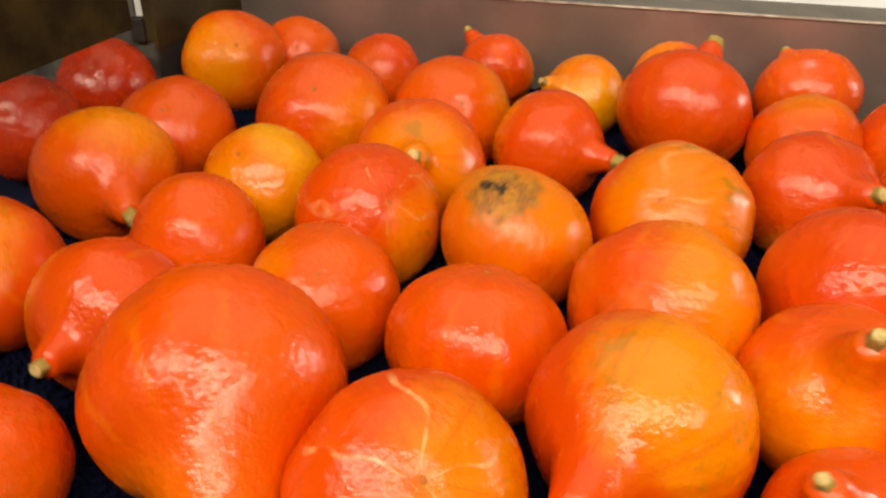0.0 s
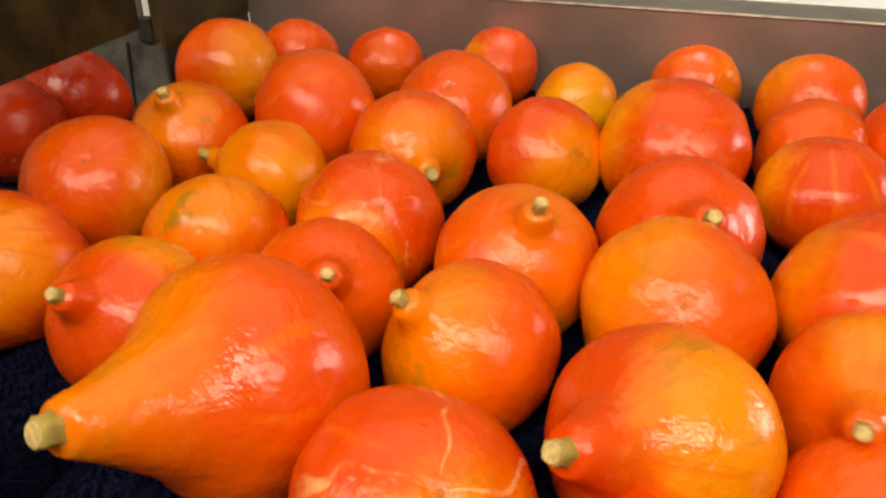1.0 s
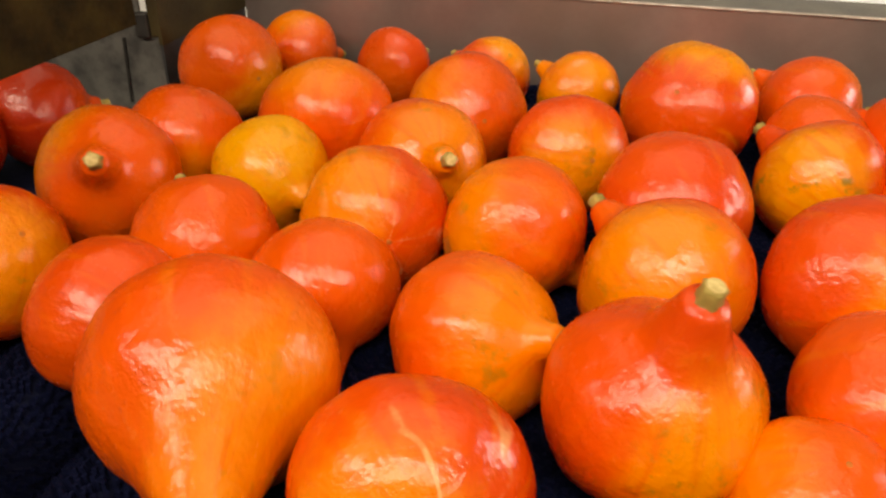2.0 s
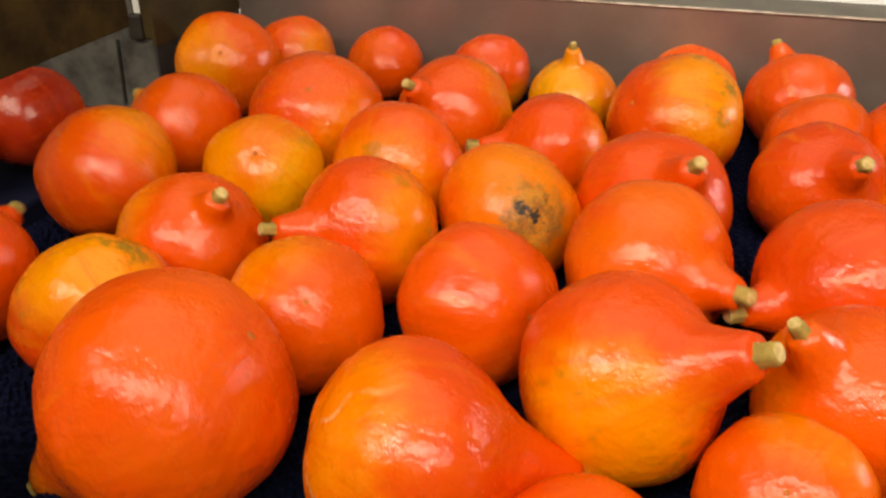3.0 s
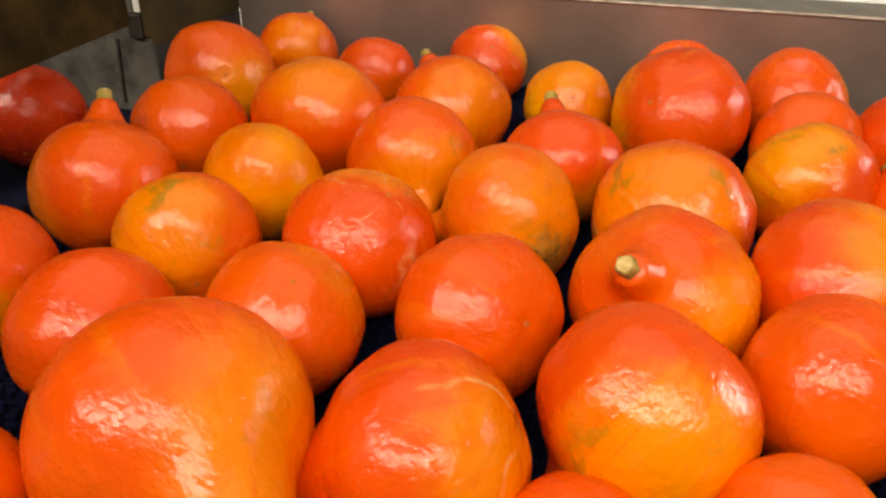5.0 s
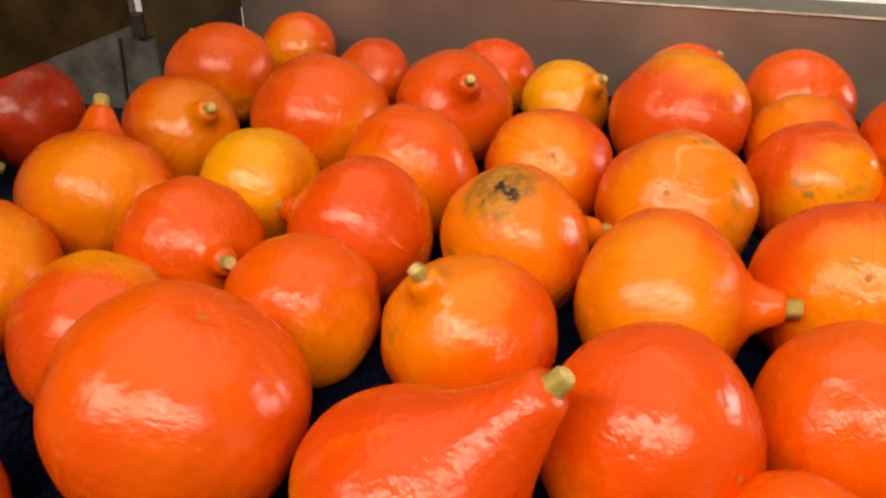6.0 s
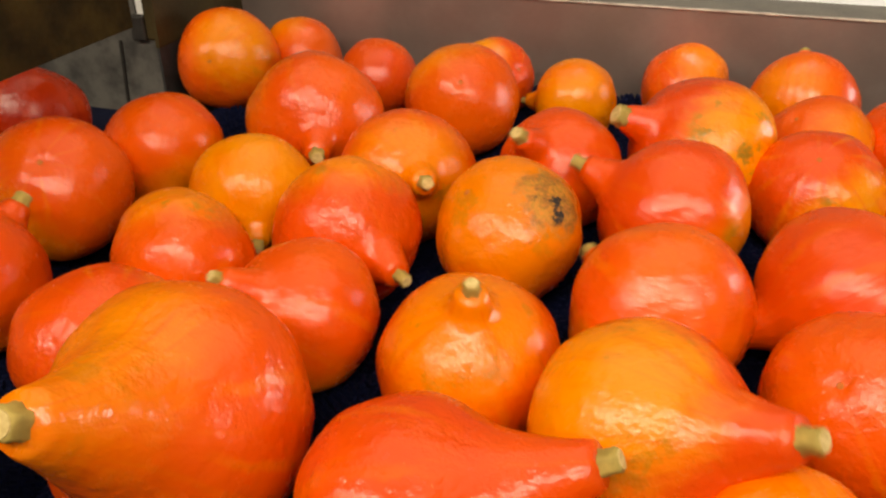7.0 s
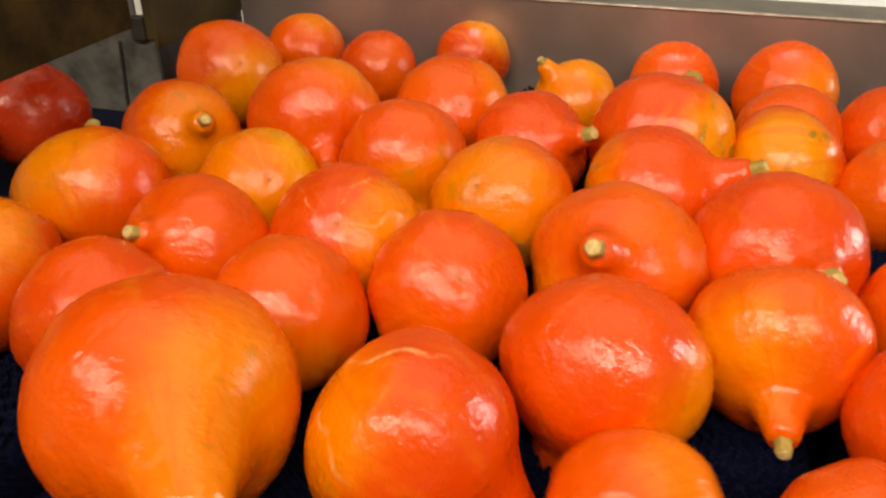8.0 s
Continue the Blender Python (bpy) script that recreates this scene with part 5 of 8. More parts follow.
    walk(s["q"], [
        (0.0, pose(0.013, 0.789, 0.078, -138, -28, 13)), (0.2, pose(0.014, 0.771, 0.078, -106, 25, 70)), (0.4, pose(0.016, 0.755, 0.078, -35, 7, 138)),
        (0.6, pose(0.018, 0.747, 0.078, -16, -33, 144)), (0.8, pose(0.019, 0.751, 0.078, -16, -38, 126)), (1.0, pose(0.018, 0.756, 0.078, -4, -52, 107)),
        (1.2, pose(0.018, 0.772, 0.078, 40, -53, 72)), (1.4, pose(0.016, 0.795, 0.078, 66, -41, 50)), (1.6, pose(0.015, 0.803, 0.078, 67, -21, 42)),
        (1.8, pose(0.012, 0.806, 0.078, 78, 7, 34)), (2.0, pose(0.010, 0.808, 0.078, 84, 36, 27)), (2.2, pose(0.007, 0.810, 0.078, 79, 65, 11)),
        (2.4, pose(0.004, 0.812, 0.078, -1, 77, -82)), (2.6, pose(0.001, 0.812, 0.078, -34, 56, -132)), (2.8, pose(-0.003, 0.813, 0.078, -27, 35, -149)),
        (3.0, pose(-0.005, 0.816, 0.078, -46, 6, -148)), (3.2, pose(0.009, 0.816, 0.078, -62, -16, -145)), (3.4, pose(0.023, 0.818, 0.078, -117, -21, -109)),
        (3.6, pose(0.025, 0.838, 0.078, -155, 6, -75)), (3.8, pose(0.011, 0.845, 0.078, -162, 49, -43)), (4.0, pose(-0.005, 0.832, 0.078, 153, 64, -99)),
        (4.2, pose(0.010, 0.841, 0.078, 100, 55, -162)), (4.4, pose(0.014, 0.801, 0.078, 76, 33, 163)), (4.6, pose(0.016, 0.778, 0.078, 78, 11, 174)),
        (4.8, pose(0.016, 0.782, 0.078, 84, -13, 172)), (5.0, pose(0.016, 0.786, 0.078, 92, -36, 165)), (5.2, pose(0.017, 0.791, 0.078, 108, -57, 147)),
        (5.4, pose(0.016, 0.794, 0.078, 154, -69, 100)), (5.6, pose(0.016, 0.798, 0.078, -155, -60, 44)), (5.8, pose(0.016, 0.805, 0.078, -136, -41, 20)),
        (6.0, pose(0.016, 0.810, 0.078, -130, -20, 5)), (6.2, pose(0.016, 0.790, 0.078, -129, -10, -15)), (6.4, pose(0.016, 0.769, 0.078, -123, 1, -34)),
        (6.6, pose(0.017, 0.764, 0.078, -126, 33, -21)), (6.8, pose(0.015, 0.779, 0.078, -118, 68, 1)), (7.0, pose(0.015, 0.796, 0.078, -44, 61, 125)),
        (7.2, pose(0.018, 0.781, 0.078, -54, 54, 178)), (7.4, pose(0.020, 0.768, 0.078, -39, 17, -167)), (7.6, pose(0.017, 0.790, 0.078, -36, -5, -163)),
        (7.8, pose(0.004, 0.832, 0.078, -42, -46, -142)), (8.0, pose(-0.007, 0.834, 0.078, -34, -54, -151)),
    ])
    walk(s["r"], [
        (0.0, pose(0.159, 0.907, 0.070, -15, 61, -74)), (0.2, pose(0.162, 0.904, 0.070, -68, 69, -130)), (0.4, pose(0.167, 0.902, 0.070, -118, 58, -178)),
        (0.6, pose(0.171, 0.904, 0.070, -142, 40, 165)), (0.8, pose(0.170, 0.909, 0.070, -159, 22, 162)), (1.0, pose(0.167, 0.915, 0.070, -178, 8, 166)),
        (1.2, pose(0.167, 0.926, 0.070, 162, 2, 175)), (1.4, pose(0.167, 0.936, 0.070, 142, 5, -173)), (1.6, pose(0.168, 0.935, 0.070, 123, -2, -166)),
        (1.8, pose(0.169, 0.937, 0.070, 99, -22, -153)), (2.0, pose(0.169, 0.939, 0.070, 70, -31, -125)), (2.2, pose(0.171, 0.940, 0.070, 44, -23, -93)),
        (2.4, pose(0.171, 0.939, 0.070, 32, -5, -67)), (2.6, pose(0.171, 0.935, 0.070, 35, 12, -41)), (2.8, pose(0.172, 0.932, 0.070, 50, 22, -11)),
        (3.0, pose(0.172, 0.929, 0.070, 37, 38, -23)), (3.2, pose(0.170, 0.927, 0.070, 18, 51, -46)), (3.4, pose(0.168, 0.926, 0.070, -11, 58, -81)),
        (3.6, pose(0.167, 0.926, 0.070, -40, 50, -109)), (3.8, pose(0.164, 0.926, 0.070, -55, 31, -120)), (4.0, pose(0.162, 0.925, 0.070, -62, 11, -128)),
        (4.2, pose(0.162, 0.923, 0.070, -63, -9, -138)), (4.4, pose(0.162, 0.921, 0.070, -59, -26, -152)), (4.6, pose(0.163, 0.921, 0.070, -61, -37, -162)),
        (4.8, pose(0.162, 0.921, 0.070, -81, -45, -153)), (5.0, pose(0.162, 0.923, 0.070, -106, -47, -135)), (5.2, pose(0.162, 0.925, 0.070, -127, -41, -115)),
        (5.4, pose(0.161, 0.927, 0.070, -140, -30, -100)), (5.6, pose(0.161, 0.929, 0.070, -145, -18, -87)), (5.8, pose(0.161, 0.931, 0.070, -144, -7, -73)),
        (6.0, pose(0.161, 0.933, 0.070, -138, -2, -58)), (6.2, pose(0.161, 0.936, 0.070, -131, -3, -43)), (6.4, pose(0.161, 0.938, 0.070, -127, -9, -28)),
        (6.6, pose(0.162, 0.937, 0.070, -132, -7, -24)), (6.8, pose(0.165, 0.922, 0.070, -143, 7, -34)), (7.0, pose(0.164, 0.914, 0.070, -153, 20, -48)),
        (7.2, pose(0.162, 0.914, 0.070, -164, 31, -65)), (7.4, pose(0.158, 0.919, 0.070, -177, 42, -87)), (7.6, pose(0.154, 0.929, 0.070, 156, 34, -108)),
        (7.8, pose(0.145, 0.963, 0.070, 132, 4, -113)), (8.0, pose(0.136, 0.980, 0.070, 114, -31, -111)),
    ])
    walk(s["s"], [
        (0.0, pose(-0.627, 0.874, 0.072, -152, 33, -24)), (0.2, pose(-0.622, 0.885, 0.072, -170, 70, -42)), (0.4, pose(-0.614, 0.896, 0.072, 50, 70, -178)),
        (0.6, pose(-0.608, 0.893, 0.072, 18, 35, 170)), (0.8, pose(-0.607, 0.878, 0.072, -12, -3, 168)), (1.0, pose(-0.608, 0.862, 0.072, -29, -10, 169)),
        (1.2, pose(-0.601, 0.846, 0.072, -32, -28, 169)), (1.4, pose(-0.596, 0.830, 0.072, -45, -62, 178)), (1.6, pose(-0.594, 0.826, 0.072, -24, -84, 161)),
        (1.8, pose(-0.597, 0.832, 0.072, 160, -68, -30)), (2.0, pose(-0.599, 0.841, 0.072, 161, -40, -35)), (2.2, pose(-0.602, 0.850, 0.072, 164, -13, -39)),
        (2.4, pose(-0.605, 0.859, 0.072, 171, 13, -37)), (2.6, pose(-0.610, 0.869, 0.072, -173, 36, -27)), (2.8, pose(-0.613, 0.878, 0.072, -141, 49, 0)),
        (3.0, pose(-0.616, 0.885, 0.072, -51, 55, 106)), (3.2, pose(-0.609, 0.879, 0.072, -40, 14, 154)), (3.4, pose(-0.601, 0.868, 0.072, -69, -7, -160)),
        (3.6, pose(-0.602, 0.866, 0.072, -84, -31, -149)), (3.8, pose(-0.613, 0.873, 0.072, -143, -28, -114)), (4.0, pose(-0.623, 0.877, 0.072, -179, 7, -92)),
        (4.2, pose(-0.612, 0.876, 0.072, 172, 53, -77)), (4.4, pose(-0.601, 0.871, 0.072, 156, 44, -105)), (4.6, pose(-0.597, 0.871, 0.072, 148, 38, -129)),
        (4.8, pose(-0.598, 0.871, 0.072, 107, 19, -154)), (5.0, pose(-0.600, 0.871, 0.072, 73, -5, -157)), (5.2, pose(-0.602, 0.871, 0.072, 34, -19, -144)),
        (5.4, pose(-0.604, 0.869, 0.072, -8, -14, -126)), (5.6, pose(-0.608, 0.867, 0.072, -43, 7, -119)), (5.8, pose(-0.609, 0.865, 0.072, -78, 32, -130)),
        (6.0, pose(-0.611, 0.863, 0.072, -53, 6, -111)), (6.2, pose(-0.610, 0.859, 0.072, -26, -18, -116)), (6.4, pose(-0.609, 0.855, 0.072, 11, -22, -135)),
        (6.6, pose(-0.607, 0.846, 0.072, -24, -62, -113)), (6.8, pose(-0.605, 0.827, 0.072, -70, -60, -74)), (7.0, pose(-0.607, 0.814, 0.072, 178, -42, 3)),
        (7.2, pose(-0.648, 0.842, 0.072, 123, -11, -6)), (7.4, pose(-0.686, 0.874, 0.072, 62, -15, -23)), (7.6, pose(-0.660, 0.874, 0.072, 31, 11, -18)),
        (7.8, pose(-0.629, 0.866, 0.072, 20, 42, -19)), (8.0, pose(-0.605, 0.858, 0.072, 3, 59, -33)),
    ])
    walk(s["t"], [
        (0.0, pose(-0.447, 0.948, 0.086, -139, 10, 4)), (0.2, pose(-0.445, 0.947, 0.086, -137, 35, 4)), (0.4, pose(-0.445, 0.947, 0.086, -100, 53, 69)),
        (0.6, pose(-0.450, 0.948, 0.086, -70, 47, 136)), (0.8, pose(-0.461, 0.953, 0.086, -68, 42, -173)), (1.0, pose(-0.469, 0.956, 0.086, -109, 11, 113)),
        (1.2, pose(-0.453, 0.937, 0.086, -126, -42, 79)), (1.4, pose(-0.434, 0.919, 0.086, -73, -53, 107)), (1.6, pose(-0.429, 0.915, 0.086, -62, -67, 160)),
        (1.8, pose(-0.431, 0.918, 0.086, -159, -78, -94)), (2.0, pose(-0.434, 0.920, 0.086, 164, -57, -63)), (2.2, pose(-0.437, 0.923, 0.086, 160, -33, -59)),
        (2.4, pose(-0.439, 0.926, 0.086, 164, -10, -55)), (2.6, pose(-0.443, 0.929, 0.086, 175, 11, -47)), (2.8, pose(-0.445, 0.931, 0.086, -166, 23, -30)),
        (3.0, pose(-0.448, 0.934, 0.086, -143, 22, -9)), (3.2, pose(-0.450, 0.945, 0.086, -126, 9, 7)), (3.4, pose(-0.455, 0.955, 0.086, -86, 32, 45)),
        (3.6, pose(-0.455, 0.956, 0.086, -48, 24, 98)), (3.8, pose(-0.453, 0.947, 0.086, -40, -2, 140)), (4.0, pose(-0.453, 0.940, 0.086, -61, -17, -175)),
        (4.2, pose(-0.450, 0.939, 0.086, -54, -41, -177)), (4.4, pose(-0.446, 0.934, 0.086, -54, -62, 176)), (4.6, pose(-0.442, 0.931, 0.086, -34, -86, 149)),
        (4.8, pose(-0.443, 0.932, 0.086, 151, -69, -46)), (5.0, pose(-0.442, 0.930, 0.086, 150, -41, -52)), (5.2, pose(-0.441, 0.929, 0.086, 152, -15, -53)),
        (5.4, pose(-0.440, 0.925, 0.086, 159, 8, -50)), (5.6, pose(-0.439, 0.922, 0.086, 174, 27, -39)), (5.8, pose(-0.438, 0.921, 0.086, -161, 35, -17)),
        (6.0, pose(-0.437, 0.918, 0.086, -136, 28, 6)), (6.2, pose(-0.442, 0.919, 0.086, -82, 46, 82)), (6.4, pose(-0.449, 0.919, 0.086, -58, 22, 149)),
        (6.6, pose(-0.453, 0.920, 0.086, -75, 9, -158)), (6.8, pose(-0.449, 0.924, 0.086, -75, -15, -152)), (7.0, pose(-0.449, 0.926, 0.086, -89, -36, -155)),
        (7.2, pose(-0.447, 0.937, 0.086, -70, -55, -178)), (7.4, pose(-0.448, 0.950, 0.086, -12, -63, 141)), (7.6, pose(-0.447, 0.949, 0.086, 54, -74, 76)),
        (7.8, pose(-0.450, 0.939, 0.086, 85, -58, 40)), (8.0, pose(-0.449, 0.928, 0.086, 108, -37, 22)),
    ])
    walk(s["u"], [
        (0.0, pose(-0.283, 0.859, 0.075, -30, 53, -113)), (0.2, pose(-0.285, 0.858, 0.075, -65, 41, -141)), (0.4, pose(-0.288, 0.860, 0.075, -67, 18, -144)),
        (0.6, pose(-0.294, 0.869, 0.075, -67, -2, -152)), (0.8, pose(-0.304, 0.880, 0.075, -74, -21, -160)), (1.0, pose(-0.312, 0.893, 0.075, -78, -44, -155)),
        (1.2, pose(-0.300, 0.878, 0.075, -105, -63, -122)), (1.4, pose(-0.284, 0.865, 0.075, 16, -79, 106)), (1.6, pose(-0.280, 0.855, 0.075, 23, -52, 71)),
        (1.8, pose(-0.282, 0.853, 0.075, 51, -33, 51)), (2.0, pose(-0.284, 0.849, 0.075, 66, -10, 41)), (2.2, pose(-0.285, 0.846, 0.075, 77, 15, 34)),
        (2.4, pose(-0.288, 0.842, 0.075, 85, 40, 28)), (2.6, pose(-0.292, 0.839, 0.075, 90, 64, 21)), (2.8, pose(-0.295, 0.836, 0.075, 50, 87, -33)),
        (3.0, pose(-0.297, 0.832, 0.075, -57, 69, -155)), (3.2, pose(-0.289, 0.837, 0.075, -47, 48, -165)), (3.4, pose(-0.282, 0.843, 0.075, -51, 15, -155)),
        (3.6, pose(-0.281, 0.847, 0.075, -57, -7, -159)), (3.8, pose(-0.290, 0.852, 0.075, -74, -31, -155)), (4.0, pose(-0.300, 0.860, 0.075, -83, -51, -154)),
        (4.2, pose(-0.296, 0.863, 0.075, -67, -74, -172)), (4.4, pose(-0.292, 0.864, 0.075, 28, -80, 88)), (4.6, pose(-0.289, 0.862, 0.075, 67, -61, 46)),
        (4.8, pose(-0.289, 0.858, 0.075, 96, -40, 25)), (5.0, pose(-0.289, 0.854, 0.075, 109, -16, 20)), (5.2, pose(-0.287, 0.848, 0.075, 117, 8, 21)),
        (5.4, pose(-0.285, 0.841, 0.075, 125, 32, 26)), (5.6, pose(-0.284, 0.834, 0.075, 139, 55, 37)), (5.8, pose(-0.282, 0.828, 0.075, -176, 73, 80)),
        (6.0, pose(-0.281, 0.823, 0.075, -104, 65, 150)), (6.2, pose(-0.282, 0.815, 0.075, -81, 43, 171)), (6.4, pose(-0.284, 0.807, 0.075, -71, 19, 177)),
        (6.6, pose(-0.285, 0.807, 0.075, -61, -4, 180)), (6.8, pose(-0.286, 0.813, 0.075, -59, -25, 179)), (7.0, pose(-0.287, 0.819, 0.075, -56, -53, -175)),
        (7.2, pose(-0.289, 0.825, 0.075, -18, -63, 158)), (7.4, pose(-0.291, 0.834, 0.075, 15, -57, 130)), (7.6, pose(-0.296, 0.840, 0.075, 64, -63, 84)),
        (7.8, pose(-0.301, 0.850, 0.075, 113, -49, 35)), (8.0, pose(-0.306, 0.862, 0.075, 131, -24, 19)),
    ])
    walk(s["v"], [
        (0.0, pose(-0.291, 1.027, 0.078, -123, -17, 37)), (0.2, pose(-0.287, 1.027, 0.078, -124, 6, 27)), (0.4, pose(-0.285, 1.028, 0.078, -127, 26, 11)),
        (0.6, pose(-0.288, 1.035, 0.078, -135, 40, -12)), (0.8, pose(-0.297, 1.046, 0.078, -144, 46, -42)), (1.0, pose(-0.304, 1.054, 0.078, -175, 49, -76)),
        (1.2, pose(-0.293, 1.044, 0.078, 160, 44, -111)), (1.4, pose(-0.279, 1.031, 0.078, 144, 37, -140)), (1.6, pose(-0.275, 1.026, 0.078, 134, 29, -166)),
        (1.8, pose(-0.275, 1.025, 0.078, 117, 11, -162)), (2.0, pose(-0.275, 1.025, 0.078, 102, -5, -147)), (2.2, pose(-0.277, 1.024, 0.078, 87, -16, -125)),
        (2.4, pose(-0.278, 1.024, 0.078, 73, -21, -98)), (2.6, pose(-0.281, 1.023, 0.078, 62, -23, -68)), (2.8, pose(-0.283, 1.024, 0.078, 55, -23, -38)),
        (3.0, pose(-0.285, 1.022, 0.078, 50, -26, -9)), (3.2, pose(-0.291, 1.040, 0.078, 52, 2, -6)), (3.4, pose(-0.295, 1.056, 0.078, 42, 27, -5)),
        (3.6, pose(-0.294, 1.061, 0.078, 49, 51, -5)), (3.8, pose(-0.288, 1.052, 0.078, 34, 74, -16)), (4.0, pose(-0.280, 1.041, 0.078, 177, 52, 132)),
        (4.2, pose(-0.282, 1.025, 0.078, 168, 5, 150)), (4.4, pose(-0.283, 1.013, 0.078, 134, -24, -178)), (4.6, pose(-0.284, 1.011, 0.078, 114, -47, -168)),
        (4.8, pose(-0.286, 1.014, 0.078, 72, -59, -129)), (5.0, pose(-0.287, 1.018, 0.078, 30, -48, -85)), (5.2, pose(-0.288, 1.023, 0.078, 16, -26, -63)),
        (5.4, pose(-0.289, 1.027, 0.078, 18, -4, -47)), (5.6, pose(-0.291, 1.033, 0.078, 30, 12, -28)), (5.8, pose(-0.291, 1.038, 0.078, 50, 18, -3)),
        (6.0, pose(-0.292, 1.042, 0.078, 38, 37, -9)), (6.2, pose(-0.295, 1.036, 0.078, 50, 66, -8)), (6.4, pose(-0.296, 1.027, 0.078, 161, 52, 115)),
        (6.6, pose(-0.297, 1.038, 0.078, 158, 10, 146)), (6.8, pose(-0.295, 1.058, 0.078, 124, -12, -178)), (7.0, pose(-0.293, 1.083, 0.078, 136, -30, 166)),
        (7.2, pose(-0.288, 1.070, 0.078, 152, -44, 140)), (7.4, pose(-0.283, 1.060, 0.078, 171, -51, 107)), (7.6, pose(-0.283, 1.048, 0.078, -172, -54, 71)),
        (7.8, pose(-0.287, 1.039, 0.078, -141, -41, 48)), (8.0, pose(-0.291, 1.029, 0.078, -122, -23, 38)),
    ])
    walk(s["w"], [
        (0.0, pose(-0.146, 0.968, 0.070, -82, -46, -123)), (0.2, pose(-0.140, 0.944, 0.070, -127, -34, -92)), (0.4, pose(-0.132, 0.916, 0.070, -150, -8, -73)),
        (0.6, pose(-0.134, 0.908, 0.070, -158, 23, -58)), (0.8, pose(-0.143, 0.920, 0.070, -143, 50, -29)), (1.0, pose(-0.153, 0.938, 0.070, 160, 66, -58)),
        (1.2, pose(-0.140, 0.934, 0.070, 145, 50, -107)), (1.4, pose(-0.119, 0.938, 0.070, 156, 48, -140)), (1.6, pose(-0.116, 0.936, 0.070, 134, 39, -149)),
        (1.8, pose(-0.119, 0.940, 0.070, 118, 29, -148)), (2.0, pose(-0.121, 0.942, 0.070, 107, 20, -140)), (2.2, pose(-0.124, 0.943, 0.070, 98, 11, -127)),
        (2.4, pose(-0.126, 0.942, 0.070, 91, 4, -112)), (2.6, pose(-0.130, 0.942, 0.070, 87, -4, -95)), (2.8, pose(-0.134, 0.942, 0.070, 83, -12, -78)),
        (3.0, pose(-0.135, 0.943, 0.070, 79, -23, -61)), (3.2, pose(-0.126, 0.919, 0.070, 73, -36, -45)), (3.4, pose(-0.117, 0.899, 0.070, 62, -50, -27)),
        (3.6, pose(-0.122, 0.898, 0.070, 62, -11, 5)), (3.8, pose(-0.141, 0.920, 0.070, 86, 22, 28)), (4.0, pose(-0.159, 0.946, 0.070, 161, 12, 69)),
        (4.2, pose(-0.142, 0.930, 0.070, -152, -35, 75)), (4.4, pose(-0.124, 0.910, 0.070, -88, -36, 42)), (4.6, pose(-0.115, 0.897, 0.070, -60, -18, 40)),
        (4.8, pose(-0.115, 0.899, 0.070, -55, 8, 38)), (5.0, pose(-0.116, 0.896, 0.070, -48, 35, 48)), (5.2, pose(-0.119, 0.895, 0.070, -28, 62, 66)),
        (5.4, pose(-0.124, 0.893, 0.070, 58, 74, 147)), (5.6, pose(-0.127, 0.891, 0.070, 111, 52, -167)), (5.8, pose(-0.130, 0.890, 0.070, 130, 25, -157)),
        (6.0, pose(-0.132, 0.888, 0.070, 129, 5, -163)), (6.2, pose(-0.145, 0.899, 0.070, 128, -13, -171)), (6.4, pose(-0.156, 0.911, 0.070, 135, -23, 164)),
        (6.6, pose(-0.156, 0.912, 0.070, 149, -36, 141)), (6.8, pose(-0.136, 0.907, 0.070, -103, -67, 102)), (7.0, pose(-0.122, 0.900, 0.070, -15, -47, 79)),
        (7.2, pose(-0.130, 0.889, 0.070, 24, -32, 61)), (7.4, pose(-0.143, 0.882, 0.070, 44, -20, 56)), (7.6, pose(-0.149, 0.892, 0.070, 57, -6, 57)),
        (7.8, pose(-0.160, 0.927, 0.070, 73, 17, 66)), (8.0, pose(-0.167, 0.957, 0.070, 60, 22, 48)),
    ])
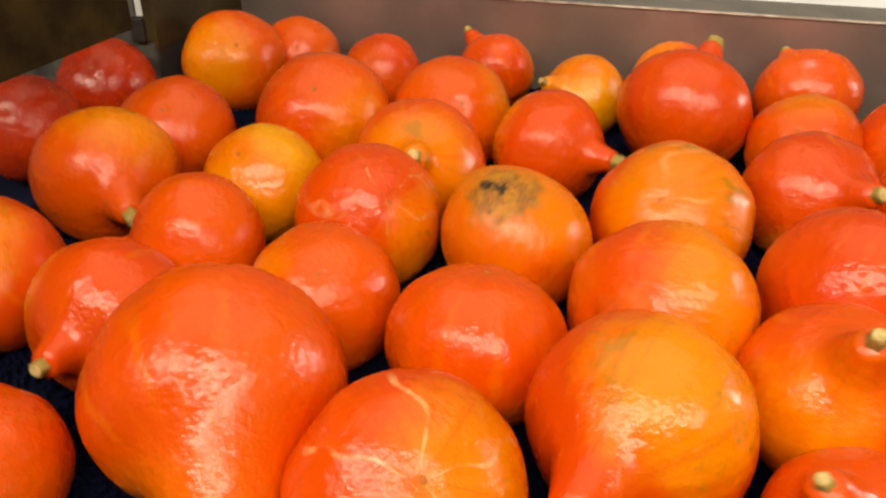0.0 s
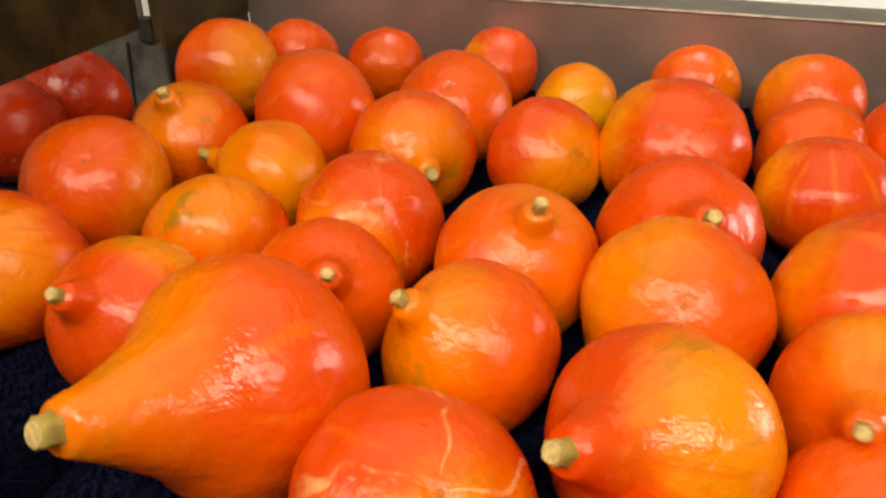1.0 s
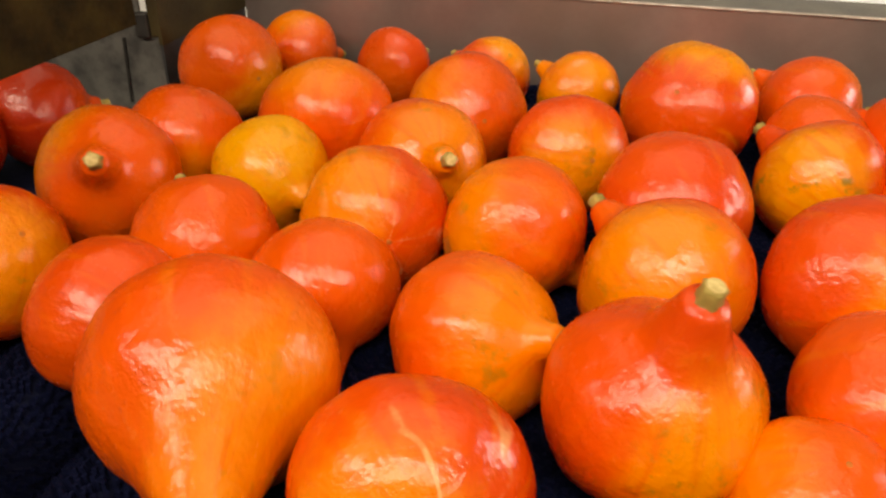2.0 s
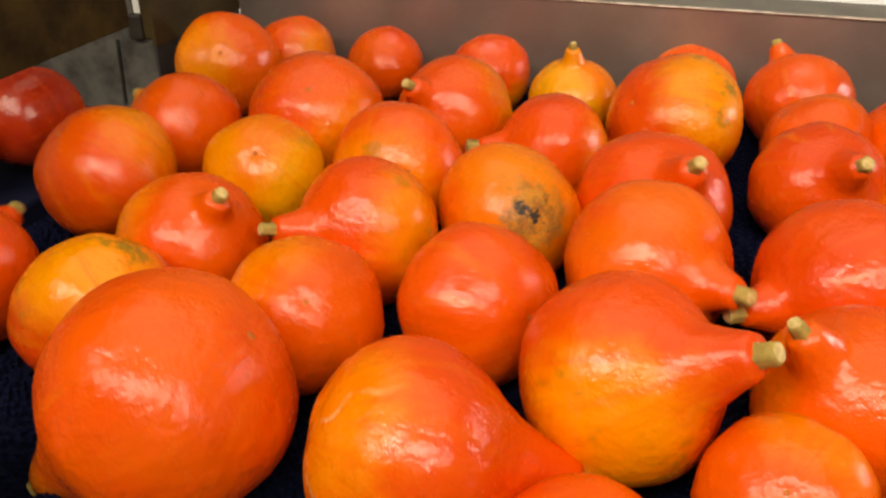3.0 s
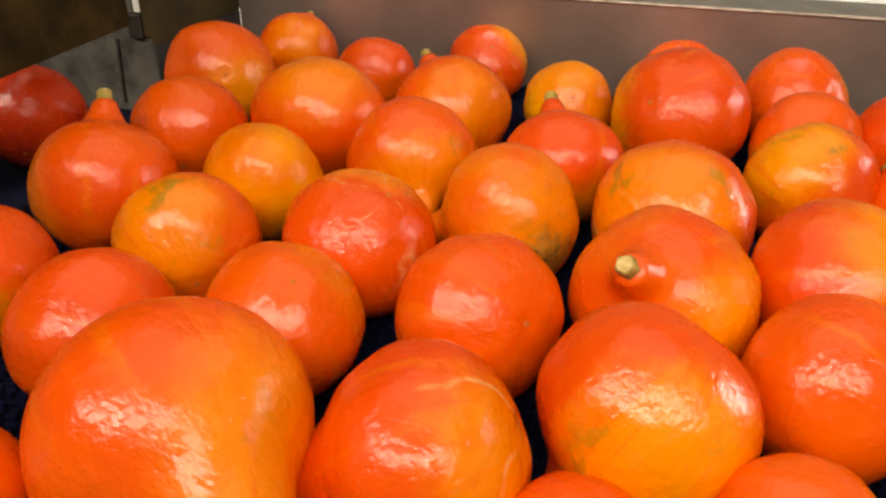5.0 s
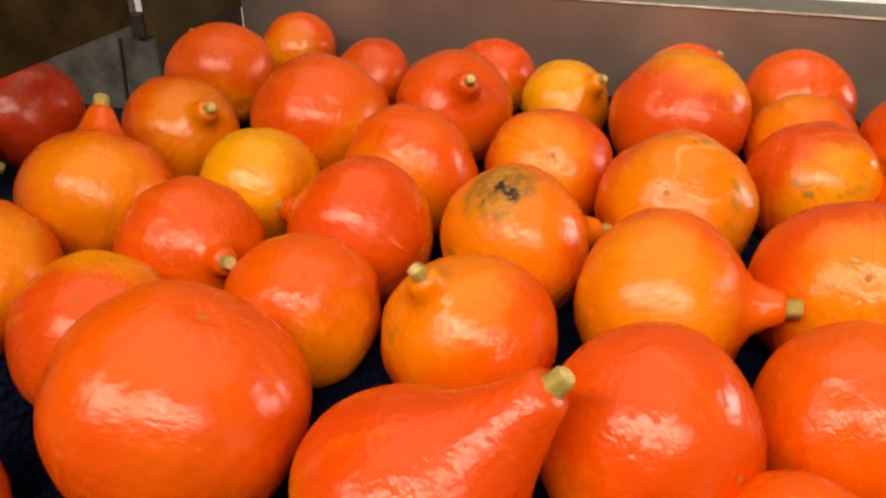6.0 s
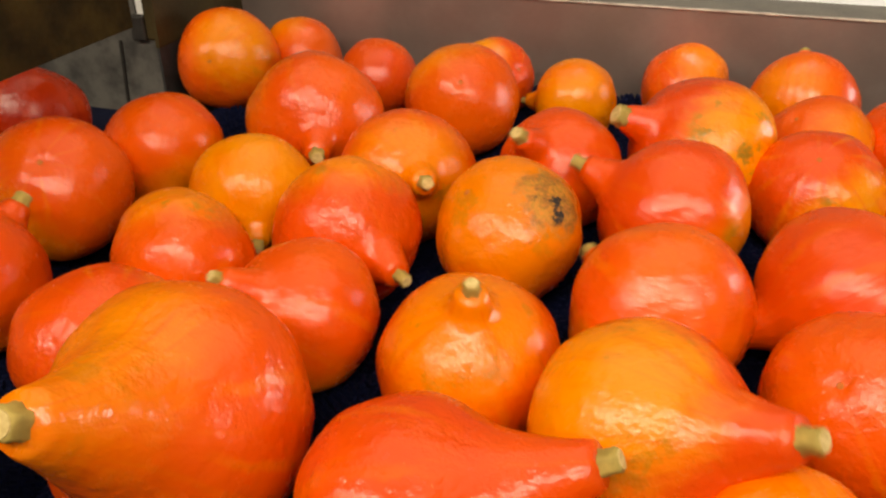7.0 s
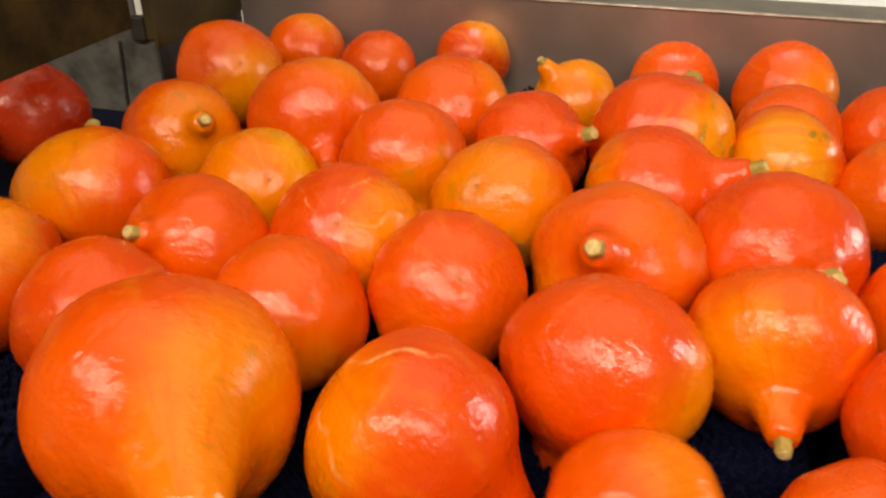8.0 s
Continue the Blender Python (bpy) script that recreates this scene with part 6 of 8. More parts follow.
    walk(s["x"], [
        (0.0, pose(0.013, 1.106, 0.087, -20, 48, 45)), (0.2, pose(0.025, 1.061, 0.087, 20, 62, 81)), (0.4, pose(0.036, 1.011, 0.087, 72, 57, 128)),
        (0.6, pose(0.032, 0.979, 0.087, 101, 39, 150)), (0.8, pose(0.013, 0.969, 0.087, 117, 16, 159)), (1.0, pose(-0.002, 0.961, 0.087, 130, -6, 160)),
        (1.2, pose(0.004, 1.022, 0.087, 140, -22, 150)), (1.4, pose(0.016, 1.096, 0.087, 151, -36, 136)), (1.6, pose(0.017, 1.120, 0.087, 167, -49, 115)),
        (1.8, pose(0.016, 1.113, 0.087, 179, -51, 88)), (2.0, pose(0.014, 1.103, 0.087, -168, -56, 60)), (2.2, pose(0.013, 1.092, 0.087, -146, -65, 26)),
        (2.4, pose(0.011, 1.080, 0.087, -103, -69, -24)), (2.6, pose(0.010, 1.069, 0.087, -100, -64, -32)), (2.8, pose(0.008, 1.058, 0.087, -96, -64, -34)),
        (3.0, pose(0.005, 1.048, 0.087, -128, -40, -23)), (3.2, pose(0.018, 1.049, 0.087, -87, -5, -6)), (3.4, pose(0.029, 1.052, 0.087, -57, -21, 58)),
        (3.6, pose(0.029, 1.022, 0.087, -44, -14, 66)), (3.8, pose(0.017, 0.989, 0.087, -30, 15, 64)), (4.0, pose(0.008, 0.975, 0.087, -22, 46, 62)),
        (4.2, pose(0.003, 0.985, 0.087, -32, 76, 42)), (4.4, pose(0.011, 1.040, 0.087, 80, 77, 147)), (4.6, pose(0.014, 1.075, 0.087, 105, 56, 164)),
        (4.8, pose(0.013, 1.073, 0.087, 112, 35, 161)), (5.0, pose(0.011, 1.071, 0.087, 118, 14, 155)), (5.2, pose(0.011, 1.069, 0.087, 123, -7, 145)),
        (5.4, pose(0.010, 1.066, 0.087, 131, -26, 132)), (5.6, pose(0.009, 1.063, 0.087, 144, -43, 113)), (5.8, pose(0.009, 1.059, 0.087, 168, -55, 82)),
        (6.0, pose(0.008, 1.057, 0.087, -166, -53, 49)), (6.2, pose(0.001, 1.034, 0.087, -143, -46, 21)), (6.4, pose(-0.007, 1.012, 0.087, -74, -38, -79)),
        (6.6, pose(-0.005, 0.995, 0.087, -45, -20, -64)), (6.8, pose(0.019, 0.976, 0.087, 10, -17, -51)), (7.0, pose(0.035, 0.967, 0.087, 61, -22, -54)),
        (7.2, pose(0.032, 0.988, 0.087, 50, -42, -61)), (7.4, pose(0.023, 1.022, 0.087, 3, -66, -61)), (7.6, pose(0.012, 1.009, 0.087, -44, -49, -32)),
        (7.8, pose(-0.002, 0.975, 0.087, -53, -28, -23)), (8.0, pose(-0.009, 0.978, 0.087, -63, -5, -20)),
    ])
    walk(s["y"], [
        (0.0, pose(0.167, 1.074, 0.065, 150, -43, 109)), (0.2, pose(0.169, 1.067, 0.065, -178, -44, 83)), (0.4, pose(0.172, 1.057, 0.065, -149, -37, 60)),
        (0.6, pose(0.172, 1.050, 0.065, -128, -23, 45)), (0.8, pose(0.168, 1.051, 0.065, -111, -7, 35)), (1.0, pose(0.165, 1.054, 0.065, -97, 10, 29)),
        (1.2, pose(0.168, 1.054, 0.065, -81, 28, 28)), (1.4, pose(0.171, 1.057, 0.065, -62, 44, 32)), (1.6, pose(0.172, 1.056, 0.065, -34, 56, 46)),
        (1.8, pose(0.174, 1.058, 0.065, 8, 60, 74)), (2.0, pose(0.176, 1.060, 0.065, 46, 53, 96)), (2.2, pose(0.177, 1.062, 0.065, 70, 39, 105)),
        (2.4, pose(0.179, 1.064, 0.065, 87, 24, 104)), (2.6, pose(0.180, 1.068, 0.065, 103, 9, 98)), (2.8, pose(0.182, 1.072, 0.065, 118, -5, 89)),
        (3.0, pose(0.183, 1.077, 0.065, 136, -17, 74)), (3.2, pose(0.183, 1.080, 0.065, 157, -24, 56)), (3.4, pose(0.182, 1.084, 0.065, 179, -26, 35)),
        (3.6, pose(0.181, 1.084, 0.065, -159, -22, 15)), (3.8, pose(0.180, 1.081, 0.065, -139, -13, -2)), (4.0, pose(0.176, 1.076, 0.065, -123, 0, -15)),
        (4.2, pose(0.175, 1.070, 0.065, -131, 22, -18)), (4.4, pose(0.175, 1.065, 0.065, -143, 43, -26)), (4.6, pose(0.174, 1.063, 0.065, -167, 61, -49)),
        (4.8, pose(0.172, 1.062, 0.065, 141, 67, -100)), (5.0, pose(0.171, 1.062, 0.065, 100, 55, -140)), (5.2, pose(0.170, 1.061, 0.065, 84, 35, -158)),
        (5.4, pose(0.168, 1.061, 0.065, 76, 14, -168)), (5.6, pose(0.167, 1.061, 0.065, 71, -8, -175)), (5.8, pose(0.166, 1.060, 0.065, 69, -29, 178)),
        (6.0, pose(0.165, 1.060, 0.065, 70, -51, 169)), (6.2, pose(0.165, 1.061, 0.065, 80, -72, 150)), (6.4, pose(0.164, 1.063, 0.065, 175, -81, 47)),
        (6.6, pose(0.166, 1.064, 0.065, -148, -63, 0)), (6.8, pose(0.174, 1.065, 0.065, -145, -43, -14)), (7.0, pose(0.179, 1.066, 0.065, -147, -23, -25)),
        (7.2, pose(0.178, 1.066, 0.065, -152, -4, -36)), (7.4, pose(0.175, 1.067, 0.065, -160, 14, -50)), (7.6, pose(0.171, 1.070, 0.065, -173, 28, -68)),
        (7.8, pose(0.158, 1.084, 0.065, 168, 38, -93)), (8.0, pose(0.150, 1.100, 0.065, 145, 40, -122)),
    ])
    walk(s["z"], [
        (0.0, pose(-0.703, 1.168, 0.079, 142, -42, 176)), (0.2, pose(-0.708, 1.173, 0.079, 164, -66, 166)), (0.4, pose(-0.714, 1.181, 0.079, -116, -72, 95)),
        (0.6, pose(-0.711, 1.171, 0.079, -78, -50, 64)), (0.8, pose(-0.699, 1.147, 0.079, -70, -23, 59)), (1.0, pose(-0.696, 1.116, 0.079, -71, 4, 57)),
        (1.2, pose(-0.688, 1.105, 0.079, -78, 31, 52)), (1.4, pose(-0.680, 1.097, 0.079, -101, 52, 33)), (1.6, pose(-0.678, 1.095, 0.079, -148, 57, -11)),
        (1.8, pose(-0.680, 1.102, 0.079, 153, 73, -60)), (2.0, pose(-0.682, 1.108, 0.079, 91, 57, -116)), (2.2, pose(-0.684, 1.112, 0.079, 78, 31, -127)),
        (2.4, pose(-0.686, 1.118, 0.079, 77, 3, -133)), (2.6, pose(-0.688, 1.124, 0.079, 84, -23, -141)), (2.8, pose(-0.690, 1.130, 0.079, 104, -44, -162)),
        (3.0, pose(-0.692, 1.134, 0.079, 142, -49, 159)), (3.2, pose(-0.698, 1.156, 0.079, -174, -65, 124)), (3.4, pose(-0.711, 1.173, 0.079, -115, -57, 71)),
        (3.6, pose(-0.719, 1.183, 0.079, -93, -33, 51)), (3.8, pose(-0.724, 1.187, 0.079, -86, -7, 42)), (4.0, pose(-0.722, 1.187, 0.079, -87, 20, 33)),
        (4.2, pose(-0.702, 1.140, 0.079, -99, 45, 16)), (4.4, pose(-0.680, 1.098, 0.079, -134, 58, -25)), (4.6, pose(-0.671, 1.077, 0.079, -174, 49, -71)),
        (4.8, pose(-0.671, 1.076, 0.079, 152, 54, -96)), (5.0, pose(-0.672, 1.075, 0.079, 118, 48, -120)), (5.2, pose(-0.671, 1.073, 0.079, 94, 36, -132)),
        (5.4, pose(-0.672, 1.074, 0.079, 76, 21, -136)), (5.6, pose(-0.672, 1.074, 0.079, 71, 6, -128)), (5.8, pose(-0.672, 1.074, 0.079, 67, -8, -122)),
        (6.0, pose(-0.672, 1.074, 0.079, 63, -25, -116)), (6.2, pose(-0.675, 1.079, 0.079, 32, -38, -102)), (6.4, pose(-0.676, 1.081, 0.079, -6, -40, -76)),
        (6.6, pose(-0.684, 1.096, 0.079, -47, -24, -44)), (6.8, pose(-0.701, 1.133, 0.079, -78, -1, -16)), (7.0, pose(-0.714, 1.166, 0.079, -106, 26, 0)),
        (7.2, pose(-0.720, 1.181, 0.079, -141, 49, 3)), (7.4, pose(-0.730, 1.200, 0.079, -167, 60, -19)), (7.6, pose(-0.722, 1.183, 0.079, 158, 61, -57)),
        (7.8, pose(-0.687, 1.147, 0.079, 136, 53, -86)), (8.0, pose(-0.673, 1.102, 0.079, 129, 43, -106)),
    ])
    walk(s["aa"], [
        (0.0, pose(-0.635, 1.274, 0.063, -129, 35, -5)), (0.2, pose(-0.626, 1.268, 0.063, -137, 57, -11)), (0.4, pose(-0.616, 1.261, 0.063, -172, 76, -44)),
        (0.6, pose(-0.621, 1.258, 0.063, 98, 72, -134)), (0.8, pose(-0.637, 1.255, 0.063, 78, 50, -155)), (1.0, pose(-0.644, 1.259, 0.063, 73, 28, -162)),
        (1.2, pose(-0.648, 1.267, 0.063, 72, 6, -168)), (1.4, pose(-0.650, 1.277, 0.063, 74, -16, -175)), (1.6, pose(-0.651, 1.279, 0.063, 80, -37, 174)),
        (1.8, pose(-0.649, 1.280, 0.063, 96, -55, 153)), (2.0, pose(-0.647, 1.281, 0.063, 134, -65, 110)), (2.2, pose(-0.646, 1.279, 0.063, 173, -57, 64)),
        (2.4, pose(-0.645, 1.278, 0.063, -170, -41, 39)), (2.6, pose(-0.644, 1.278, 0.063, -165, -23, 23)), (2.8, pose(-0.642, 1.277, 0.063, -167, -5, 9)),
        (3.0, pose(-0.641, 1.277, 0.063, -172, 11, -7)), (3.2, pose(-0.642, 1.270, 0.063, 177, 24, -27)), (3.4, pose(-0.635, 1.272, 0.063, 162, 32, -51)),
        (3.6, pose(-0.636, 1.277, 0.063, 145, 33, -78)), (3.8, pose(-0.644, 1.284, 0.063, 131, 27, -104)), (4.0, pose(-0.652, 1.290, 0.063, 123, 18, -127)),
        (4.2, pose(-0.645, 1.283, 0.063, 106, -1, -131)), (4.4, pose(-0.637, 1.276, 0.063, 91, -20, -131)), (4.6, pose(-0.634, 1.273, 0.063, 73, -38, -127)),
        (4.8, pose(-0.635, 1.274, 0.063, 47, -54, -115)), (5.0, pose(-0.636, 1.276, 0.063, 5, -63, -87)), (5.2, pose(-0.638, 1.276, 0.063, -41, -59, -56)),
        (5.4, pose(-0.639, 1.277, 0.063, -73, -48, -43)), (5.6, pose(-0.640, 1.279, 0.063, -95, -35, -41)), (5.8, pose(-0.642, 1.280, 0.063, -113, -24, -47)),
        (6.0, pose(-0.642, 1.279, 0.063, -131, -16, -58)), (6.2, pose(-0.643, 1.284, 0.063, -148, -12, -72)), (6.4, pose(-0.646, 1.289, 0.063, -163, -13, -87)),
        (6.6, pose(-0.642, 1.287, 0.063, -177, -17, -104)), (6.8, pose(-0.638, 1.282, 0.063, 172, -25, -122)), (7.0, pose(-0.632, 1.276, 0.063, 165, -34, -140)),
        (7.2, pose(-0.623, 1.259, 0.063, 163, -43, -162)), (7.4, pose(-0.610, 1.236, 0.063, 167, -50, 172)), (7.6, pose(-0.611, 1.242, 0.063, 174, -54, 143)),
        (7.8, pose(-0.634, 1.261, 0.063, -179, -54, 113)), (8.0, pose(-0.634, 1.292, 0.063, -176, -52, 86)),
    ])
    walk(s["ab"], [
        (0.0, pose(-0.470, 1.233, 0.060, 161, 52, -118)), (0.2, pose(-0.467, 1.223, 0.060, 137, 36, -136)), (0.4, pose(-0.466, 1.217, 0.060, 122, 17, -143)),
        (0.6, pose(-0.471, 1.228, 0.060, 110, -3, -147)), (0.8, pose(-0.481, 1.252, 0.060, 99, -23, -147)), (1.0, pose(-0.490, 1.275, 0.060, 86, -43, -143)),
        (1.2, pose(-0.475, 1.259, 0.060, 63, -62, -128)), (1.4, pose(-0.462, 1.243, 0.060, 9, -71, -84)), (1.6, pose(-0.457, 1.237, 0.060, -44, -61, -41)),
        (1.8, pose(-0.459, 1.244, 0.060, -68, -44, -28)), (2.0, pose(-0.461, 1.250, 0.060, -82, -26, -27)), (2.2, pose(-0.465, 1.254, 0.060, -95, -8, -32)),
        (2.4, pose(-0.467, 1.260, 0.060, -109, 8, -41)), (2.6, pose(-0.470, 1.264, 0.060, -127, 21, -55)), (2.8, pose(-0.473, 1.269, 0.060, -148, 28, -75)),
        (3.0, pose(-0.476, 1.275, 0.060, -171, 28, -97)), (3.2, pose(-0.479, 1.265, 0.060, 169, 20, -117)), (3.4, pose(-0.482, 1.254, 0.060, 154, 8, -134)),
        (3.6, pose(-0.485, 1.247, 0.060, 142, -7, -148)), (3.8, pose(-0.488, 1.240, 0.060, 135, -24, -160)), (4.0, pose(-0.490, 1.229, 0.060, 130, -42, -172)),
        (4.2, pose(-0.479, 1.220, 0.060, 132, -66, -174)), (4.4, pose(-0.469, 1.214, 0.060, -152, -88, 109)), (4.6, pose(-0.465, 1.208, 0.060, -62, -66, 15)),
        (4.8, pose(-0.465, 1.204, 0.060, -62, -43, 9)), (5.0, pose(-0.465, 1.200, 0.060, -65, -21, 3)), (5.2, pose(-0.466, 1.198, 0.060, -70, 1, -5)),
        (5.4, pose(-0.467, 1.195, 0.060, -79, 20, -18)), (5.6, pose(-0.467, 1.191, 0.060, -94, 36, -38)), (5.8, pose(-0.467, 1.189, 0.060, -118, 44, -67)),
        (6.0, pose(-0.468, 1.186, 0.060, -143, 41, -99)), (6.2, pose(-0.480, 1.218, 0.060, -159, 30, -126)), (6.4, pose(-0.491, 1.249, 0.060, -167, 16, -147)),
        (6.6, pose(-0.491, 1.252, 0.060, -168, 2, -166)), (6.8, pose(-0.478, 1.230, 0.060, -165, -11, 174)), (7.0, pose(-0.463, 1.205, 0.060, -157, -20, 151)),
        (7.2, pose(-0.463, 1.205, 0.060, -148, -24, 125)), (7.4, pose(-0.463, 1.204, 0.060, -138, -24, 99)), (7.6, pose(-0.468, 1.212, 0.060, -132, -20, 74)),
        (7.8, pose(-0.474, 1.228, 0.060, -130, -15, 49)), (8.0, pose(-0.483, 1.247, 0.060, -131, -12, 26)),
    ])
    walk(s["ac"], [
        (0.0, pose(-0.292, 1.287, 0.060, -53, -1, 48)), (0.2, pose(-0.288, 1.287, 0.060, -32, 26, 63)), (0.4, pose(-0.284, 1.289, 0.060, 2, 49, 93)),
        (0.6, pose(-0.287, 1.300, 0.060, 59, 54, 146)), (0.8, pose(-0.295, 1.314, 0.060, 104, 37, -174)), (1.0, pose(-0.304, 1.326, 0.060, 129, 11, -156)),
        (1.2, pose(-0.301, 1.293, 0.060, 124, -15, -150)), (1.4, pose(-0.298, 1.253, 0.060, 119, -42, -144)), (1.6, pose(-0.296, 1.240, 0.060, 110, -68, -136)),
        (1.8, pose(-0.295, 1.239, 0.060, -34, -84, 7)), (2.0, pose(-0.293, 1.238, 0.060, -66, -58, 34)), (2.2, pose(-0.293, 1.242, 0.060, -76, -32, 37)),
        (2.4, pose(-0.293, 1.246, 0.060, -86, -8, 35)), (2.6, pose(-0.292, 1.250, 0.060, -102, 14, 28)), (2.8, pose(-0.291, 1.255, 0.060, -125, 29, 12)),
        (3.0, pose(-0.291, 1.260, 0.060, -108, 57, 17)), (3.2, pose(-0.286, 1.247, 0.060, -38, 75, 78)), (3.4, pose(-0.280, 1.235, 0.060, 24, 55, 131)),
        (3.6, pose(-0.290, 1.242, 0.060, 51, 28, 129)), (3.8, pose(-0.315, 1.275, 0.060, 72, 5, 119)), (4.0, pose(-0.340, 1.305, 0.060, 93, -18, 98)),
        (4.2, pose(-0.330, 1.317, 0.060, 107, -38, 108)), (4.4, pose(-0.319, 1.330, 0.060, 130, -52, 109)), (4.6, pose(-0.312, 1.332, 0.060, 166, -56, 99)),
        (4.8, pose(-0.311, 1.323, 0.060, -160, -43, 67)), (5.0, pose(-0.306, 1.311, 0.060, -142, -24, 47)), (5.2, pose(-0.302, 1.295, 0.060, -133, -3, 32)),
        (5.4, pose(-0.298, 1.280, 0.060, -130, 16, 15)), (5.6, pose(-0.292, 1.264, 0.060, -133, 33, -6)), (5.8, pose(-0.287, 1.248, 0.060, -142, 44, -35)),
        (6.0, pose(-0.283, 1.234, 0.060, -154, 47, -67)), (6.2, pose(-0.284, 1.235, 0.060, 173, 42, -90)), (6.4, pose(-0.288, 1.238, 0.060, 149, 28, -106)),
        (6.6, pose(-0.288, 1.243, 0.060, 134, 10, -117)), (6.8, pose(-0.285, 1.245, 0.060, 126, -10, -127)), (7.0, pose(-0.283, 1.249, 0.060, 123, -30, -139)),
        (7.2, pose(-0.292, 1.255, 0.060, 130, -48, -159)), (7.4, pose(-0.307, 1.266, 0.060, 150, -57, 166)), (7.6, pose(-0.319, 1.285, 0.060, 174, -55, 127)),
        (7.8, pose(-0.334, 1.323, 0.060, -140, -62, 87)), (8.0, pose(-0.345, 1.348, 0.060, -97, -53, 50)),
    ])
    walk(s["ad"], [
        (0.0, pose(-0.134, 1.203, 0.060, 52, 40, -73)), (0.2, pose(-0.135, 1.189, 0.060, 4, 64, -109)), (0.4, pose(-0.137, 1.165, 0.060, -53, 58, -146)),
        (0.6, pose(-0.141, 1.156, 0.060, -10, -5, -104)), (0.8, pose(-0.145, 1.158, 0.060, -58, 17, -123)), (1.0, pose(-0.150, 1.166, 0.060, -102, 7, -97)),
        (1.2, pose(-0.152, 1.178, 0.060, -146, 18, -62)), (1.4, pose(-0.152, 1.197, 0.060, -174, 57, -34)), (1.6, pose(-0.151, 1.199, 0.060, 162, 78, -56)),
        (1.8, pose(-0.150, 1.200, 0.060, 45, 82, -169)), (2.0, pose(-0.148, 1.199, 0.060, 11, 67, 165)), (2.2, pose(-0.148, 1.196, 0.060, 0, 55, 170)),
        (2.4, pose(-0.146, 1.193, 0.060, -7, 48, -176)), (2.6, pose(-0.146, 1.191, 0.060, 0, 43, -149)), (2.8, pose(-0.146, 1.187, 0.060, 6, 34, -123)),
        (3.0, pose(-0.144, 1.183, 0.060, -5, 7, -134)), (3.2, pose(-0.149, 1.171, 0.060, -22, -8, -141)), (3.4, pose(-0.153, 1.159, 0.060, -36, -27, -144)),
        (3.6, pose(-0.152, 1.162, 0.060, -77, -27, -112)), (3.8, pose(-0.147, 1.178, 0.060, -105, -20, -80)), (4.0, pose(-0.143, 1.194, 0.060, -121, -6, -50)),
        (4.2, pose(-0.143, 1.173, 0.060, -124, 8, -19)), (4.4, pose(-0.142, 1.155, 0.060, -132, 22, -33)), (4.6, pose(-0.143, 1.146, 0.060, -139, 36, -49)),
        (4.8, pose(-0.144, 1.146, 0.060, -173, 51, -80)), (5.0, pose(-0.146, 1.145, 0.060, 142, 50, -122)), (5.2, pose(-0.148, 1.146, 0.060, 108, 35, -152)),
        (5.4, pose(-0.149, 1.149, 0.060, 87, 14, -167)), (5.6, pose(-0.151, 1.149, 0.060, 70, -9, -175)), (5.8, pose(-0.152, 1.151, 0.060, 42, -33, -177)),
        (6.0, pose(-0.154, 1.151, 0.060, -29, -45, -175)), (6.2, pose(-0.147, 1.164, 0.060, -109, -63, -104)), (6.4, pose(-0.138, 1.174, 0.060, -153, -35, -53)),
        (6.6, pose(-0.135, 1.179, 0.060, -153, -0, -29)), (6.8, pose(-0.140, 1.177, 0.060, -132, 26, 3)), (7.0, pose(-0.143, 1.175, 0.060, -103, 46, 66)),
        (7.2, pose(-0.145, 1.174, 0.060, -78, 47, 136)), (7.4, pose(-0.146, 1.171, 0.060, -75, 49, -168)), (7.6, pose(-0.146, 1.172, 0.060, -88, 23, -172)),
        (7.8, pose(-0.146, 1.171, 0.060, -60, 2, 162)), (8.0, pose(-0.145, 1.172, 0.060, -39, 4, 122)),
    ])
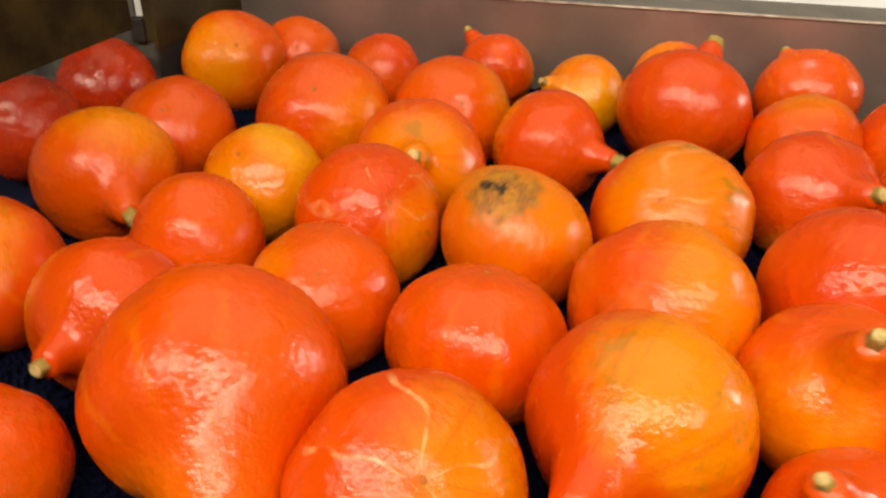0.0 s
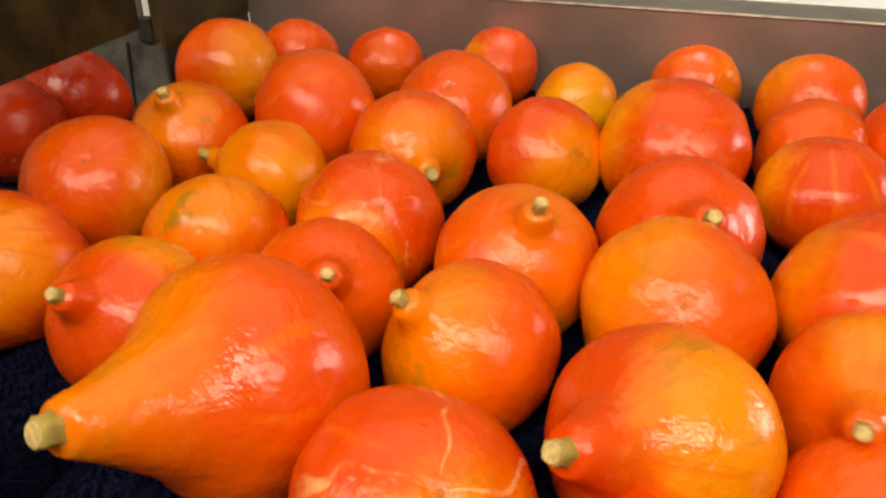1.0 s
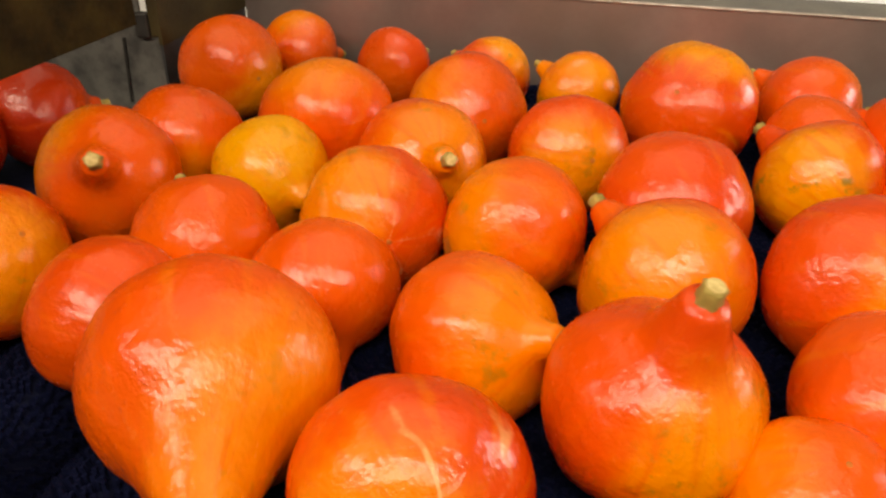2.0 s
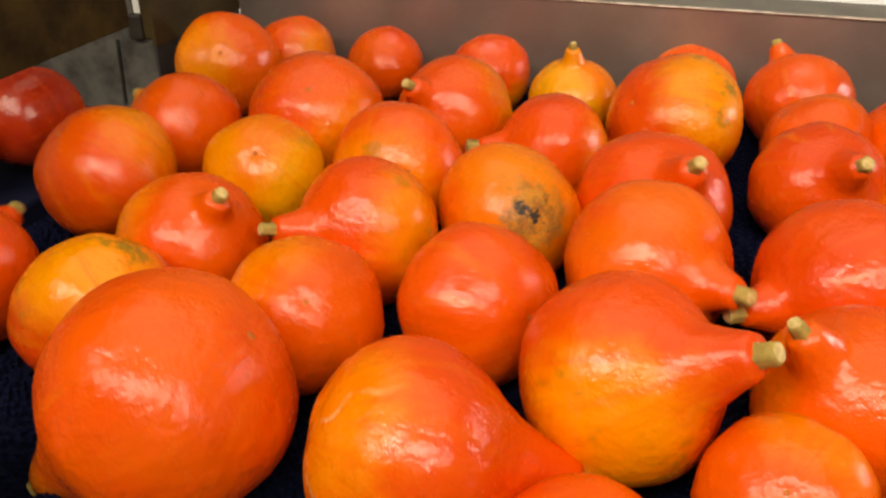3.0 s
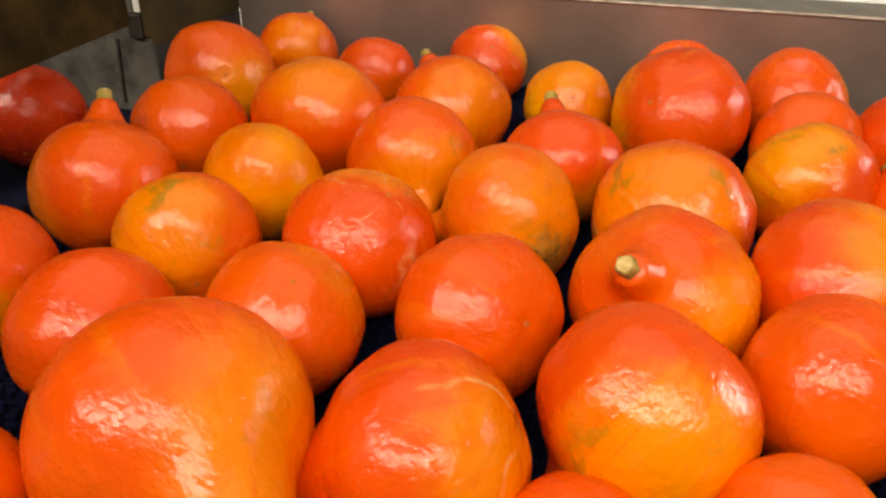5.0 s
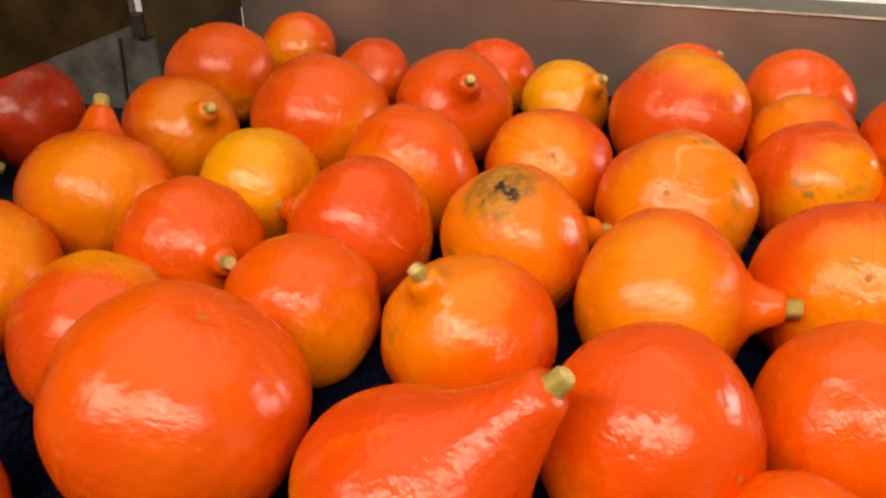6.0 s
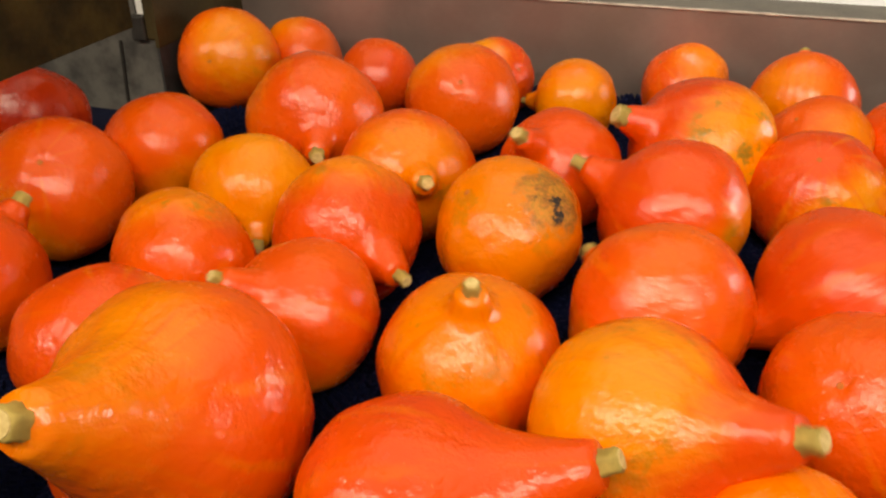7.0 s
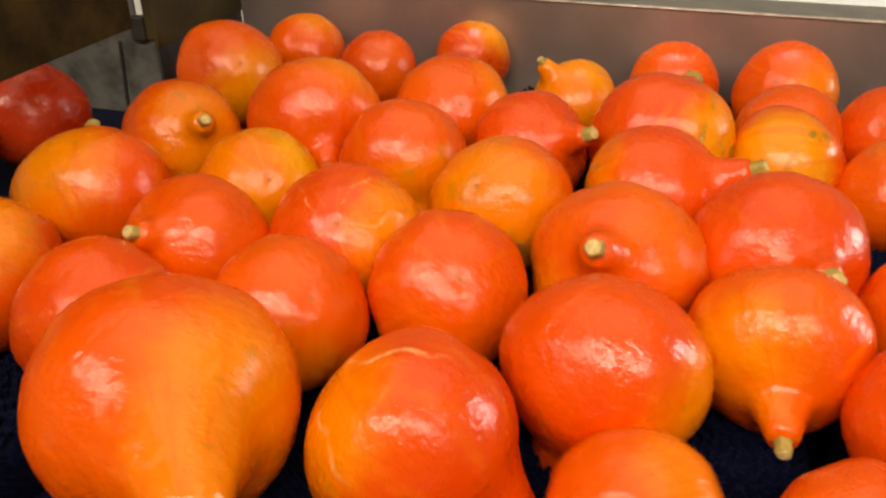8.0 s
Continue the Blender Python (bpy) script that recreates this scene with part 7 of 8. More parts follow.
    walk(s["ae"], [
        (0.0, pose(-0.005, 1.288, 0.063, 128, -22, -174)), (0.2, pose(0.001, 1.283, 0.063, 130, -46, -177)), (0.4, pose(0.012, 1.277, 0.063, 136, -71, 173)),
        (0.6, pose(0.019, 1.277, 0.063, -99, -83, 43)), (0.8, pose(0.019, 1.285, 0.063, -70, -60, 7)), (1.0, pose(0.015, 1.292, 0.063, -68, -37, -2)),
        (1.2, pose(0.015, 1.281, 0.063, -71, -14, -11)), (1.4, pose(0.015, 1.271, 0.063, -76, 7, -23)), (1.6, pose(0.015, 1.267, 0.063, -86, 26, -38)),
        (1.8, pose(0.017, 1.268, 0.063, -103, 41, -62)), (2.0, pose(0.019, 1.270, 0.063, -128, 47, -96)), (2.2, pose(0.020, 1.271, 0.063, -154, 43, -131)),
        (2.4, pose(0.021, 1.273, 0.063, -170, 32, -159)), (2.6, pose(0.022, 1.275, 0.063, -178, 17, 179)), (2.8, pose(0.023, 1.277, 0.063, -180, 2, 159)),
        (3.0, pose(0.024, 1.279, 0.063, -178, -11, 138)), (3.2, pose(0.023, 1.281, 0.063, -171, -22, 115)), (3.4, pose(0.022, 1.283, 0.063, -162, -30, 88)),
        (3.6, pose(0.019, 1.284, 0.063, -151, -33, 60)), (3.8, pose(0.014, 1.285, 0.063, -140, -33, 31)), (4.0, pose(0.006, 1.287, 0.063, -132, -30, 3)),
        (4.2, pose(0.003, 1.285, 0.063, -132, -7, 1)), (4.4, pose(0.001, 1.284, 0.063, -133, 16, -2)), (4.6, pose(0.001, 1.282, 0.063, -135, 39, -6)),
        (4.8, pose(0.002, 1.282, 0.063, -139, 62, -13)), (5.0, pose(0.004, 1.281, 0.063, 178, 83, -59)), (5.2, pose(0.006, 1.280, 0.063, 70, 70, -171)),
        (5.4, pose(0.008, 1.279, 0.063, 63, 48, 177)), (5.6, pose(0.011, 1.278, 0.063, 61, 25, 170)), (5.8, pose(0.013, 1.277, 0.063, 62, 3, 163)),
        (6.0, pose(0.016, 1.276, 0.063, 65, -19, 156)), (6.2, pose(0.018, 1.277, 0.063, 72, -41, 144)), (6.4, pose(0.019, 1.279, 0.063, 89, -60, 123)),
        (6.6, pose(0.018, 1.282, 0.063, 136, -70, 71)), (6.8, pose(0.013, 1.283, 0.063, -176, -61, 17)), (7.0, pose(0.009, 1.284, 0.063, -159, -42, -5)),
        (7.2, pose(0.008, 1.282, 0.063, -153, -21, -19)), (7.4, pose(0.007, 1.281, 0.063, -152, -0, -29)), (7.6, pose(0.005, 1.281, 0.063, -153, 21, -40)),
        (7.8, pose(-0.002, 1.284, 0.063, -159, 41, -54)), (8.0, pose(-0.007, 1.288, 0.063, -175, 59, -77)),
    ])
    walk(s["af"], [
        (0.0, pose(0.184, 1.265, 0.072, -38, 50, 67)), (0.2, pose(0.175, 1.233, 0.072, 10, 58, 111)), (0.4, pose(0.169, 1.202, 0.072, 55, 46, 148)),
        (0.6, pose(0.168, 1.193, 0.072, 80, 25, 164)), (0.8, pose(0.172, 1.212, 0.072, 101, 3, 167)), (1.0, pose(0.176, 1.233, 0.072, 123, -16, 161)),
        (1.2, pose(0.175, 1.203, 0.072, 128, -39, 164)), (1.4, pose(0.177, 1.187, 0.072, 139, -62, 163)), (1.6, pose(0.176, 1.182, 0.072, -171, -80, 124)),
        (1.8, pose(0.175, 1.188, 0.072, -79, -70, 44)), (2.0, pose(0.174, 1.193, 0.072, -62, -49, 40)), (2.2, pose(0.174, 1.197, 0.072, -54, -29, 46)),
        (2.4, pose(0.174, 1.205, 0.072, -46, -9, 57)), (2.6, pose(0.174, 1.211, 0.072, -38, 10, 70)), (2.8, pose(0.173, 1.217, 0.072, -26, 27, 88)),
        (3.0, pose(0.173, 1.223, 0.072, -9, 40, 113)), (3.2, pose(0.179, 1.230, 0.072, 16, 47, 145)), (3.4, pose(0.183, 1.234, 0.072, 44, 46, -179)),
        (3.6, pose(0.185, 1.237, 0.072, 55, 26, -159)), (3.8, pose(0.181, 1.236, 0.072, 53, -5, -153)), (4.0, pose(0.176, 1.234, 0.072, 53, -37, -150)),
        (4.2, pose(0.172, 1.226, 0.072, 61, -69, -154)), (4.4, pose(0.169, 1.219, 0.072, -164, -76, 74)), (4.6, pose(0.168, 1.217, 0.072, -149, -44, 62)),
        (4.8, pose(0.168, 1.217, 0.072, -133, -22, 53)), (5.0, pose(0.167, 1.216, 0.072, -124, 1, 47)), (5.2, pose(0.167, 1.216, 0.072, -119, 25, 39)),
        (5.4, pose(0.169, 1.217, 0.072, -120, 47, 26)), (5.6, pose(0.169, 1.216, 0.072, -139, 65, -5)), (5.8, pose(0.169, 1.217, 0.072, 177, 66, -63)),
        (6.0, pose(0.169, 1.217, 0.072, 159, 53, -100)), (6.2, pose(0.172, 1.217, 0.072, 122, 42, -131)), (6.4, pose(0.175, 1.216, 0.072, 99, 24, -148)),
        (6.6, pose(0.175, 1.216, 0.072, 82, 2, -155)), (6.8, pose(0.175, 1.220, 0.072, 66, -19, -156)), (7.0, pose(0.174, 1.222, 0.072, 45, -39, -149)),
        (7.2, pose(0.172, 1.222, 0.072, 22, -61, -130)), (7.4, pose(0.166, 1.222, 0.072, -40, -70, -74)), (7.6, pose(0.165, 1.229, 0.072, -89, -55, -30)),
        (7.8, pose(0.159, 1.249, 0.072, -109, -33, -18)), (8.0, pose(0.155, 1.265, 0.072, -121, -10, -17)),
    ])
    walk(s["ag"], [
        (0.0, pose(0.299, 1.097, 0.067, -153, 53, -73)), (0.2, pose(0.301, 1.092, 0.067, 169, 51, -105)), (0.4, pose(0.302, 1.087, 0.067, 140, 40, -128)),
        (0.6, pose(0.301, 1.089, 0.067, 122, 23, -142)), (0.8, pose(0.296, 1.096, 0.067, 109, 4, -149)), (1.0, pose(0.291, 1.103, 0.067, 98, -16, -153)),
        (1.2, pose(0.289, 1.097, 0.067, 85, -36, -153)), (1.4, pose(0.287, 1.091, 0.067, 68, -54, -148)), (1.6, pose(0.287, 1.088, 0.067, 32, -69, -123)),
        (1.8, pose(0.289, 1.090, 0.067, -32, -69, -71)), (2.0, pose(0.292, 1.091, 0.067, -67, -55, -49)), (2.2, pose(0.293, 1.093, 0.067, -85, -37, -46)),
        (2.4, pose(0.294, 1.095, 0.067, -98, -20, -50)), (2.6, pose(0.297, 1.096, 0.067, -111, -4, -58)), (2.8, pose(0.299, 1.098, 0.067, -126, 10, -71)),
        (3.0, pose(0.300, 1.100, 0.067, -143, 20, -88)), (3.2, pose(0.300, 1.102, 0.067, -164, 25, -108)), (3.4, pose(0.299, 1.104, 0.067, 175, 24, -130)),
        (3.6, pose(0.299, 1.105, 0.067, 157, 17, -151)), (3.8, pose(0.297, 1.106, 0.067, 142, 5, -168)), (4.0, pose(0.296, 1.107, 0.067, 130, -9, 178)),
        (4.2, pose(0.297, 1.105, 0.067, 135, -33, 173)), (4.4, pose(0.298, 1.103, 0.067, 144, -57, 161)), (4.6, pose(0.299, 1.102, 0.067, -177, -76, 119)),
        (4.8, pose(0.298, 1.101, 0.067, -94, -69, 30)), (5.0, pose(0.298, 1.100, 0.067, -76, -48, 6)), (5.2, pose(0.298, 1.099, 0.067, -71, -26, -7)),
        (5.4, pose(0.297, 1.098, 0.067, -72, -4, -18)), (5.6, pose(0.297, 1.096, 0.067, -75, 17, -31)), (5.8, pose(0.297, 1.094, 0.067, -83, 36, -49)),
        (6.0, pose(0.297, 1.093, 0.067, -100, 52, -75)), (6.2, pose(0.297, 1.093, 0.067, -132, 59, -117)), (6.4, pose(0.298, 1.093, 0.067, -164, 53, -160)),
        (6.6, pose(0.298, 1.094, 0.067, 180, 40, 170)), (6.8, pose(0.298, 1.095, 0.067, 173, 24, 148)), (7.0, pose(0.298, 1.097, 0.067, 171, 8, 129)),
        (7.2, pose(0.297, 1.097, 0.067, 173, -7, 110)), (7.4, pose(0.296, 1.098, 0.067, 179, -21, 89)), (7.6, pose(0.293, 1.102, 0.067, -171, -33, 64)),
        (7.8, pose(0.286, 1.116, 0.067, -156, -40, 35)), (8.0, pose(0.281, 1.127, 0.067, -138, -43, 3)),
    ])
    walk(s["ah"], [
        (0.0, pose(0.296, 0.941, 0.061, -126, 22, -51)), (0.2, pose(0.297, 0.937, 0.061, -148, 34, -63)), (0.4, pose(0.299, 0.933, 0.061, -176, 41, -83)),
        (0.6, pose(0.297, 0.934, 0.061, 154, 40, -105)), (0.8, pose(0.293, 0.939, 0.061, 128, 31, -124)), (1.0, pose(0.288, 0.944, 0.061, 108, 18, -136)),
        (1.2, pose(0.286, 0.938, 0.061, 91, 2, -143)), (1.4, pose(0.286, 0.932, 0.061, 75, -14, -147)), (1.6, pose(0.286, 0.929, 0.061, 58, -30, -145)),
        (1.8, pose(0.287, 0.929, 0.061, 36, -45, -137)), (2.0, pose(0.287, 0.928, 0.061, 5, -54, -119)), (2.2, pose(0.288, 0.928, 0.061, -33, -54, -94)),
        (2.4, pose(0.289, 0.928, 0.061, -64, -45, -76)), (2.6, pose(0.290, 0.928, 0.061, -86, -31, -70)), (2.8, pose(0.290, 0.927, 0.061, -104, -16, -70)),
        (3.0, pose(0.291, 0.927, 0.061, -120, -1, -74)), (3.2, pose(0.291, 0.927, 0.061, -137, 13, -84)), (3.4, pose(0.290, 0.927, 0.061, -157, 23, -98)),
        (3.6, pose(0.289, 0.927, 0.061, 180, 29, -116)), (3.8, pose(0.288, 0.927, 0.061, 155, 28, -135)), (4.0, pose(0.287, 0.926, 0.061, 132, 21, -153)),
        (4.2, pose(0.288, 0.924, 0.061, 125, -1, -157)), (4.4, pose(0.289, 0.922, 0.061, 118, -24, -160)), (4.6, pose(0.289, 0.920, 0.061, 110, -47, -161)),
        (4.8, pose(0.289, 0.919, 0.061, 95, -68, -156)), (5.0, pose(0.288, 0.917, 0.061, 9, -82, -80)), (5.2, pose(0.287, 0.915, 0.061, -54, -65, -29)),
        (5.4, pose(0.286, 0.913, 0.061, -68, -46, -29)), (5.6, pose(0.285, 0.911, 0.061, -77, -27, -36)), (5.8, pose(0.285, 0.909, 0.061, -87, -9, -47)),
        (6.0, pose(0.284, 0.907, 0.061, -99, 6, -62)), (6.2, pose(0.284, 0.907, 0.061, -113, 17, -81)), (6.4, pose(0.284, 0.908, 0.061, -130, 23, -104)),
        (6.6, pose(0.284, 0.909, 0.061, -148, 24, -129)), (6.8, pose(0.283, 0.914, 0.061, -164, 19, -153)), (7.0, pose(0.283, 0.921, 0.061, -176, 11, -176)),
        (7.2, pose(0.279, 0.929, 0.061, 176, -0, 163)), (7.4, pose(0.275, 0.936, 0.061, 170, -12, 144)), (7.6, pose(0.271, 0.944, 0.061, 167, -24, 124)),
        (7.8, pose(0.262, 0.949, 0.061, 167, -37, 103)), (8.0, pose(0.259, 0.952, 0.061, 171, -48, 79)),
    ])
    walk(s["aj"], [
        (0.0, pose(0.305, 0.672, 0.061, -143, 23, -52)), (0.2, pose(0.306, 0.670, 0.061, -166, 34, -67)), (0.4, pose(0.307, 0.667, 0.061, 166, 38, -89)),
        (0.6, pose(0.306, 0.668, 0.061, 138, 36, -112)), (0.8, pose(0.303, 0.672, 0.061, 115, 27, -132)), (1.0, pose(0.300, 0.675, 0.061, 96, 14, -147)),
        (1.2, pose(0.299, 0.672, 0.061, 81, -2, -157)), (1.4, pose(0.297, 0.669, 0.061, 67, -17, -164)), (1.6, pose(0.297, 0.667, 0.061, 51, -33, -168)),
        (1.8, pose(0.298, 0.667, 0.061, 32, -48, -166)), (2.0, pose(0.299, 0.667, 0.061, 3, -59, -154)), (2.2, pose(0.299, 0.667, 0.061, -38, -62, -129)),
        (2.4, pose(0.300, 0.666, 0.061, -75, -55, -109)), (2.6, pose(0.301, 0.666, 0.061, -98, -42, -103)), (2.8, pose(0.302, 0.666, 0.061, -115, -28, -105)),
        (3.0, pose(0.302, 0.666, 0.061, -130, -13, -112)), (3.2, pose(0.302, 0.666, 0.061, -144, 1, -122)), (3.4, pose(0.302, 0.667, 0.061, -161, 14, -135)),
        (3.6, pose(0.301, 0.667, 0.061, -180, 24, -152)), (3.8, pose(0.300, 0.667, 0.061, 158, 29, -173)), (4.0, pose(0.299, 0.667, 0.061, 134, 29, 166)),
        (4.2, pose(0.300, 0.666, 0.061, 140, 7, 166)), (4.4, pose(0.301, 0.665, 0.061, 147, -15, 163)), (4.6, pose(0.301, 0.664, 0.061, 155, -36, 156)),
        (4.8, pose(0.301, 0.665, 0.061, 170, -56, 142)), (5.0, pose(0.301, 0.665, 0.061, -151, -70, 102)), (5.2, pose(0.301, 0.665, 0.061, -92, -65, 43)),
        (5.4, pose(0.301, 0.666, 0.061, -68, -47, 17)), (5.6, pose(0.300, 0.667, 0.061, -57, -27, 5)), (5.8, pose(0.300, 0.668, 0.061, -52, -6, -3)),
        (6.0, pose(0.300, 0.668, 0.061, -48, 16, -9)), (6.2, pose(0.301, 0.670, 0.061, -46, 37, -14)), (6.4, pose(0.301, 0.672, 0.061, -44, 59, -20)),
        (6.6, pose(0.301, 0.674, 0.061, -47, 80, -30)), (6.8, pose(0.302, 0.676, 0.061, 149, 78, 159)), (7.0, pose(0.302, 0.677, 0.061, 148, 57, 150)),
        (7.2, pose(0.300, 0.678, 0.061, 150, 36, 143)), (7.4, pose(0.296, 0.678, 0.061, 153, 15, 137)), (7.6, pose(0.289, 0.679, 0.061, 157, -6, 129)),
        (7.8, pose(0.265, 0.684, 0.061, 164, -26, 119)), (8.0, pose(0.249, 0.687, 0.061, 176, -45, 104)),
    ])
    walk(s["ak"], [
        (0.0, pose(0.284, 0.531, 0.062, 179, 37, -93)), (0.2, pose(0.285, 0.529, 0.062, 153, 29, -112)), (0.4, pose(0.286, 0.527, 0.062, 132, 16, -127)),
        (0.6, pose(0.287, 0.528, 0.062, 114, 1, -137)), (0.8, pose(0.286, 0.531, 0.062, 99, -15, -145)), (1.0, pose(0.284, 0.534, 0.062, 83, -31, -149)),
        (1.2, pose(0.290, 0.531, 0.062, 64, -45, -150)), (1.4, pose(0.296, 0.529, 0.062, 38, -58, -142)), (1.6, pose(0.302, 0.528, 0.062, 0, -64, -123)),
        (1.8, pose(0.300, 0.527, 0.062, -40, -61, -102)), (2.0, pose(0.298, 0.527, 0.062, -68, -52, -95)), (2.2, pose(0.296, 0.527, 0.062, -88, -41, -97)),
        (2.4, pose(0.291, 0.527, 0.062, -103, -30, -105)), (2.6, pose(0.286, 0.527, 0.062, -118, -20, -117)), (2.8, pose(0.283, 0.526, 0.062, -131, -11, -131)),
        (3.0, pose(0.282, 0.526, 0.062, -146, -4, -147)), (3.2, pose(0.282, 0.526, 0.062, -161, 1, -165)), (3.4, pose(0.282, 0.527, 0.062, -177, 4, 177)),
        (3.6, pose(0.281, 0.527, 0.062, 166, 3, 159)), (3.8, pose(0.280, 0.527, 0.062, 149, -1, 142)), (4.0, pose(0.280, 0.527, 0.062, 132, -8, 127)),
        (4.2, pose(0.280, 0.526, 0.062, 152, -19, 120)), (4.4, pose(0.281, 0.525, 0.062, 173, -28, 108)), (4.6, pose(0.281, 0.525, 0.062, -162, -33, 91)),
        (4.8, pose(0.281, 0.525, 0.062, -136, -32, 72)), (5.0, pose(0.281, 0.525, 0.062, -112, -26, 56)), (5.2, pose(0.281, 0.525, 0.062, -92, -16, 44)),
        (5.4, pose(0.280, 0.525, 0.062, -74, -3, 35)), (5.6, pose(0.280, 0.525, 0.062, -57, 10, 31)), (5.8, pose(0.280, 0.525, 0.062, -40, 24, 30)),
        (6.0, pose(0.280, 0.525, 0.062, -19, 35, 34)), (6.2, pose(0.280, 0.526, 0.062, 6, 44, 45)), (6.4, pose(0.280, 0.526, 0.062, 37, 46, 60)),
        (6.6, pose(0.280, 0.527, 0.062, 66, 42, 75)), (6.8, pose(0.280, 0.527, 0.062, 90, 32, 83)), (7.0, pose(0.281, 0.528, 0.062, 109, 20, 86)),
        (7.2, pose(0.279, 0.528, 0.062, 126, 6, 84)), (7.4, pose(0.275, 0.529, 0.062, 143, -8, 79)), (7.6, pose(0.268, 0.531, 0.062, 161, -20, 69)),
        (7.8, pose(0.242, 0.536, 0.062, -177, -29, 56)), (8.0, pose(0.222, 0.539, 0.062, -152, -34, 38)),
    ])
    walk(s["d3"], [
        (0.0, pose(0.252, 0.406, 0.050, -147, -33, -11)), (0.2, pose(0.253, 0.405, 0.050, -152, -12, -11)), (0.4, pose(0.253, 0.403, 0.050, -157, 9, -14)),
        (0.6, pose(0.253, 0.404, 0.050, -162, 30, -20)), (0.8, pose(0.251, 0.406, 0.050, -172, 50, -30)), (1.0, pose(0.250, 0.409, 0.050, 166, 68, -54)),
        (1.2, pose(0.250, 0.407, 0.050, 101, 74, -121)), (1.4, pose(0.248, 0.405, 0.050, 59, 60, -165)), (1.6, pose(0.247, 0.404, 0.050, 46, 41, 179)),
        (1.8, pose(0.248, 0.404, 0.050, 40, 20, 170)), (2.0, pose(0.248, 0.404, 0.050, 36, -0, 163)), (2.2, pose(0.248, 0.404, 0.050, 33, -21, 158)),
        (2.4, pose(0.249, 0.403, 0.050, 30, -41, 154)), (2.6, pose(0.249, 0.403, 0.050, 27, -62, 150)), (2.8, pose(0.249, 0.403, 0.050, 16, -83, 156)),
        (3.0, pose(0.249, 0.402, 0.050, -145, -76, -48)), (3.2, pose(0.249, 0.403, 0.050, -151, -55, -49)), (3.4, pose(0.248, 0.403, 0.050, -153, -34, -52)),
        (3.6, pose(0.248, 0.403, 0.050, -155, -13, -55)), (3.8, pose(0.247, 0.403, 0.050, -157, 8, -59)), (4.0, pose(0.246, 0.403, 0.050, -160, 30, -63)),
        (4.2, pose(0.246, 0.402, 0.050, 175, 34, -79)), (4.4, pose(0.246, 0.401, 0.050, 149, 32, -98)), (4.6, pose(0.246, 0.401, 0.050, 126, 25, -115)),
        (4.8, pose(0.245, 0.400, 0.050, 107, 14, -128)), (5.0, pose(0.244, 0.400, 0.050, 91, 1, -139)), (5.2, pose(0.243, 0.400, 0.050, 78, -13, -147)),
        (5.4, pose(0.242, 0.400, 0.050, 64, -28, -153)), (5.6, pose(0.241, 0.400, 0.050, 49, -42, -155)), (5.8, pose(0.241, 0.400, 0.050, 29, -55, -152)),
        (6.0, pose(0.240, 0.399, 0.050, -2, -65, -138)), (6.2, pose(0.239, 0.400, 0.050, -45, -67, -112)), (6.4, pose(0.238, 0.400, 0.050, -81, -60, -94)),
        (6.6, pose(0.237, 0.400, 0.050, -104, -50, -89)), (6.8, pose(0.236, 0.400, 0.050, -120, -38, -93)), (7.0, pose(0.235, 0.400, 0.050, -134, -26, -100)),
        (7.2, pose(0.227, 0.400, 0.050, -146, -14, -110)), (7.4, pose(0.213, 0.401, 0.050, -160, -4, -123)), (7.6, pose(0.194, 0.406, 0.050, -175, 5, -137)),
        (7.8, pose(0.167, 0.410, 0.050, 169, 11, -153)), (8.0, pose(0.156, 0.413, 0.050, 151, 14, -170)),
    ])
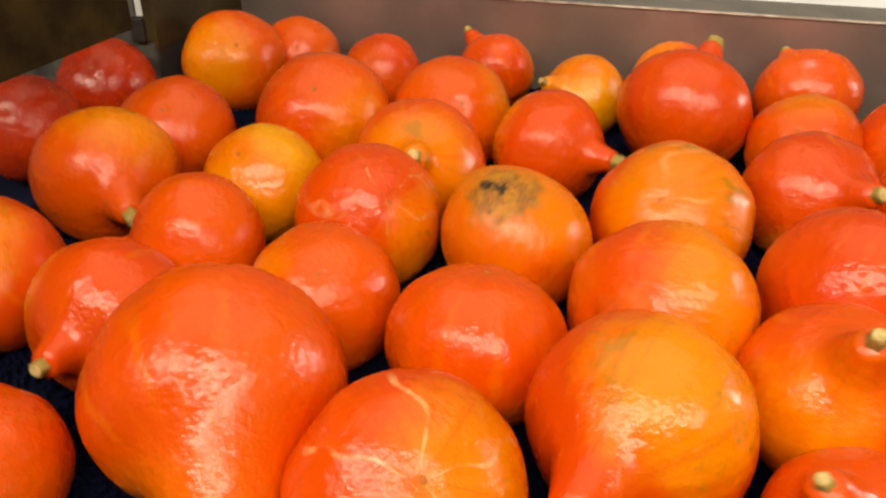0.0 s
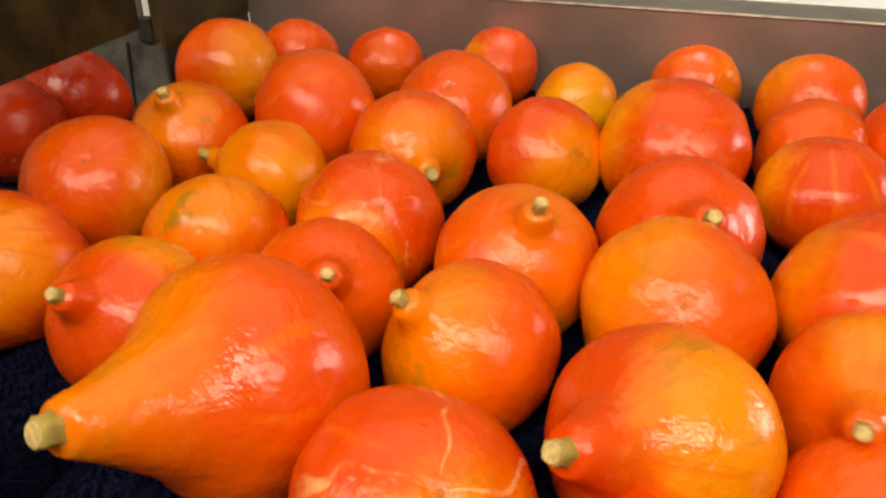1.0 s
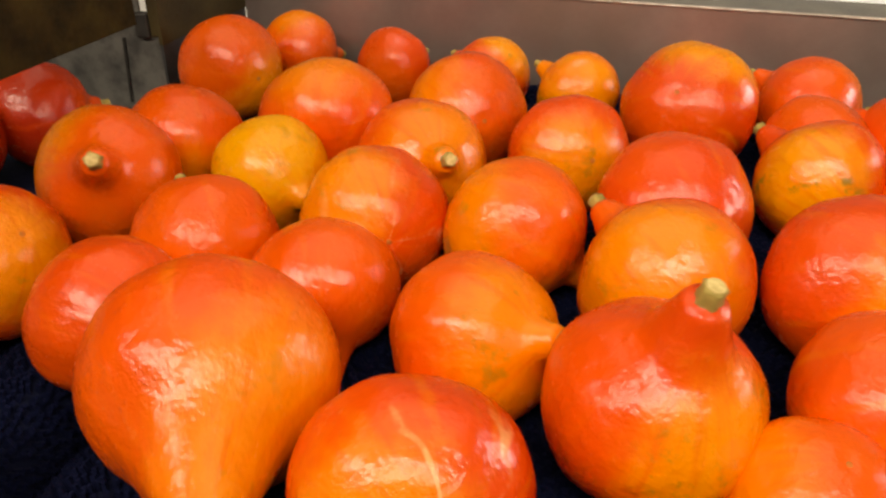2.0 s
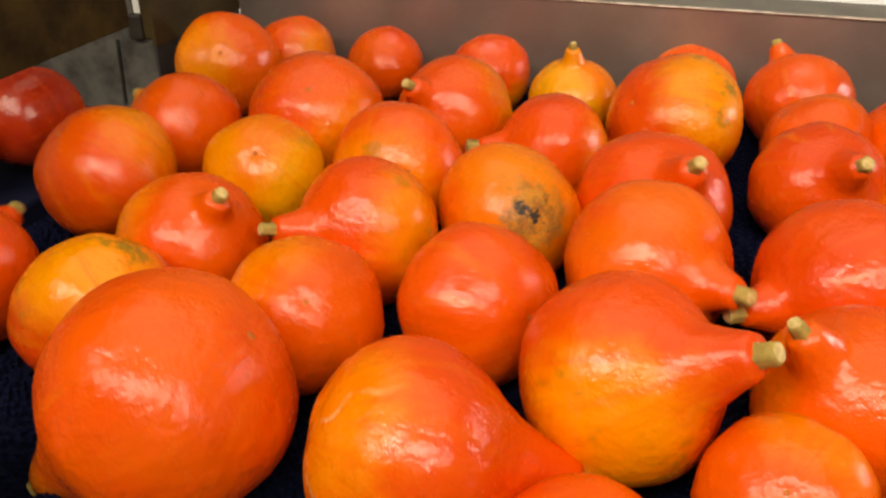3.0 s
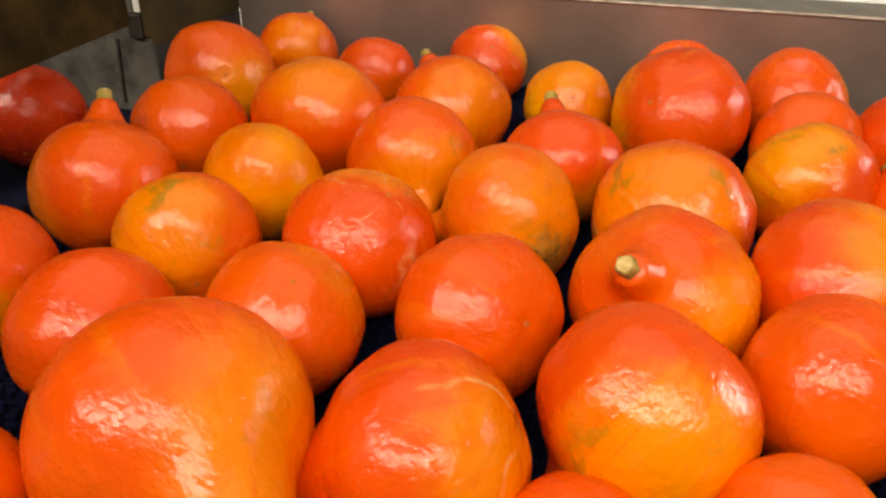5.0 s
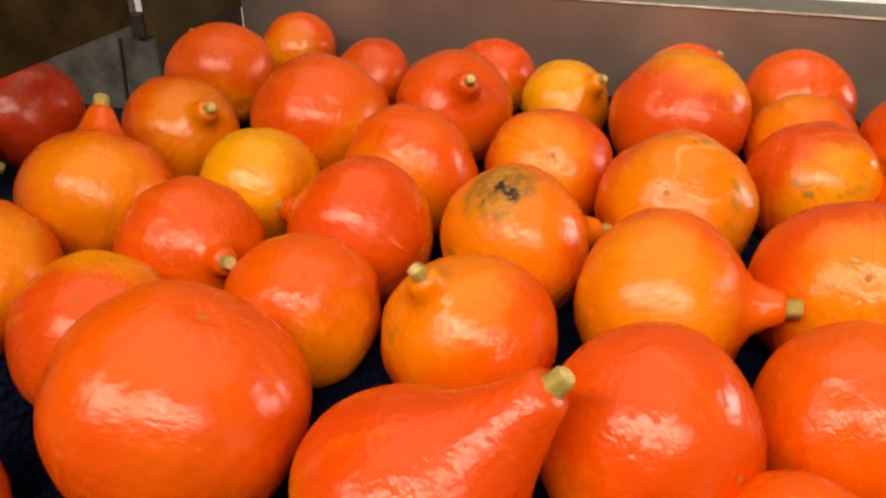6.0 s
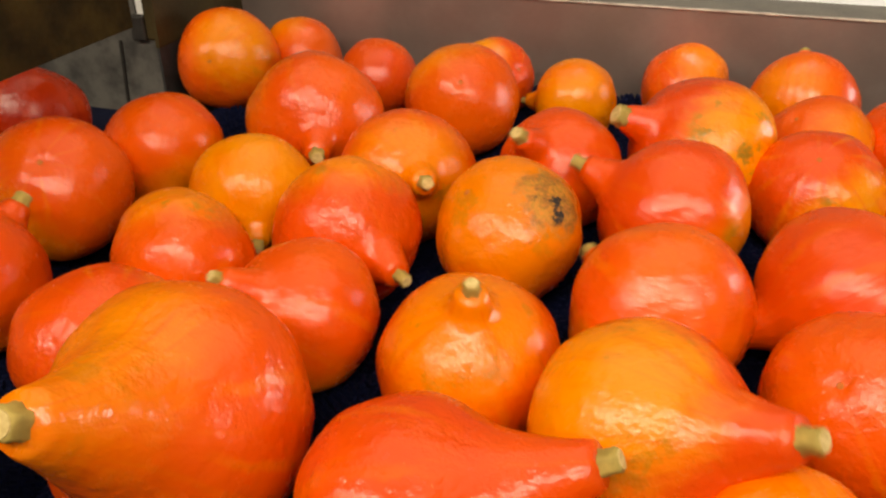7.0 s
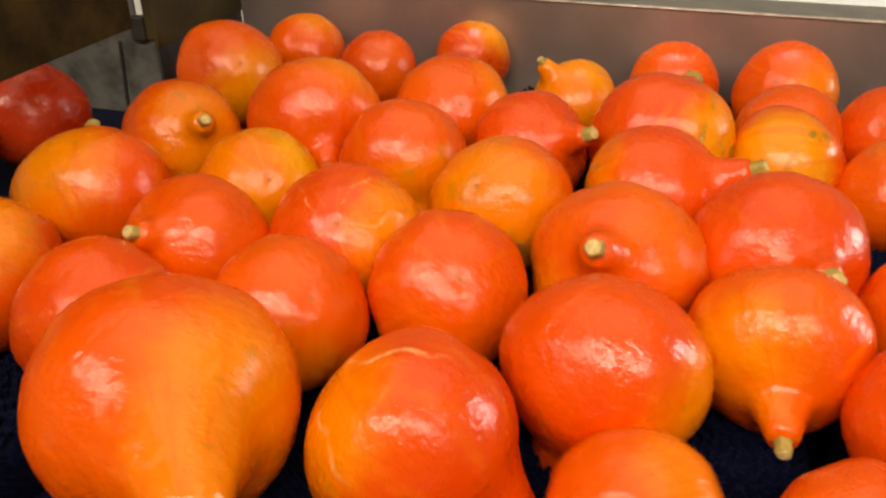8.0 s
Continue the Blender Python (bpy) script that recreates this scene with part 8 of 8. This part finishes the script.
    walk(s["ba"], [
        (0.0, pose(-0.837, 0.843, 0.068, -134, -14, 32)), (0.2, pose(-0.833, 0.840, 0.068, -124, 7, 32)), (0.4, pose(-0.830, 0.837, 0.068, -115, 27, 35)),
        (0.6, pose(-0.835, 0.832, 0.068, -101, 46, 41)), (0.8, pose(-0.847, 0.828, 0.068, -77, 63, 60)), (1.0, pose(-0.860, 0.823, 0.068, -21, 71, 108)),
        (1.2, pose(-0.871, 0.799, 0.068, 27, 60, 149)), (1.4, pose(-0.888, 0.772, 0.068, 49, 43, 161)), (1.6, pose(-0.893, 0.764, 0.068, 63, 25, 162)),
        (1.8, pose(-0.897, 0.763, 0.068, 75, 8, 159)), (2.0, pose(-0.899, 0.762, 0.068, 89, -7, 150)), (2.2, pose(-0.903, 0.761, 0.068, 105, -20, 137)),
        (2.4, pose(-0.905, 0.760, 0.068, 125, -27, 119)), (2.6, pose(-0.907, 0.760, 0.068, 147, -27, 98)), (2.8, pose(-0.909, 0.761, 0.068, 165, -21, 78)),
        (3.0, pose(-0.909, 0.761, 0.068, 180, -9, 61)), (3.2, pose(-0.911, 0.760, 0.068, -170, 5, 46)), (3.4, pose(-0.913, 0.760, 0.068, -164, 20, 33)),
        (3.6, pose(-0.914, 0.760, 0.068, -162, 36, 18)), (3.8, pose(-0.915, 0.759, 0.068, -165, 50, -1)), (4.0, pose(-0.915, 0.758, 0.068, -179, 62, -29)),
        (4.2, pose(-0.913, 0.758, 0.068, 126, 72, -80)), (4.4, pose(-0.910, 0.758, 0.068, 77, 60, -127)), (4.6, pose(-0.909, 0.758, 0.068, 60, 40, -143)),
        (4.8, pose(-0.909, 0.758, 0.068, 54, 19, -152)), (5.0, pose(-0.909, 0.757, 0.068, 53, -2, -160)), (5.2, pose(-0.909, 0.756, 0.068, 55, -23, -170)),
        (5.4, pose(-0.910, 0.756, 0.068, 63, -41, 175)), (5.6, pose(-0.910, 0.755, 0.068, 82, -54, 148)), (5.8, pose(-0.910, 0.755, 0.068, 112, -58, 108)),
        (6.0, pose(-0.910, 0.754, 0.068, 135, -50, 72)), (6.2, pose(-0.911, 0.755, 0.068, 145, -38, 48)), (6.4, pose(-0.912, 0.756, 0.068, 146, -26, 28)),
        (6.6, pose(-0.914, 0.758, 0.068, 143, -16, 9)), (6.8, pose(-0.915, 0.758, 0.068, 137, -10, -10)), (7.0, pose(-0.917, 0.759, 0.068, 131, -7, -31)),
        (7.2, pose(-0.916, 0.759, 0.068, 126, -7, -53)), (7.4, pose(-0.916, 0.758, 0.068, 124, -10, -75)), (7.6, pose(-0.916, 0.759, 0.068, 126, -12, -97)),
        (7.8, pose(-0.917, 0.760, 0.068, 129, -12, -120)), (8.0, pose(-0.918, 0.762, 0.068, 133, -8, -143)),
    ])
    walk(s["bb"], [
        (0.0, pose(-0.843, 1.023, 0.070, 137, 22, -139)), (0.2, pose(-0.837, 1.016, 0.070, 125, 3, -142)), (0.4, pose(-0.831, 1.002, 0.070, 113, -16, -142)),
        (0.6, pose(-0.832, 0.985, 0.070, 100, -35, -138)), (0.8, pose(-0.842, 0.968, 0.070, 81, -53, -128)), (1.0, pose(-0.851, 0.951, 0.070, 45, -66, -101)),
        (1.2, pose(-0.849, 0.919, 0.070, -9, -65, -57)), (1.4, pose(-0.848, 0.888, 0.070, -44, -53, -35)), (1.6, pose(-0.847, 0.878, 0.070, -63, -37, -29)),
        (1.8, pose(-0.847, 0.875, 0.070, -78, -21, -31)), (2.0, pose(-0.848, 0.873, 0.070, -92, -6, -39)), (2.2, pose(-0.849, 0.871, 0.070, -108, 5, -50)),
        (2.4, pose(-0.850, 0.870, 0.070, -125, 13, -65)), (2.6, pose(-0.850, 0.869, 0.070, -143, 15, -84)), (2.8, pose(-0.850, 0.869, 0.070, -161, 12, -102)),
        (3.0, pose(-0.851, 0.868, 0.070, -176, 5, -120)), (3.2, pose(-0.852, 0.868, 0.070, 173, -6, -136)), (3.4, pose(-0.853, 0.868, 0.070, 165, -18, -151)),
        (3.6, pose(-0.854, 0.868, 0.070, 160, -32, -167)), (3.8, pose(-0.855, 0.867, 0.070, 158, -45, 176)), (4.0, pose(-0.856, 0.867, 0.070, 163, -57, 153)),
        (4.2, pose(-0.853, 0.867, 0.070, -157, -70, 118)), (4.4, pose(-0.850, 0.867, 0.070, -98, -65, 62)), (4.6, pose(-0.849, 0.867, 0.070, -74, -47, 40)),
        (4.8, pose(-0.849, 0.867, 0.070, -65, -27, 31)), (5.0, pose(-0.850, 0.867, 0.070, -60, -5, 24)), (5.2, pose(-0.850, 0.867, 0.070, -59, 16, 18)),
        (5.4, pose(-0.850, 0.868, 0.070, -62, 36, 9)), (5.6, pose(-0.850, 0.868, 0.070, -71, 55, -8)), (5.8, pose(-0.851, 0.868, 0.070, -102, 68, -46)),
        (6.0, pose(-0.851, 0.868, 0.070, -150, 66, -103)), (6.2, pose(-0.852, 0.870, 0.070, -170, 52, -134)), (6.4, pose(-0.854, 0.872, 0.070, -175, 35, -152)),
        (6.6, pose(-0.855, 0.874, 0.070, -173, 20, -167)), (6.8, pose(-0.857, 0.876, 0.070, -168, 7, 177)), (7.0, pose(-0.859, 0.878, 0.070, -160, -3, 159)),
        (7.2, pose(-0.858, 0.878, 0.070, -150, -8, 139)), (7.4, pose(-0.858, 0.877, 0.070, -140, -10, 118)), (7.6, pose(-0.858, 0.878, 0.070, -131, -8, 96)),
        (7.8, pose(-0.859, 0.880, 0.070, -126, -4, 75)), (8.0, pose(-0.860, 0.882, 0.070, -123, 1, 53)),
    ])
    walk(s["ca"], [
        (0.0, pose(-0.427, 0.299, 0.061, 164, 24, -93)), (0.2, pose(-0.427, 0.298, 0.061, 157, 13, -97)), (0.4, pose(-0.428, 0.297, 0.061, 151, 3, -104)),
        (0.6, pose(-0.451, 0.283, 0.061, 147, -5, -113)), (0.8, pose(-0.477, 0.266, 0.061, 145, -11, -124)), (1.0, pose(-0.483, 0.259, 0.061, 144, -13, -136)),
        (1.2, pose(-0.485, 0.253, 0.061, 116, -37, -118)), (1.4, pose(-0.485, 0.248, 0.061, 72, -50, -81)), (1.6, pose(-0.485, 0.248, 0.061, 24, -41, -40)),
        (1.8, pose(-0.484, 0.249, 0.061, -6, -18, -18)), (2.0, pose(-0.483, 0.250, 0.061, -27, 9, -8)), (2.2, pose(-0.482, 0.251, 0.061, -49, 36, -7)),
        (2.4, pose(-0.481, 0.252, 0.061, -85, 58, -23)), (2.6, pose(-0.480, 0.253, 0.061, -152, 62, -69)), (2.8, pose(-0.478, 0.254, 0.061, 162, 46, -91)),
        (3.0, pose(-0.477, 0.256, 0.061, 135, 26, -89)), (3.2, pose(-0.475, 0.256, 0.061, 107, 8, -88)), (3.4, pose(-0.474, 0.257, 0.061, 83, -14, -84)),
        (3.6, pose(-0.471, 0.257, 0.061, 58, -39, -75)), (3.8, pose(-0.462, 0.258, 0.061, 21, -63, -51)), (4.0, pose(-0.448, 0.260, 0.061, -66, -70, 25)),
        (4.2, pose(-0.434, 0.262, 0.061, -120, -49, 69)), (4.4, pose(-0.425, 0.263, 0.061, -145, -23, 84)), (4.6, pose(-0.424, 0.263, 0.061, -112, -6, 80)),
        (4.8, pose(-0.424, 0.263, 0.061, -82, 14, 83)), (5.0, pose(-0.424, 0.263, 0.061, -49, 35, 94)), (5.2, pose(-0.425, 0.262, 0.061, -4, 49, 121)),
        (5.4, pose(-0.426, 0.262, 0.061, 50, 48, 158)), (5.6, pose(-0.427, 0.262, 0.061, 93, 32, -178)), (5.8, pose(-0.428, 0.261, 0.061, 125, 12, -167)),
        (6.0, pose(-0.442, 0.253, 0.061, 156, -8, -166)), (6.2, pose(-0.457, 0.245, 0.061, 151, -42, -156)), (6.4, pose(-0.460, 0.245, 0.061, 134, -75, -136)),
        (6.6, pose(-0.463, 0.244, 0.061, -10, -70, 11)), (6.8, pose(-0.465, 0.244, 0.061, -23, -36, 26)), (7.0, pose(-0.467, 0.244, 0.061, -29, -2, 33)),
        (7.2, pose(-0.469, 0.243, 0.061, -35, 31, 37)), (7.4, pose(-0.470, 0.242, 0.061, -49, 63, 34)), (7.6, pose(-0.471, 0.242, 0.061, -165, 79, -69)),
        (7.8, pose(-0.472, 0.243, 0.061, 152, 51, -96)), (8.0, pose(-0.472, 0.243, 0.061, 139, 22, -88)),
    ])
    walk(s["cb"], [
        (0.0, pose(0.010, 0.317, 0.048, -158, 16, -30)), (0.2, pose(0.011, 0.317, 0.048, -173, 18, -41)), (0.4, pose(0.012, 0.316, 0.048, 174, 19, -55)),
        (0.6, pose(0.011, 0.316, 0.048, 166, 19, -71)), (0.8, pose(0.009, 0.317, 0.048, 161, 20, -88)), (1.0, pose(0.007, 0.318, 0.048, 159, 24, -104)),
        (1.2, pose(0.008, 0.316, 0.048, 153, 8, -112)), (1.4, pose(0.008, 0.315, 0.048, 150, -6, -123)), (1.6, pose(0.008, 0.315, 0.048, 150, -15, -139)),
        (1.8, pose(0.004, 0.319, 0.048, 151, -18, -157)), (2.0, pose(-0.001, 0.327, 0.048, 149, -15, -175)), (2.2, pose(-0.008, 0.336, 0.048, 167, -28, 169)),
        (2.4, pose(-0.015, 0.345, 0.048, -176, -33, 143)), (2.6, pose(-0.020, 0.352, 0.048, -165, -32, 117)), (2.8, pose(-0.021, 0.355, 0.048, -164, -30, 93)),
        (3.0, pose(-0.015, 0.353, 0.048, -171, -32, 75)), (3.2, pose(-0.002, 0.350, 0.048, -168, -25, 58)), (3.4, pose(0.008, 0.347, 0.048, -164, -24, 39)),
        (3.6, pose(0.008, 0.347, 0.048, -158, -28, 20)), (3.8, pose(-0.002, 0.346, 0.048, -163, -15, 9)), (4.0, pose(-0.013, 0.346, 0.048, -165, -5, -6)),
        (4.2, pose(-0.020, 0.347, 0.048, -164, 2, -23)), (4.4, pose(-0.023, 0.355, 0.048, -160, 8, -39)), (4.6, pose(-0.024, 0.359, 0.048, -151, 15, -52)),
        (4.8, pose(-0.024, 0.360, 0.048, -164, 14, -64)), (5.0, pose(-0.021, 0.352, 0.048, -175, 13, -79)), (5.2, pose(-0.014, 0.335, 0.048, 177, 13, -95)),
        (5.4, pose(-0.008, 0.318, 0.048, 172, 16, -111)), (5.6, pose(-0.005, 0.310, 0.048, 166, 22, -127)), (5.8, pose(-0.006, 0.307, 0.048, 163, 0, -130)),
        (6.0, pose(-0.008, 0.305, 0.048, 163, -21, -139)), (6.2, pose(-0.011, 0.302, 0.048, 170, -37, -157)), (6.4, pose(-0.015, 0.300, 0.048, -177, -45, 176)),
        (6.6, pose(-0.020, 0.297, 0.048, -166, -44, 147)), (6.8, pose(-0.022, 0.292, 0.048, -165, -36, 125)), (7.0, pose(-0.025, 0.289, 0.048, -174, -29, 111)),
        (7.2, pose(-0.032, 0.288, 0.048, -161, -20, 100)), (7.4, pose(-0.039, 0.286, 0.048, -152, -10, 88)), (7.6, pose(-0.043, 0.286, 0.048, -148, -3, 74)),
        (7.8, pose(-0.045, 0.285, 0.048, -147, 0, 59)), (8.0, pose(-0.046, 0.285, 0.048, -147, -2, 43)),
    ])


motions()
